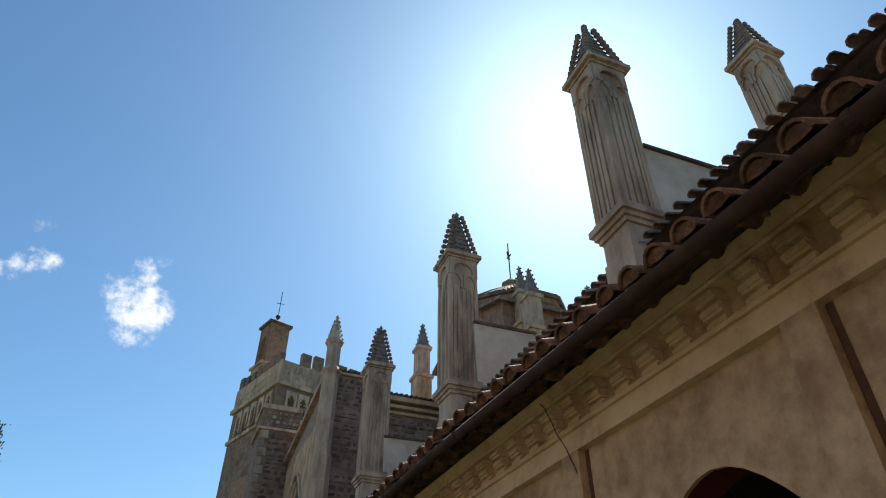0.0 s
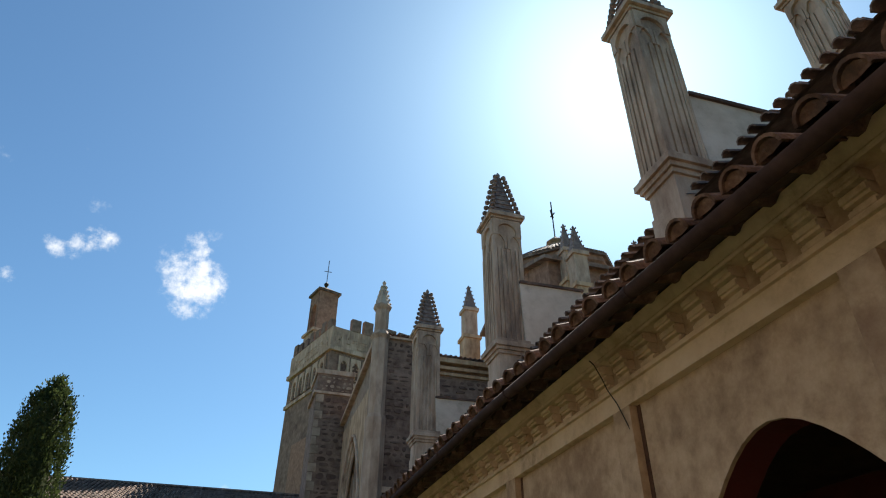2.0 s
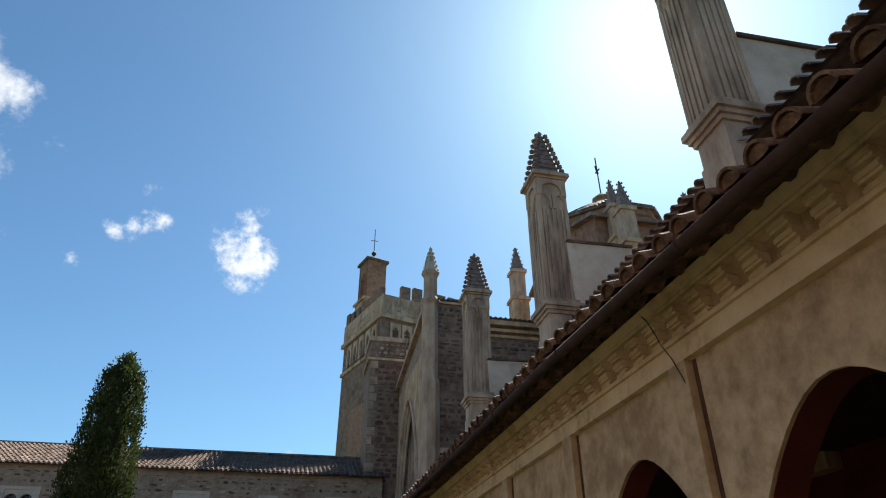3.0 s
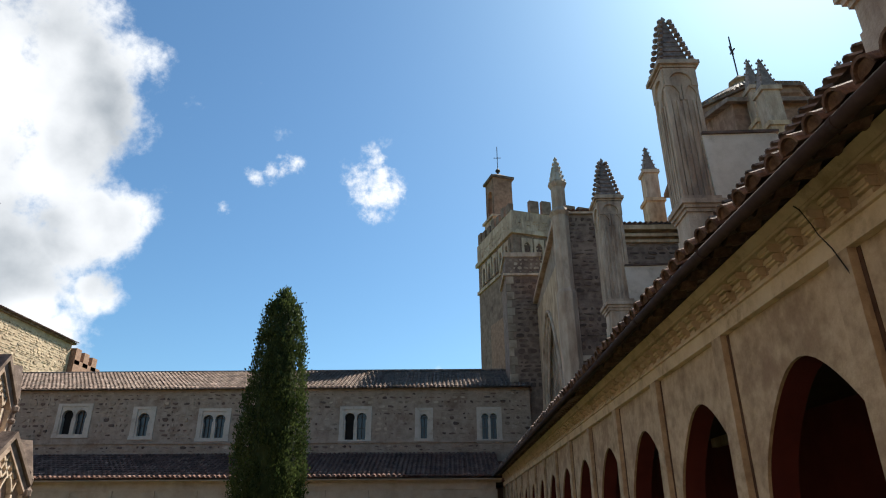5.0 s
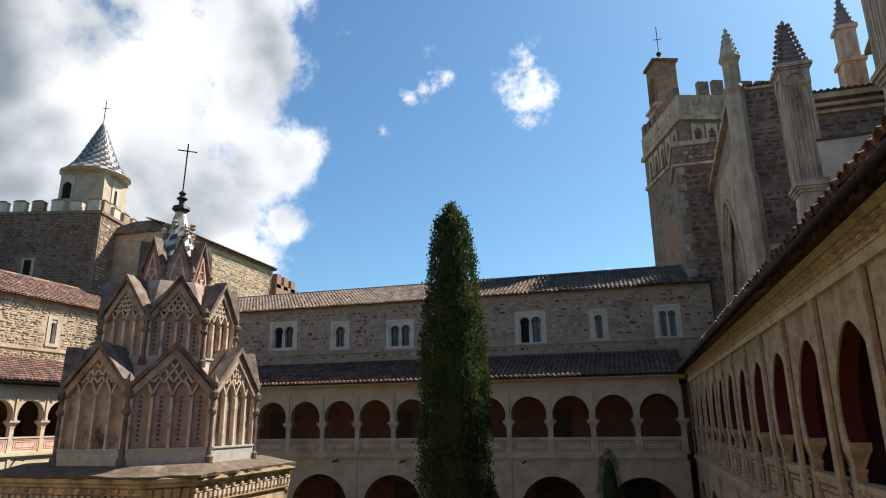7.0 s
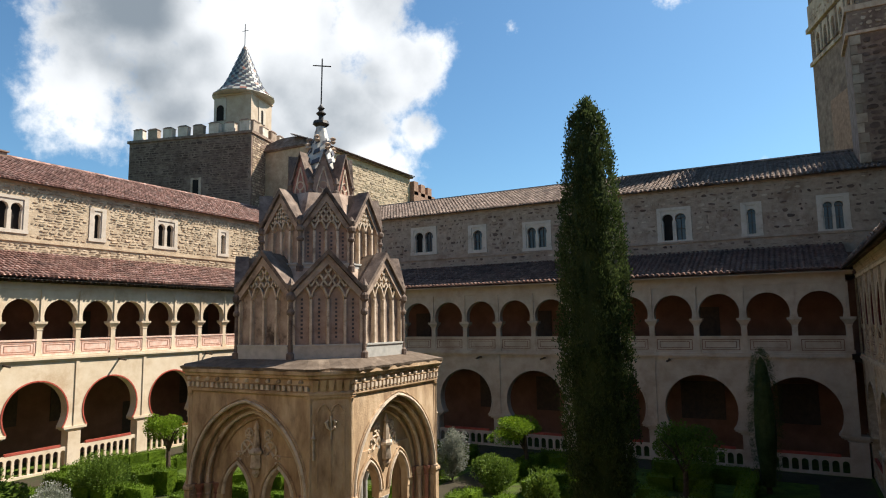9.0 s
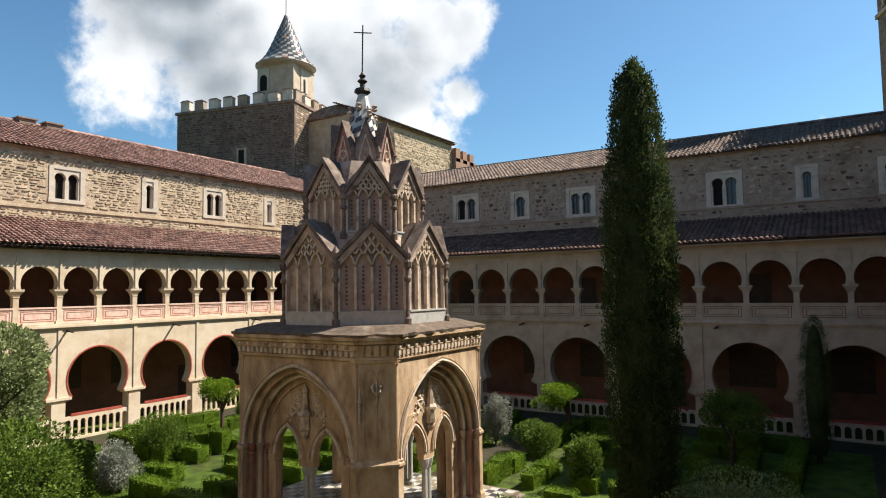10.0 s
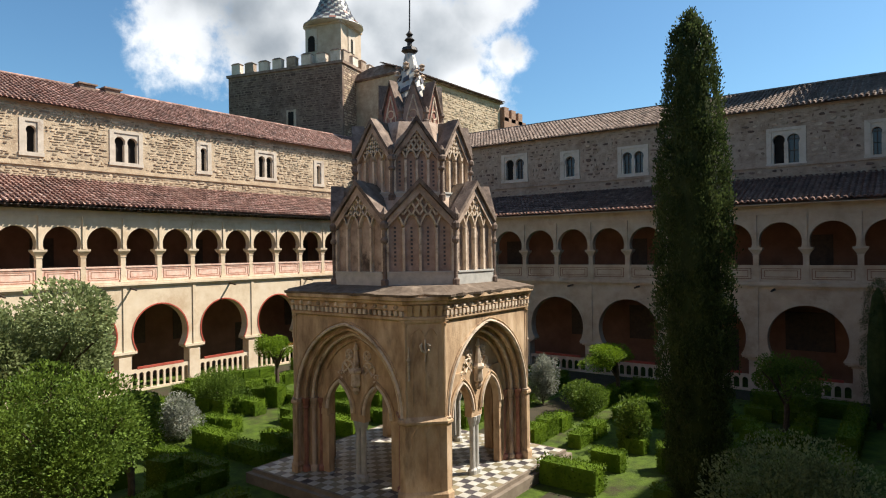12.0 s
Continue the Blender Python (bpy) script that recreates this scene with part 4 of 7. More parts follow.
def tracery_face(t, a, r0, half, z0, ze, zp, lattice_mat, back_mat, frame_mat, marble):
    """One gabled side of an eight-sided tier: a face at angle a, standing r0 from the axis."""
    ca, sa = math.cos(a), math.sin(a)
    to = lambda u, d, z: (TC[0] + ca * (r0 + d) - sa * u, TC[1] + sa * (r0 + d) + ca * u, z)
    g = lambda u: ze + (zp - ze) * (1 - abs(u) / half)
    bm = bmesh.new()
    prism(bm, [to(-half, -0.12, z0), to(half, -0.12, z0), to(half, -0.12, ze), to(0, -0.12, zp), to(-half, -0.12, ze)], Vector(to(0, -0.2, 0)) - Vector(to(0, -0.12, 0)))
    face = part("face_panel", fixed(bm), back_mat, t)
    # gable copings
    bm = bmesh.new()
    for s in (-1, 1):
        o, p = 0.10, 0.14
        hexa(bm, [to(s * half * 1.06, -0.3, ze - 0.06), to(s * half * 1.06, o, ze - 0.06), to(0, o, zp - 0.02), to(0, -0.3, zp - 0.02),
                  to(s * half * 1.06, -0.3, ze - 0.06 + p), to(s * half * 1.06, o, ze - 0.06 + p), to(0, o, zp + p), to(0, -0.3, zp + p)])
    part("gable_coping", fixed(bm), TIER_DARK, t)
    # plain sloping band inside the coping
    bm = bmesh.new()
    for s in (-1, 1):
        hexa(bm, [to(s * half, -0.12, ze - 0.28), to(s * half, 0.03, ze - 0.28), to(0, 0.03, zp - 0.3), to(0, -0.12, zp - 0.3), to(s * half, -0.12, ze - 0.06), to(s * half, 0.03, ze - 0.06), to(0, 0.03, zp - 0.03), to(0, -0.12, zp - 0.03)])
    part("gable_band", fixed(bm), frame_mat, t)
    # slanting roof behind each gable
    bm = bmesh.new()
    for s in (-1, 1):
        v = [bm.verts.new(p) for p in (to(s * half * 1.04, -0.05, ze + 0.05), to(0, -0.05, zp + 0.09), to(0, -r0 * 0.55, zp + 0.09), to(s * half * 0.6, -r0 * 0.55, ze + 0.05))]
        bm.faces.new(v)
    part("gable_roof", bm, LEAD, t)
    bm = bmesh.new()
    block(bm, to, -half, half, -0.12, 0.02, z0, z0 + marble)
    block(bm, to, -half, half, -0.12, 0.05, z0 + marble, z0 + marble + 0.05)
    part("plinth_band", fixed(bm), MARBLE, t, "pale grey inscribed marble band")
    if back_mat is TERRA_PINK:
        bm = bmesh.new()
        for i in range(4):
            u = -half + 2 * half / 4 * (i + 0.5)
            z = z0 + marble + 0.22
            while z < ze - (ze - z0) * 0.16:
                block(bm, to, u - 0.03, u + 0.03, -0.12, -0.105, z, z + 0.06)
                z += 0.115
        part("tile_inlay", fixed(bm), BLACK_TILE, face, "rows of small dark inlaid tiles", kind="stuff")
    # mullions, small pointed heads and the lattice above
    bm = bmesh.new()
    n = 4
    zs = z0 + marble + 0.05
    zl = ze - (ze - zs) * 0.18
    pw = 2 * half / n
    for i in range(n + 1):
        u = -half + pw * i
        w = 0.035 if 0 < i < n else 0.05
        block(bm, to, u - w, u + w, -0.12, 0.0, zs, zl)
    for i in range(n):
        u = -half + pw * i
        for s in (0, 1):
            for q in range(4):
                a0, a1 = q / 4, (q + 1) / 4
                f = lambda k: (u + (pw if s else 0) + (1 if s == 0 else -1) * pw * 0.5 * k ** 1.0, zl + pw * 0.9 * math.sin(k * math.pi / 2) * (1 - 0.15 * k))
                (ua, za), (ub, zb) = f(a0), f(a1)
                hexa(bm, [to(ua - 0.025, -0.12, za), to(ua + 0.025, -0.12, za), to(ub + 0.025, -0.12, zb), to(ub - 0.025, -0.12, zb), to(ua - 0.025, -0.01, za + 0.05), to(ua + 0.025, -0.01, za + 0.05), to(ub + 0.025, -0.01, zb + 0.05), to(ub - 0.025, -0.01, zb + 0.05)])
    part("mullion_tracery", fixed(bm), lattice_mat, face)
    bm = bmesh.new()
    step = pw
    base = zl + pw * 0.75
    for i in range(-3, 4):
        for s in (-1, 1):
            # slanting bars, cut off where they meet the gable
            u, z = i * step * 0.5 * 2 * 0.5 + 0.0, base
            pts = []
            for q in range(14):
                uu, zz = u + s * 0.055 * q, z + 0.085 * q
                if zz < g(uu) - 0.08 and abs(uu) < half - 0.04:
                    pts.append((uu, zz))
                elif pts:
                    break
            if len(pts) > 2:
                (ua, za), (ub, zb) = pts[0], pts[-1]
                hexa(bm, [to(ua - 0.03, -0.12, za), to(ua + 0.03, -0.12, za), to(ub + 0.03, -0.12, zb), to(ub - 0.03, -0.12, zb), to(ua - 0.03, -0.02, za), to(ua + 0.03, -0.02, za), to(ub + 0.03, -0.02, zb), to(ub - 0.03, -0.02, zb)])
    if len(bm.faces):
        part("lattice", fixed(bm), lattice_mat, face)
    else:
        bm.free()


def tier(t, side, z0, ze, zp, marble, tag):
    ap = side / 2 / math.tan(math.pi / 8)
    for i in range(8):
        a = -math.pi / 4 + i * math.pi / 4
        tracery_face(t, a, ap, side / 2 - 0.07, z0, ze, zp, TERRA_LIGHT, TIER if i % 2 else TERRA_PINK, TIER, marble)
    cr = side / 2 / math.sin(math.pi / 8)
    for i in range(8):
        a = -math.pi / 8 + i * math.pi / 4
        c = (TC[0] + cr * math.cos(a), TC[1] + cr * math.sin(a))
        bm = bmesh.new()
        h = ze - z0
        rings(bm, c, [(0.11, z0), (0.11, z0 + 0.15), (0.055, z0 + 0.2), (0.055, z0 + h * 0.62), (0.10, z0 + h * 0.64), (0.11, z0 + h * 0.68), (0.065, z0 + h * 0.72), (0.065, z0 + h * 0.82), (0.12, z0 + h * 0.85), (0.13, z0 + h * 0.92), (0.07, z0 + h * 0.96), (0.11, z0 + h * 1.06), (0.02, z0 + h * 1.16)], 8)
        part("corner_shaft", fixed(bm), TIER_DARK, t, "dark ringed colonnette")
    bm = bmesh.new()
    rings(bm, TC, [(cr * 0.9, z0), (cr * 0.9, ze), (cr * 0.62, zp + 0.1)], 8, -math.pi / 8)
    part("tier_core", fixed(bm), TIER, t)


def temple():
    t = thing("garden_temple", "ochre terracotta gothic garden pavilion with tiered gabled spire", "pavilion", (TC[0], TC[1], GZ))
    P = 0.78
    # steps and chequered platform
    bm = bmesh.new()
    bx(bm, TC[0] - 3.7, TC[0] + 3.7, TC[1] - 3.7, TC[1] + 3.7, GZ - 0.1, P - 0.12)
    bx(bm, TC[0] - 3.56, TC[0] + 3.56, TC[1] - 3.56, TC[1] + 3.56, P - 0.12, P - 0.006)
    part("platform", fixed(bm), PAVE, t, "low stepped platform")
    H, CH = 2.94, 0.74                  # half width, corner chamfer
    zs, ledge = 2.95, 2.92
    BX = TC[0] - 0.06

    def pointed(a, h, x):
        """Height of a two-centred pointed arch, half span a, rise h."""
        r = (a * a + h * h) / (2 * a)
        return math.sqrt(max(r * r - (abs(x) + r - a) ** 2, 0.0))

    bm = bmesh.new()
    bx(bm, -0.05, 0.05, -0.06, 0.07, 5.70, 5.83)
    dentil_me = bpy.data.meshes.new("dentil")
    fixed(bm).to_mesh(dentil_me)
    bm.free()
    dentil_me.materials.append(TERRA_LIGHT)
    bm = bmesh.new()
    rings(bm, (0, 0), [(0.02, 5.86), (0.085, 5.89), (0.095, 5.93), (0.06, 5.99)], 6)
    bead_me = bpy.data.meshes.new("bead")
    fixed(bm).to_mesh(bead_me)
    bm.free()
    bead_me.materials.append(TERRA_LIGHT)
    for side in range(4):
        a = side * math.pi / 2
        ca, sa = round(math.cos(a)), round(math.sin(a))
        to = lambda u, d, z: (BX + ca * (H + d) - sa * u, TC[1] + sa * (H + d) + ca * u, z)
        # wall with a tall pointed arch, in receding orders
        for k in range(4):
            half, rise = 2.09 - 0.17 * k, 2.42 - 0.16 * k
            d0, d1 = -0.16 * k, -0.16 * (k + 1)
            n = 22
            xs_ = [half * math.sin(math.pi / 2 * (-1 + 2 * i / n)) for i in range(n + 1)]
            cur = [(2.2 - half, P)] + [(2.2 + x, zs + pointed(half, rise, x)) for x in xs_] + [(2.2 + half, P)]
            bm = bmesh.new()
            arch_panel(bm, to, -2.2, 4.4, P, 5.62, cur, d0, d1)
            part("arch_order", bm, TERRA, t)
            for off, rad in ((0.0, 0.05), (0.085, 0.028)):
                bm = bmesh.new()
                tube(bm, [to((u - 2.2) * (1 + off / half * (k == 0)), d0 - off * (k > 0) + 0.01, z + off * (k == 0)) for u, z in cur[1:-1]], rad, 6)
                part("arch_roll", bm, TERRA_LIGHT if off == 0 and k % 2 == 0 else TERRA, t)
            for s in (-1, 1):
                bm = bmesh.new()
                rings(bm, to(s * (half + 0.01), d0 - 0.03, 0)[:2], [(0.12, P), (0.12, P + 0.14), (0.065, P + 0.2), (0.065, zs - 0.28), (0.09, zs - 0.24), (0.07, zs - 0.2), (0.13, zs - 0.02), (0.14, zs + 0.05)], 10)
                part("shaft", fixed(bm), REDSHAFT if k % 2 else GREY, t)
        # twin lancets under a solid tympanum, with a slim double column between
        hl, cl = 0.50, 0.755
        for s in (-1, 1):
            cur = [(cl + hl * math.sin(math.pi / 2 * (-1 + i / 7)), 2.72 + pointed(hl, 0.86, hl * math.sin(math.pi / 2 * (-1 + i / 7)))) for i in range(15)]
            cur = [(cl - hl, 2.5)] + cur + [(cl + hl, 2.5)]
            bm = bmesh.new()
            arch_panel(bm, to, 0.0 if s > 0 else -1.55, 1.55, 2.5, 3.9, cur, -0.46, -0.7)
            block(bm, to, *((cl + hl, 1.57) if s > 0 else (-1.57, -cl - hl)), -0.7, -0.48, P, 2.5)
            lan = part("lancet", fixed(bm), TERRA, t)
            for grow, rad, dd in ((0.03, 0.05, -0.45), (0.14, 0.04, -0.44)):
                bm = bmesh.new()
                base = 0.0 if s > 0 else -1.55
                mid = base + (cl if s > 0 else 1.55 - cl)
                cc_ = [(u if s > 0 else 1.55 - u, z) for u, z in cur[1:-1]]
                tube(bm, [to(mid + (base + u - mid) * (1 + grow / hl), dd, 2.72 + (z - 2.72) * (1 + grow / 0.86)) for u, z in cc_], rad, 6)
                part("lancet_roll", bm, TERRA_LIGHT if grow < 0.1 else TERRA, lan)
        inner = [(1.575 * math.sin(math.pi / 2 * (-1 + i / 10)), 0.0) for i in range(21)]
        inner = [(u, zs + pointed(1.575, 1.94, u)) for u, _ in inner]
        inner = [(u, z) for u, z in inner if z > 3.9]
        bm = bmesh.new()
        prism(bm, [to(inner[0][0], -0.5, 3.88)] + [to(u, -0.5, z) for u, z in inner] + [to(inner[-1][0], -0.5, 3.88)], Vector(to(0, -0.68, 0)) - Vector(to(0, -0.5, 0)))
        tym = part("tympanum", fixed(bm), TERRA, t)
        # carved roundels with leaf bosses
        for sx_ in (-1, 1):
            for cu, cz, r in ((0.42, 4.02, 0.22), (0.36, 4.42, 0.13), (0.72, 3.78, 0.12)):
                bm = bmesh.new()
                tube(bm, [to(sx_ * cu + r * math.cos(2 * math.pi * q / 12), -0.49, cz + r * math.sin(2 * math.pi * q / 12)) for q in range(13)], 0.032, 5)
                for q in range(4):
                    an = math.pi / 4 + q * math.pi / 2
                    tube(bm, [to(sx_ * cu, -0.49, cz), to(sx_ * cu + r * math.cos(an), -0.48, cz + r * math.sin(an))], (0.02, 0.05), 5)
                part("roundel", bm, TERRA_LIGHT, tym)
        for s in (-0.1, 0.1):
            bm = bmesh.new()
            rings(bm, to(s, -0.58, 0)[:2], [(0.14, P), (0.14, P + 0.12), (0.085, P + 0.18), (0.08, 2.2), (0.1, 2.24), (0.14, 2.38), (0.16, 2.5)], 10)
            part("column", fixed(bm), MARBLE, t, "slim pale marble column")
        # niche canopy over the column
        bm = bmesh.new()
        rings(bm, to(0, -0.40, 0)[:2], [(0.05, 3.3), (0.12, 3.42), (0.09, 3.5), (0.16, 3.56), (0.14, 3.9), (0.2, 3.94), (0.2, 4.0), (0.12, 4.08), (0.05, 4.55), (0.09, 4.6), (0.02, 4.8)], 6)
        part("niche_canopy", fixed(bm), TERRA_LIGHT, t)
        # dentils and beads of the cornice, piece by piece
        m = 24
        for i in range(m):
            u = (2 * (H - CH) + 0.1) * ((i + 0.5) / m - 0.5)
            for nm, me in (("dentil", dentil_me), ("bead", bead_me)):
                if nm == "bead" and i % 2:
                    continue
                o = new(nm, me)
                o.parent = t
                o.matrix_parent_inverse = Matrix.Translation(-BASE[t.name])
                o.matrix_basis = Matrix.Translation(to(u, 0.05, 0)) @ Matrix.Rotation(a + math.pi / 2, 4, "Z")
    # chamfered corner piers: a broad slanting face between two narrow ones, wider below a ledge
    for qx in range(4):
        a = math.pi / 4 + qx * math.pi / 2
        sx, sy = (1 if math.cos(a) > 0 else -1), (1 if math.sin(a) > 0 else -1)
        bm = bmesh.new()

        def plan(g):
            return [(2.11 - g, H + g), (H - CH + g * 0.4, H + g), (H + g, H - CH + g * 0.4), (H + g, 2.11 - g), (2.13 - g, 2.13 - g)]

        rows = []
        for g, z in ((0.12, P), (0.12, P + 0.22), (0.07, P + 0.3), (0.07, ledge - 0.1), (0.12, ledge - 0.06), (0.12, ledge), (0.015, ledge + 0.12), (0.015, 5.48), (0.05, 5.54), (0.05, 5.62)):
            rows.append([bm.verts.new((BX + sx * px, TC[1] + sy * py, z)) for px, py in plan(g)])
        for r0, r1 in zip(rows, rows[1:]):
            for i in range(5):
                bm.faces.new((r0[i], r0[(i + 1) % 5], r1[(i + 1) % 5], r1[i]))
        bm.faces.new(rows[0])
        bm.faces.new(rows[-1])
        pier = part("corner_pier", fixed(bm), TERRA, t)
        c = Vector((BX + sx * (H - CH / 2), TC[1] + sy * (H - CH / 2), 0))
        nv, tv = Vector((sx, sy, 0)).normalized(), Vector((-sy, sx, 0)).normalized()
        pt = lambda u, d, z: tuple(c + tv * u + nv * d + Vector((0, 0, z)))
        for u in (-0.52, 0.52):
            bm = bmesh.new()
            rings(bm, pt(u, 0.0, 0)[:2], [(0.06, P + 0.3), (0.06, ledge - 0.1), (0.04, ledge + 0.1), (0.045, 5.4), (0.08, 5.5)], 7)
            part("edge_roll", fixed(bm), TERRA, pier)
        bm = bmesh.new()
        for z0, z1, g in ((ledge + 0.3, 5.2, 0.015), (P + 0.45, ledge - 0.3, 0.07)):
            for u in (-0.34, 0.0, 0.34):
                block(bm, pt, u - 0.014, u + 0.014, g - 0.01, g + 0.022, z0, z1)
            for u in (-0.17, 0.17):
                tube(bm, [pt(u - 0.17, g + 0.01, z1 - 0.02), pt(u - 0.1, g + 0.01, z1 + 0.1), pt(u, g + 0.01, z1 + 0.17), pt(u + 0.1, g + 0.01, z1 + 0.1), pt(u + 0.17, g + 0.01, z1 - 0.02)], 0.018, 5)
        part("blind_tracery", fixed(bm), TERRA, pier)
        # a leafy finial and a slim pinnacle in relief
        bm = bmesh.new()
        tube(bm, [pt(0.0, 0.04, 4.5), pt(0.01, 0.07, 4.75), pt(0.0, 0.05, 5.08)], (0.03, 0.022, 0.03), 6)
        for s in (-1, 1):
            tube(bm, [pt(0.0, 0.06, 4.72), pt(s * 0.09, 0.08, 4.8), pt(s * 0.12, 0.06, 4.92), pt(s * 0.07, 0.06, 4.98)], (0.02, 0.035, 0.045, 0.02), 6)
        part("leaf_finial", fixed(bm), TERRA_LIGHT, pier, "worn pale leaf finial in relief")
        bm = bmesh.new()
        rings(bm, pt(-0.44, 0.05, 0)[:2], [(0.03, 4.0), (0.035, 4.5), (0.06, 4.54), (0.03, 4.6), (0.008, 4.9)], 6)
        part("slim_pinnacle", fixed(bm), TERRA_LIGHT, pier)
    # cornice all round, following the chamfered corners
    octo = lambda g, ch: [(-H - g, -H + ch), (-H + ch, -H - g), (H - ch, -H - g), (H + g, -H + ch), (H + g, H - ch), (H - ch, H + g), (-H + ch, H + g), (-H - g, H - ch)]
    bm = bmesh.new()
    rows = [[bm.verts.new((BX + x, TC[1] + y, z)) for x, y in octo(g, CH - g * 0.4)] for g, z in ((0.0, 5.55), (0.07, 5.60), (0.07, 5.66), (0.02, 5.69), (0.03, 5.84), (0.09, 5.855), (0.06, 5.99), (0.15, 6.02), (0.16, 6.08), (0.22, 6.12), (0.22, 6.21))]
    for r0, r1 in zip(rows, rows[1:]):
        for i in range(8):
            bm.faces.new((r0[i], r0[(i + 1) % 8], r1[(i + 1) % 8], r1[i]))
    bm.faces.new(rows[0][::-1])
    bm.faces.new(rows[-1])
    part("cornice", fixed(bm), TERRA, t)
    # corner brackets under the cornice
    for qx in range(4):
        a = math.pi / 4 + qx * math.pi / 2
        sx, sy = (1 if math.cos(a) > 0 else -1), (1 if math.sin(a) > 0 else -1)
        c = Vector((BX + sx * (H - CH / 2), TC[1] + sy * (H - CH / 2), 0))
        nv, tv = Vector((sx, sy, 0)).normalized(), Vector((-sy, sx, 0)).normalized()
        for u in (-0.4, -0.2, 0.0, 0.2, 0.4):
            bm = bmesh.new()
            pt = lambda w_, d, z: tuple(c + tv * w_ + nv * d + Vector((0, 0, z)))
            hexa(bm, [pt(u - 0.06, -0.05, 5.68), pt(u + 0.06, -0.05, 5.68), pt(u + 0.06, 0.06, 5.68), pt(u - 0.06, 0.06, 5.68), pt(u - 0.075, -0.05, 5.98), pt(u + 0.075, -0.05, 5.98), pt(u + 0.075, 0.17, 5.98), pt(u - 0.075, 0.17, 5.98)])
            part("cornice_bracket", fixed(bm), TERRA, t)
    # roof slab with a broken edge, rising slightly to the middle
    bm = bmesh.new()
    rng = random.Random(12)
    edge = octo(0.30, CH - 0.1)
    outline = []
    for (x0, y0), (x1, y1) in zip(edge, edge[1:] + edge[:1]):
        m = max(2, int(math.hypot(x1 - x0, y1 - y0) / 0.28))
        for i in range(m):
            k = 1 + rng.uniform(-0.028, 0.012) - (0.03 if rng.random() < 0.12 else 0)
            outline.append(((x0 + (x1 - x0) * i / m) * k, (y0 + (y1 - y0) * i / m) * k))
    lo = [bm.verts.new((BX + x * 0.995, TC[1] + y * 0.995, 6.2)) for x, y in outline]
    up = [bm.verts.new((BX + x, TC[1] + y, 6.27 + rng.uniform(-0.015, 0.02))) for x, y in outline]
    mid = [bm.verts.new((BX + x * 0.92, TC[1] + y * 0.92, 6.33 + rng.uniform(-0.012, 0.012))) for x, y in outline]
    top = [bm.verts.new((BX + x * 0.8, TC[1] + y * 0.8, 6.45)) for x, y in outline]
    n = len(outline)
    for r0, r1 in ((lo, up), (up, mid), (mid, top)):
        for i in range(n):
            bm.faces.new((r0[i], r0[(i + 1) % n], r1[(i + 1) % n], r1[i]))
    bm.faces.new(top)
    bm.faces.new(lo[::-1])
    part("flat_roof", fixed(bm), LEAD, t, "weathered brown roof slab with broken edge")
    bm = bmesh.new()
    bx(bm, TC[0] - 2.2, TC[0] + 2.2, TC[1] - 2.2, TC[1] + 2.2, 5.5, 6.19)
    part("ceiling_block", fixed(bm), TERRA, t)
    tier(t, 2.02, 6.45, 8.35, 9.35, 0.34, "low")
    tier(t, 1.47, 8.9, 10.3, 11.25, 0.2, "mid")
    # the crown: eight steep red gables round a striped spire
    side, z0, ze, zp = 0.78, 10.9, 11.5, 12.6
    ap = side / 2 / math.tan(math.pi / 8)
    for i in range(8):
        a = -math.pi / 4 + i * math.pi / 4
        ca, sa = math.cos(a), math.sin(a)
        to = lambda u, d, z: (TC[0] + ca * (ap + d) - sa * u, TC[1] + sa * (ap + d) + ca * u, z)
        bm = bmesh.new()
        prism(bm, [to(-side / 2, 0, z0), to(side / 2, 0, z0), to(side / 2, 0, ze), to(0, 0, zp), to(-side / 2, 0, ze)], Vector(to(0, -0.1, 0)) - Vector(to(0, 0, 0)))
        cg = part("crown_gable", fixed(bm), TERRA_PINK if i % 2 == 0 else REDSHAFT, t)
        bm = bmesh.new()
        tube(bm, [to(0.13 * math.cos(q * math.pi / 5), 0.01, 11.62 + 0.13 * math.sin(q * math.pi / 5)) for q in range(11)], 0.025, 5)
        for s in (-1, 1):
            tube(bm, [to(s * 0.2, 0.01, z0), to(s * 0.2, 0.01, 11.5), to(s * 0.13, 0.01, 11.75), to(0, 0.01, 12.2)], 0.03, 5)
            tube(bm, [to(s * 0.02, 0.01, z0), to(s * 0.02, 0.01, 11.5)], 0.022, 5)
        part("crown_tracery", bm, TERRA_LIGHT, cg)
        bm = bmesh.new()
        for s in (-1, 1):
            hexa(bm, [to(s * side * 0.54, -0.3, ze - 0.05), to(s * side * 0.54, 0.07, ze - 0.05), to(0, 0.07, zp), to(0, -0.3, zp), to(s * side * 0.54, -0.3, ze + 0.05), to(s * side * 0.54, 0.07, ze + 0.05), to(0, 0.07, zp + 0.1), to(0, -0.3, zp + 0.1)])
        part("crown_coping", fixed(bm), TIER_DARK, t)
        b = a + math.pi / 8
        cr = side / 2 / math.sin(math.pi / 8)
        bm = bmesh.new()
        c = (TC[0] + cr * math.cos(b), TC[1] + cr * math.sin(b))
        rings(bm, c, [(0.09, z0), (0.09, 11.3), (0.12, 11.34), (0.12, 11.42), (0.07, 11.46), (0.07, 11.6), (0.11, 11.66), (0.03, 11.85)], 8)
        part("crown_shaft", fixed(bm), TIER_DARK, t)
    bm = bmesh.new()
    rings(bm, TC, [(0.85, 11.4), (0.56, 12.3), (0.32, 13.1), (0.15, 13.75)], 8, math.pi / 8)
    spire = part("spire", fixed(bm), WHITE_TILE, t, "striped white and dark glazed tile spire")
    bm = bmesh.new()
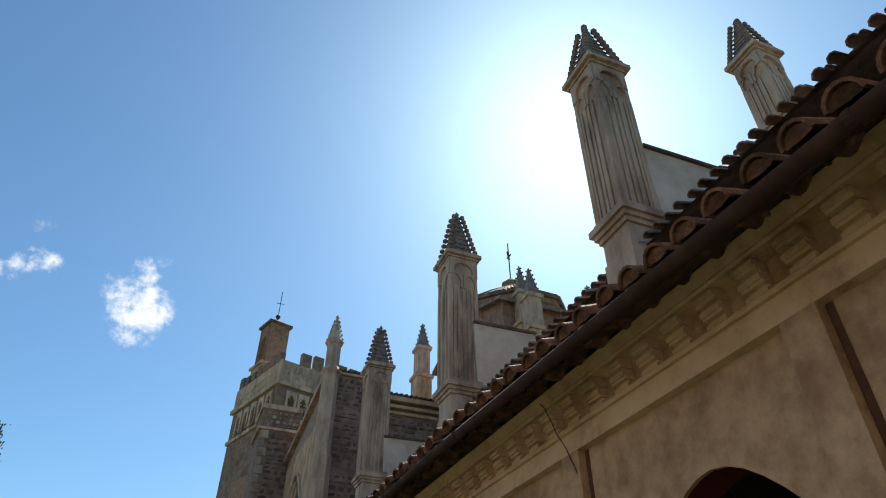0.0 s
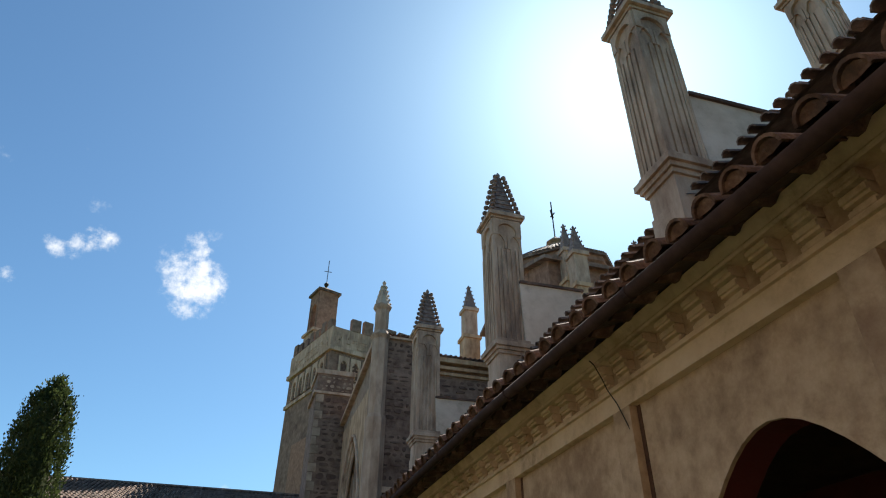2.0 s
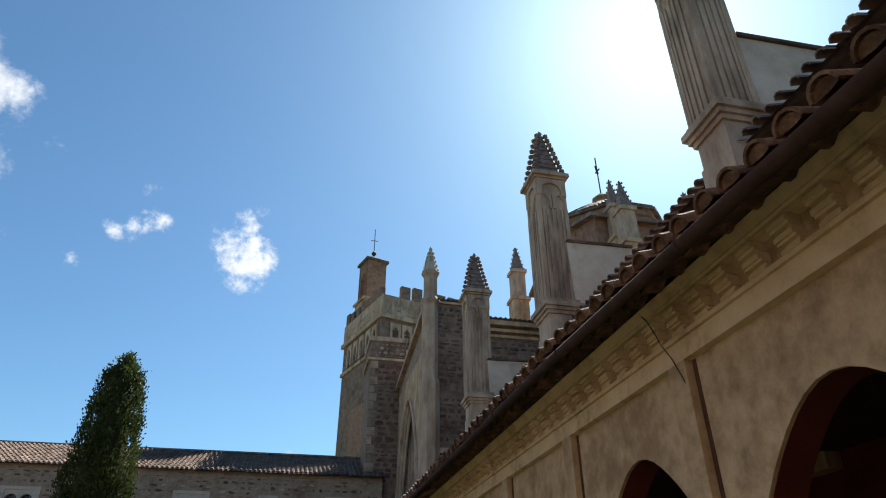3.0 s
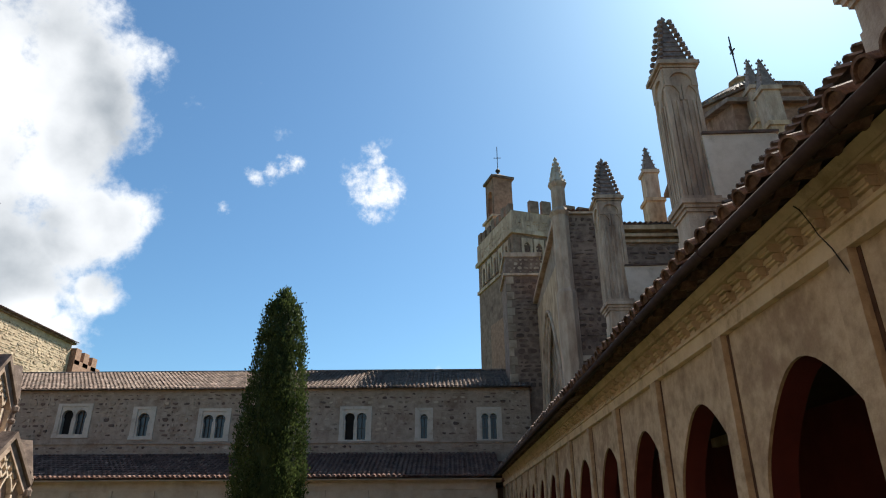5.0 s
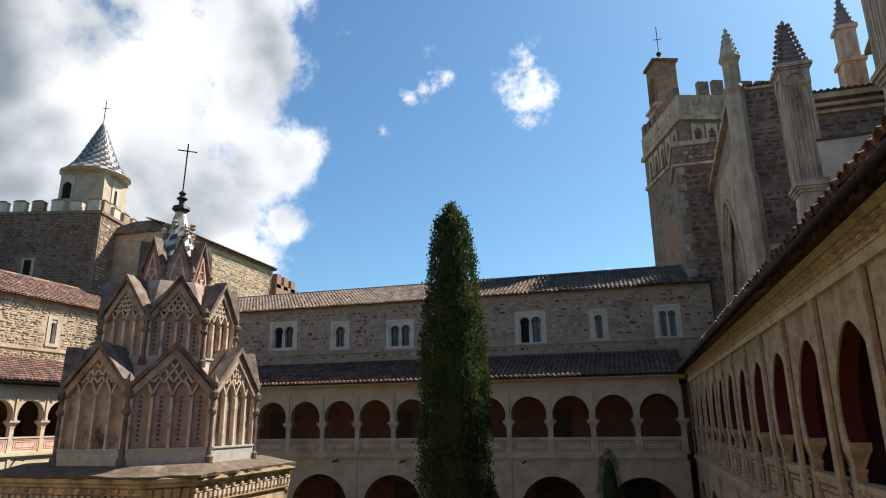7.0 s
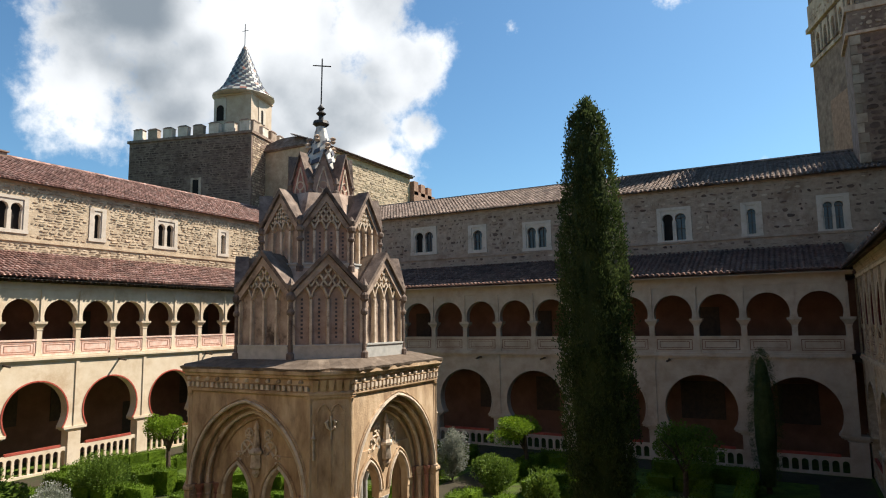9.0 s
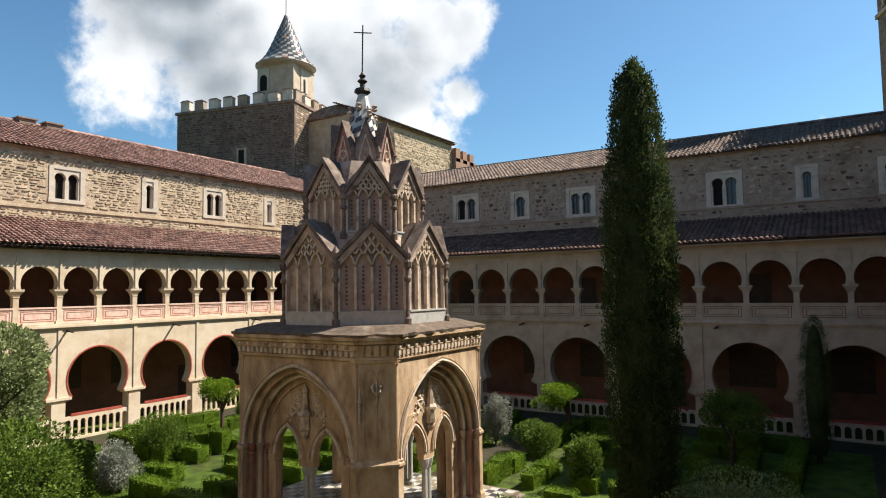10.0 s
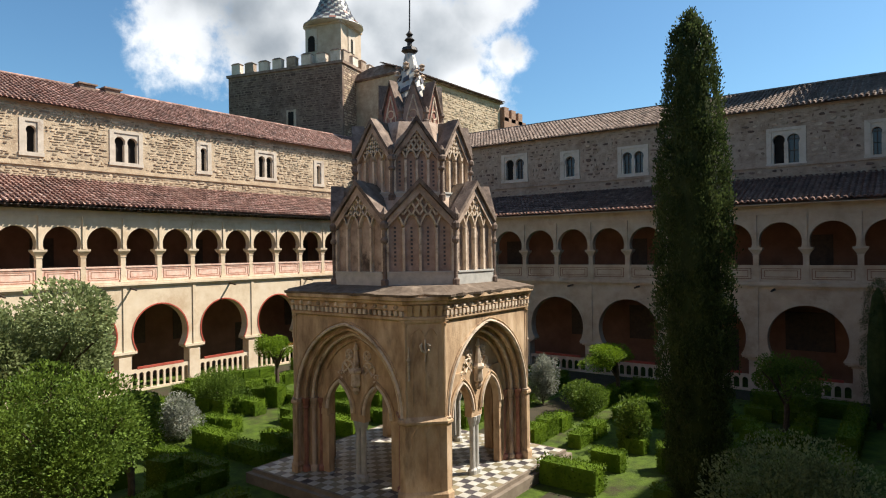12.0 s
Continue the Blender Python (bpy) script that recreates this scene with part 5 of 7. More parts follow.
    for i in range(8):
        for q in range(5):
            z = 12.0 + 0.36 * q
            r = 0.70 - 0.34 * (z - 11.9)
            r2 = r - 0.06
            a = i * math.pi / 4 + 0.12
            P0 = lambda an, rr, zz: (TC[0] + rr * math.cos(an), TC[1] + rr * math.sin(an), zz)
            if r > 0.1:
                hexa(bm, [P0(a, r + .03, z), P0(a + 0.5, r + .03, z + 0.1), P0(a + 0.5, r * .8, z + 0.1), P0(a, r * .8, z), P0(a, r2 + .02, z + 0.16), P0(a + 0.5, r2 + .02, z + 0.26), P0(a + 0.5, r2 * .8, z + 0.26), P0(a, r2 * .8, z + 0.16)])
    part("spire_stripe", fixed(bm), BLACK_TILE, spire)
    bm = bmesh.new()
    for i in range(8):
        a = math.pi / 8 + i * math.pi / 4
        for r, z in (((0.46, 12.95),) if i % 2 else ((0.40, 13.2),)):
            c = (TC[0] + r * math.cos(a), TC[1] + r * math.sin(a))
            rings(bm, c, [(0.03, z - 0.06), (0.10, z), (0.07, z + 0.06), (0.11, z + 0.12), (0.02, z + 0.18)], 6)
    part("crocket", fixed(bm), GREY, spire, kind="stuff")
    bm = bmesh.new()
    rings(bm, TC, [(0.12, 13.7), (0.27, 13.82), (0.24, 13.92), (0.08, 13.98), (0.08, 14.1), (0.17, 14.18), (0.06, 14.28), (0.12, 14.36), (0.05, 14.44), (0.02, 14.5)], 10)
    part("finial", fixed(bm), IRON, t)
    bm = bmesh.new()
    x, y = TC
    tube(bm, [(x, y, 14.4), (x + 0.02, y + 0.02, 16.05)], 0.022, 6)
    tube(bm, [(x - 0.21, y - 0.17, 15.8), (x + 0.24, y + 0.2, 15.8)], 0.02, 6)
    part("cross", fixed(bm), IRON, t, "thin iron cross")
    # chequered floor tiles
    bm = bmesh.new()
    s = 0.29
    bx(bm, -s / 2 + 0.006, s / 2 - 0.006, -s / 2 + 0.006, s / 2 - 0.006, P - 0.03, P)
    fl = part("floor_tile", fixed(bm), WHITE_TILE, t)
    data = {0: fl.data}
    for k, mm in ((1, GREEN_TILE), (2, BLACK_TILE)):
        data[k] = fl.data.copy()
        data[k].materials[0] = mm
    far_bm = {0: bmesh.new(), 1: bmesh.new(), 2: bmesh.new()}
    first = True
    rng = random.Random(2)
    nn = 24
    for i in range(nn):
        for j in range(nn):
            x, y = TC[0] + (i - nn / 2 + 0.5) * s, TC[1] + (j - nn / 2 + 0.5) * s
            kind = 0 if (i + j) % 2 == 0 else (1 if rng.random() < 0.7 else 2)
            near = x > TC[0] + 1.2
            if near:
                m = Matrix.Translation((x, y, rng.uniform(-0.003, 0.003)))
                if first:
                    fl.matrix_basis, first = m, False
                    fl.data = data[kind]
                else:
                    o = again(fl, m)
                    o.data = data[kind]
            else:
                bx(far_bm[kind], x - s / 2 + 0.006, x + s / 2 - 0.006, y - s / 2 + 0.006, y + s / 2 - 0.006, P - 0.03, P)
    for k, mm in ((0, WHITE_TILE), (1, GREEN_TILE), (2, BLACK_TILE)):
        part("floor_tiles", fixed(far_bm[k]), mm, t, kind="stuff")


temple()


# ---------------------------------------------------------------- the church on the east side
def pinnacle(x, y, s=1.0, ledge=15.0, name="church_pinnacle", foot=9.0, tall=4.35, label="grey fluted stone buttress pinnacle with crocketed spire"):
    """A square shaft with fluted faces and a blind arch under the cap, then a crocketed spire."""
    p = thing(name, label, "pinnacle", (x, y, foot), group="church pinnacles")
    w = 0.5 * s
    bm = bmesh.new()
    bx(bm, x - w + 0.02, x + w - 0.02, y - w + 0.02, y + w - 0.02, foot, ledge - 0.75)
    bx(bm, x - w + 0.05, x + w - 0.05, y - w + 0.05, y + w - 0.05, ledge - 0.75, ledge - 0.25)
    base = part("base", fixed(bm), GREY, p)
    for a, z0, z1 in ((0.0, -0.25, -0.15), (0.05, -0.15, -0.05), (0.11, -0.05, 0.08), (0.03, 0.08, 0.2)):
        bm = bmesh.new()
        bx(bm, x - w - a, x + w + a, y - w - a, y + w + a, ledge + z0, ledge + z1)
        part("moulding", fixed(bm), GREY, base)
    top = ledge + tall * s
    bm = bmesh.new()
    bx(bm, x - w + 0.06, x + w - 0.06, y - w + 0.06, y + w - 0.06, ledge + 0.2, top)
    shaft = part("shaft", fixed(bm), GREY, p)
    for sx, sy in ((-1, 0), (1, 0), (0, -1), (0, 1)):
        to = lambda u, d, z: (x + sx * (w - 0.06 + d) - sy * u, y + sy * (w - 0.06 + d) + sx * u, z)
        for u, r_ in ((-w + 0.06, 0.06), (-w * 0.62, 0.03), (-w * 0.32, 0.045), (0, 0.03), (w * 0.32, 0.045), (w * 0.62, 0.03), (w - 0.06, 0.06)):
            bm = bmesh.new()
            block(bm, to, u - r_, u + r_, 0, 0.02 + r_ * 0.5, ledge + 0.22, top - 1.15 * s)
            part("rib", fixed(bm), GREY, shaft)
        # two small blind arches under a round one
        for u in (-w * 0.5, w * 0.5):
            bm = bmesh.new()
            arch_panel(bm, to, u - w * 0.48, w * 0.96, top - 1.15 * s, top - 0.62 * s, arch_curve(w * 0.96, top - 1.15 * s, top - 0.92 * s, w * 0.33, w * 0.31, 0.12, n=10), 0.05, 0.0)
            part("blind_arch", fixed(bm), GREY, shaft)
        bm = bmesh.new()
        arch_panel(bm, to, -w + 0.02, 2 * w - 0.04, top - 0.66 * s, top - 0.02, arch_curve(2 * w - 0.04, top - 0.66 * s, top - 0.5 * s, w * 0.66, w * 0.64, 0.0, n=12), 0.075, 0.0)
        part("blind_arch", fixed(bm), GREY, shaft)
    bm = bmesh.new()
    for a, z0, z1 in ((0.04, 0, 0.08), (0.12, 0.08, 0.2), (0.05, 0.2, 0.28)):
        bx(bm, x - w - a, x + w + a, y - w - a, y + w + a, top + z0, top + z1)
    part("cap", fixed(bm), GREY, p)
    zs, zh = top + 0.28, 1.92 * s
    bm = bmesh.new()
    rings(bm, (x, y), [(w * 1.15, zs), (w * 0.16, zs + zh), (w * 0.22, zs + zh + 0.06), (w * 0.05, zs + zh + 0.2)], 4, math.pi / 4)
    sp = part("spire", fixed(bm), SPIRE_TILE, p, "dark tiled spire")
    # courses of scale tiles up the spire, a crocket on each edge at every course
    n = 9
    for i in range(n):
        f = (i + 0.3) / n
        z, r = zs + zh * f, w * (1.15 - 0.99 * f)
        bm = bmesh.new()
        rings(bm, (x, y), [(r * 0.9, z - 0.03), (r * 1.1, z - 0.02), (r * 1.04, z + 0.05), (r * 0.85, z + 0.1)], 4, math.pi / 4)
        part("tile_course", fixed(bm), SPIRE_TILE, sp)
        for q in range(4):
            a = math.pi / 4 + q * math.pi / 2
            c = (x + (r + 0.09) * math.cos(a), y + (r + 0.09) * math.sin(a))
            bm = bmesh.new()
            rings(bm, c, [(0.03, z - 0.06), (0.1 * s, z), (0.09 * s, z + 0.07), (0.02, z + 0.12)], 6)
            part("crocket", fixed(bm), SPIRE_TILE, sp)
    return p


PX = 4.35
for y, ledge, tall in ((-26.85, 14.7, 4.05), (-18.8, 15.0, 4.35), (-10.25, 15.1, 4.45)):
    pinnacle(PX - 0.15 if y < -20 else PX, y - 0.15 if y < -20 else y, 0.84 if y < -20 else 0.95, ledge=ledge, tall=tall * (1.22 if y < -20 else 1.05))
    zc = 17.05 if -20 < y < -15 else 16.62
    # the buttress wall behind each
    b = thing("buttress_wall", "dirty whitewashed buttress wall with sloping coping", "wall", (PX + 1.5, y, 9), kind="structure")
    bm = bmesh.new()
    prism(bm, [(PX + 0.55, y - 0.5, 8.5), (9.4, y - 0.5, 8.5), (9.4, y - 0.5, zc + 0.25), (6.75, y - 0.5, zc - 0.15), (6.65, y - 0.5, zc + 0.05), (PX + 0.3, y - 0.5, zc)], (0, 1.0, 0))
    part("wall_body", fixed(bm), WHITEWASH, b)
    bm = bmesh.new()
    prism(bm, [(PX + 0.3, y - 0.56, zc), (6.72, y - 0.56, zc + 0.05), (6.72, y - 0.56, zc + 0.13), (PX + 0.3, y - 0.56, zc + 0.08)], (0, 1.12, 0))
    part("coping", fixed(bm), STONE_DARK, b)
pinnacle(8.75, -27.75, 0.76, 18.5, "church_pinnacle", 16.0, 3.1)

# aisle and nave: walls, cornices, roofs
nave = thing("church_nave", "brown rubble church nave with stepped cornice and tiled roof", "church", (12, -12, GZ))
bm = bmesh.new()
bx(bm, 5.0, 9.0, -34, -4.5, GZ, 13.9)
part("aisle_wall", fixed(bm), MORTAR_DARK, nave)
bm = bmesh.new()
bx(bm, 9.4, 20, -36, 2.5, GZ, 18.6)
part("nave_wall", fixed(bm), MORTAR_DARK, nave)
bm = bmesh.new()
for d, z0, z1 in ((0.1, 17.6, 17.75), (0.22, 18.2, 18.35), (0.4, 18.45, 18.65)):
    bx(bm, 9.4 - d, 9.5, -36, 2.5, z0, z1)
part("cornice", fixed(bm), TERRA, nave)
bm = bmesh.new()
tiles(bm, lambda u, d, z: (9.0 - d, -u, z), -2.0, 36, (0.5, 18.7), (-5.5, 21.0), 0.3, seed=31)
part("nave_roof_tiles", bm, TILE, nave, kind="stuff")
bm = bmesh.new()
tiles(bm, lambda u, d, z: (4.6 - d, -u, z), 5.0, 35, (0.55, 14.02), (-4.4, 16.0), 0.27, seed=32)
part("aisle_roof_tiles", bm, TILE, nave, kind="stuff")

# the west front: a tall gothic window wall, a dark pier and a slim turret pinnacle
front = thing("church_west_front", "ochre gothic church front with a great traceried window", "church", (3.25, 0, GZ))
bm = bmesh.new()
FX = 3.25
fto = lambda u, d, z: (FX - d, -5.0 + u, z)
cur = []
for i in range(21):
    x = -1 + 2 * i / 20
    cur.append((5.0 + 3.4 * x, 13.0 + 5.2 * (1 - abs(x) ** 1.7) ** 0.8 if abs(x) < 1 else 13.0))
cur = [(1.6, 10.0)] + cur + [(8.4, 10.0)]
arch_panel(bm, fto, 0.0, 10.0, 10.0, 19.6, cur, 0.0, -0.6)
part("front_wall", fixed(bm), TERRA, front)
bm = bmesh.new()
for k in range(3):
    c2 = [(5.0 + (u - 5.0) * (1 - 0.05 * k), z - 0.18 * k if z > 10 else z) for u, z in cur]
    tube(bm, [fto(u, 0.05 - 0.12 * k, z) for u, z in c2], 0.09, 6)
part("arch_mouldings", bm, GREY, front)
bm = bmesh.new()
for i in range(7):
    u = 2.3 + 0.9 * i
    h = 13.0 + 5.0 * (1 - abs((u - 5) / 3.4) ** 1.7) ** 0.8
    block(bm, fto, u - 0.06, u + 0.06, -0.55, -0.35, 10.0, h)
for z in (12.5, 13.6, 14.7):
    for i in range(6):
        c = fto(2.75 + 0.9 * i, -0.45, z)
        for q in range(10):
            a0, a1 = q * math.pi / 5, (q + 1) * math.pi / 5
            tube(bm, [(c[0], c[1] + 0.4 * math.cos(a0), c[2] + 0.4 * math.sin(a0)), (c[0], c[1] + 0.4 * math.cos(a1), c[2] + 0.4 * math.sin(a1))], 0.045, 5)
part("tracery", fixed(bm), GREY, front)
bm = bmesh.new()
block(bm, fto, 1.5, 8.5, -0.75, -0.65, 10, 18.4)
part("window_back", fixed(bm), STONE_DARK, front)
bm = bmesh.new()
prism(bm, [fto(0, -0.02, 19.6), fto(10, -0.02, 19.6), fto(10, -0.02, 19.9), fto(0, -0.02, 21.4)], (0.6, 0, 0))
part("gable_wall", fixed(bm), MORTAR, front)
bm = bmesh.new()
prism(bm, [(FX - 0.25, -5.1, 21.35), (FX - 0.25, 5.1, 19.85), (FX - 0.25, 5.1, 20.05), (FX - 0.25, -5.1, 21.6)], (0.5, 0, 0))
part("gable_coping", fixed(bm), GREY, front)

pier = thing("church_pier", "dark rubble stone pier with dressed edges and tile coping", "pier", (4.3, -4.6, GZ))
bm = bmesh.new()
bx(bm, FX + 0.1, 5.6, -5.1, -2.5, GZ, 21.7)
part("pier_body", fixed(bm), MORTAR_DARK, pier)
for x0, y0, z0, z1 in ((FX - 0.12, -5.25, 21.7, 21.82), (FX, -5.2, 14.2, 14.45), (FX, -5.22, 12.9, 13.1)):
    bm = bmesh.new()
    bx(bm, x0, 5.7 if z0 > 20 else 5.6, y0, -2.4, z0, z1)
    part("string_band", fixed(bm), GREY, pier)
bm = bmesh.new()
tiles(bm, lambda u, d, z: (FX - 0.1 + u, -5.2 - d, z), 0, 2.5, (0.1, 21.85), (-1.4, 22.4), 0.25, seed=41)
part("coping_tiles", bm, TILE, pier, kind="stuff")
stone_mesh("rubble", stones(lambda u, d, z: (FX + 0.1 + u, -5.1 - d, z), 0.3, 2.5, 9.5, 21.6, [(0, 3, 14.1, 14.5), (0, 3, 12.8, 13.2)], 0.0, 77, 0.18, 0.34, 0.2, 0.6), STONE_DARK, pier)
bm = bmesh.new()
c = (FX + 0.15, -5.0)
rings(bm, c, [(0.5, GZ), (0.5, 17.5), (0.42, 17.7), (0.42, 21.6), (0.55, 21.8), (0.45, 21.95), (0.36, 22.1), (0.36, 23.25), (0.45, 23.38), (0.5, 23.5), (0.42, 23.6)], 8, math.pi / 8)
turret = part("stair_shaft", fixed(bm), GREY, pier)
bm = bmesh.new()
rings(bm, c, [(0.38, 23.6), (0.08, 24.9), (0.11, 25.0), (0.02, 25.15)], 8, math.pi / 8)
for i in range(5):
    for q in range(8):
        f = i / 5
        r = 0.4 - 0.31 * f
        a = math.pi / 8 + q * math.pi / 4
        rings(bm, (c[0] + r * math.cos(a), c[1] + r * math.sin(a)), [(0.02, 23.6 + 1.3 * f), (0.06, 23.68 + 1.3 * f), (0.01, 23.76 + 1.3 * f)], 5)
part("turret_spire", fixed(bm), WHITE, turret, "pale crocketed cone")

# plain transept wall with stepped brick cornices
tw = thing("transept_wall", "brown rubble transept wall with stepped brick cornices", "church", (9, -4.4, GZ))
bm = bmesh.new()
bx(bm, 5.5, 17, -4.5, -0.6, GZ, 21.2)
part("wall_body", fixed(bm), MORTAR_DARK, tw)
stone_mesh("rubble", stones(lambda u, d, z: (5.6 + u, -4.5 - d, z), 0.0, 8, 13, 20.3, [(0, 9, 18.6, 19.0)], 0.0, 78, 0.18, 0.34, 0.25, 0.7, fill=0.8), STONE_DARK, tw)
bm = bmesh.new()
for d, z0, z1 in ((0.12, 18.7, 18.9), (0.15, 20.35, 20.5), (0.3, 20.62, 20.78), (0.42, 20.95, 21.2)):
    bx(bm, 5.5, 17, -4.5 - d, -4.4, z0, z1)
part("cornice", fixed(bm), TERRA, tw)
bm = bmesh.new()
tiles(bm, lambda u, d, z: (5.4 + u, -4.5 - d, z), 0, 11.5, (0.5, 21.22), (-3.5, 22.6), 0.27, seed=44)
part("roof_tiles", bm, TILE, tw, kind="stuff")

# orange brick transept gable with an arched window, small pinnacles
tr = thing("brick_transept", "orange brick transept gable with arched window and tile roof", "church", (13, -3, GZ))
bm = bmesh.new()
bx(bm, 11.2, 18, -9, -0.2, 15, 25.6)
part("brick_wall", fixed(bm), BRICK, tr)
bm = bmesh.new()
prism(bm, [(11.2, -9, 25.6), (11.2, -0.2, 25.6), (11.2, -4.6, 26.9)], (7, 0, 0))
part("gable", fixed(bm), BRICK, tr)
bm = bmesh.new()
for s in (-1, 1):
    hexa(bm, [(10.8, -4.6 + s * 4.8, 25.4), (18, -4.6 + s * 4.8, 25.4), (18, -4.6, 26.95), (10.8, -4.6, 26.95), (10.8, -4.6 + s * 4.8, 25.62), (18, -4.6 + s * 4.8, 25.62), (18, -4.6, 27.2), (10.8, -4.6, 27.2)])
part("gable_roof", fixed(bm), TILE, tr)
bm = bmesh.new()
for a, d in ((2.0, 0.0), (1.6, 0.12)):
    pts = [(11.2 - 0.05 - d * 0, -3.3 + a * math.cos(math.pi * i / 16), 22.5 + a * math.sin(math.pi * i / 16)) for i in range(17)]
    tube(bm, [(11.15, -3.3 + a, 19)] + pts + [(11.15, -3.3 - a, 19)], 0.1, 6)
part("window_arch", bm, TERRA, tr)
# black sheet on the brick, painted as the shade of the window's depth
bm = bmesh.new()
prism(bm, [(11.17, -3.3 + 1.5, 18.7)] + [(11.17, -3.3 + 1.5 * math.cos(math.pi * i / 12), 22.5 + 1.5 * math.sin(math.pi * i / 12)) for i in range(13)] + [(11.17, -4.8, 18.7)], (0.1, 0, 0))
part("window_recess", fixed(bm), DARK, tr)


def small_pinnacle(x, y, z0, z1, w, label="slim stone pinnacle with crocketed tip"):
    p = thing("small_pinnacle", label, "pinnacle", (x, y, z0), group="church pinnacles")
    h = z1 - z0
    bm = bmesh.new()
    bx(bm, x - w * 1.25, x + w * 1.25, y - w * 1.25, y + w * 1.25, z0 - 6, z0 + h * 0.28)
    bx(bm, x - w * 1.5, x + w * 1.5, y - w * 1.5, y + w * 1.5, z0 + h * 0.28, z0 + h * 0.32)
    part("base", fixed(bm), TERRA, p)
    bm = bmesh.new()
    bx(bm, x - w, x + w, y - w, y + w, z0 + h * 0.32, z0 + h * 0.63)
    bx(bm, x - w * 1.25, x + w * 1.25, y - w * 1.25, y + w * 1.25, z0 + h * 0.63, z0 + h * 0.67)
    part("shaft", fixed(bm), GREY, p)
    bm = bmesh.new()
    rings(bm, (x, y), [(w * 1.3, z0 + h * 0.67), (w * 0.15, z1 - 0.1), (0.01, z1)], 4, math.pi / 4)
    for i in range(6):
        f = (i + 0.3) / 6
        r = w * (1.3 - 1.15 * f) + 0.02
        for q in range(4):
            a = math.pi / 4 + q * math.pi / 2
            z = z0 + h * 0.67 + h * 0.33 * f
            rings(bm, (x + r * math.cos(a), y + r * math.sin(a)), [(0.02, z - 0.04), (w * 0.16, z), (0.01, z + 0.09)], 5)
    part("spire", fixed(bm), SPIRE_TILE, p)
    return p


small_pinnacle(10.6, 1.6, 24.0, 29.9, 0.42)
small_pinnacle(11.8, -10.9, 21.2, 26.6, 0.36)
small_pinnacle(12.1, -9.45, 22.4, 27.8, 0.30)
small_pinnacle(15.9, -10.1, 22.0, 27.1, 0.32)

# eight-sided lantern over the crossing
LC = (13.75, -5.5)
ln = thing("crossing_lantern", "low eight-sided lantern tower with brown tile roof", "dome", (LC[0], LC[1], 20))
bm = bmesh.new()
rings(bm, (LC[0], LC[1]), [(2.85, 20), (2.85, 26.2), (3.0, 26.3), (3.0, 26.5), (3.15, 26.6), (3.15, 26.9)], 8, math.pi / 8)
part("drum", fixed(bm), BRICK, ln)
bm = bmesh.new()
rings(bm, (LC[0], LC[1]), [(3.35, 26.9), (3.35, 27.0), (1.8, 28.05), (0.4, 29.1)], 8, math.pi / 8)
lr = part("lantern_roof", fixed(bm), TILE, ln)
bm = bmesh.new()
for q in range(8):
    a0, a1 = math.pi / 8 + q * math.pi / 4, math.pi / 8 + (q + 1) * math.pi / 4
    for i in range(11):
        f = (i + 0.5) / 11
        p0 = Vector((LC[0] + 3.35 * (math.cos(a0) * (1 - f) + math.cos(a1) * f), LC[1] + 3.35 * (math.sin(a0) * (1 - f) + math.sin(a1) * f), 27.03))
        p1 = Vector((LC[0] + 0.6 * (math.cos(a0) * (1 - f) + math.cos(a1) * f), LC[1] + 0.6 * (math.sin(a0) * (1 - f) + math.sin(a1) * f), 29.05))
        tube(bm, [p0, p0.lerp(p1, 0.5) + Vector((0, 0, 0.03)), p1], (0.1, 0.08, 0.03), 5)
part("roof_tiles", bm, TILE, lr, kind="stuff")
bm = bmesh.new()
rings(bm, (LC[0], LC[1]), [(0.4, 29.0), (0.42, 29.3), (0.62, 29.4), (0.58, 29.5), (0.3, 29.7), (0.1, 29.9)], 8)
part("cap", fixed(bm), GREY, ln)
bm = bmesh.new()
tube(bm, [(LC[0], LC[1], 29.8), (LC[0], LC[1] + 0.05, 32.7)], 0.04, 6)
tube(bm, [(LC[0], LC[1] - 0.25, 31.6), (LC[0], LC[1] + 0.25, 31.65)], 0.05, 6)
tube(bm, [(LC[0], LC[1], 31.4), (LC[0], LC[1] + 0.15, 32.1)], 0.07, 6)
part("weather_vane", bm, IRON, ln, "thin iron weather vane")


# ---------------------------------------------------------------- bell tower at the far corner
def turned_box(bm, o, ux, uy, a0, a1, b0, b1, z0, z1):
    q = lambda a, b, z: (o[0] + ux[0] * a + uy[0] * b, o[1] + ux[1] * a + uy[1] * b, z)
    hexa(bm, [q(a0, b0, z0), q(a1, b0, z0), q(a1, b1, z0), q(a0, b1, z0), q(a0, b0, z1), q(a1, b0, z1), q(a1, b1, z1), q(a0, b1, z1)])


bt = thing("bell_tower", "tall rubble church tower with patterned plaster top and a belfry", "tower", (3, 9, GZ))
ang_ = math.radians(18)
bx_, by_ = (math.cos(ang_), math.sin(ang_)), (-math.sin(ang_), math.cos(ang_))
BO = (2.2, 6.2)
bm = bmesh.new()
turned_box(bm, BO, bx_, by_, 0, 7.5, 0, 6.8, GZ, 26.0)
part("tower_body", fixed(bm), MORTAR_DARK, bt)
bm = bmesh.new()
turned_box(bm, BO, bx_, by_, -0.03, 0.3, 2.2, 4.6, 12.0, 20.5)
part("brick_face", fixed(bm), BRICK, bt)
bm = bmesh.new()
turned_box(bm, BO, bx_, by_, -0.12, 7.6, -0.12, 6.92, 23.6, 23.85)
turned_box(bm, BO, bx_, by_, -0.2, 7.7, -0.2, 7.0, 25.9, 26.2)
turned_box(bm, BO, bx_, by_, -0.06, 7.6, -0.06, 6.86, 26.2, 27.7)
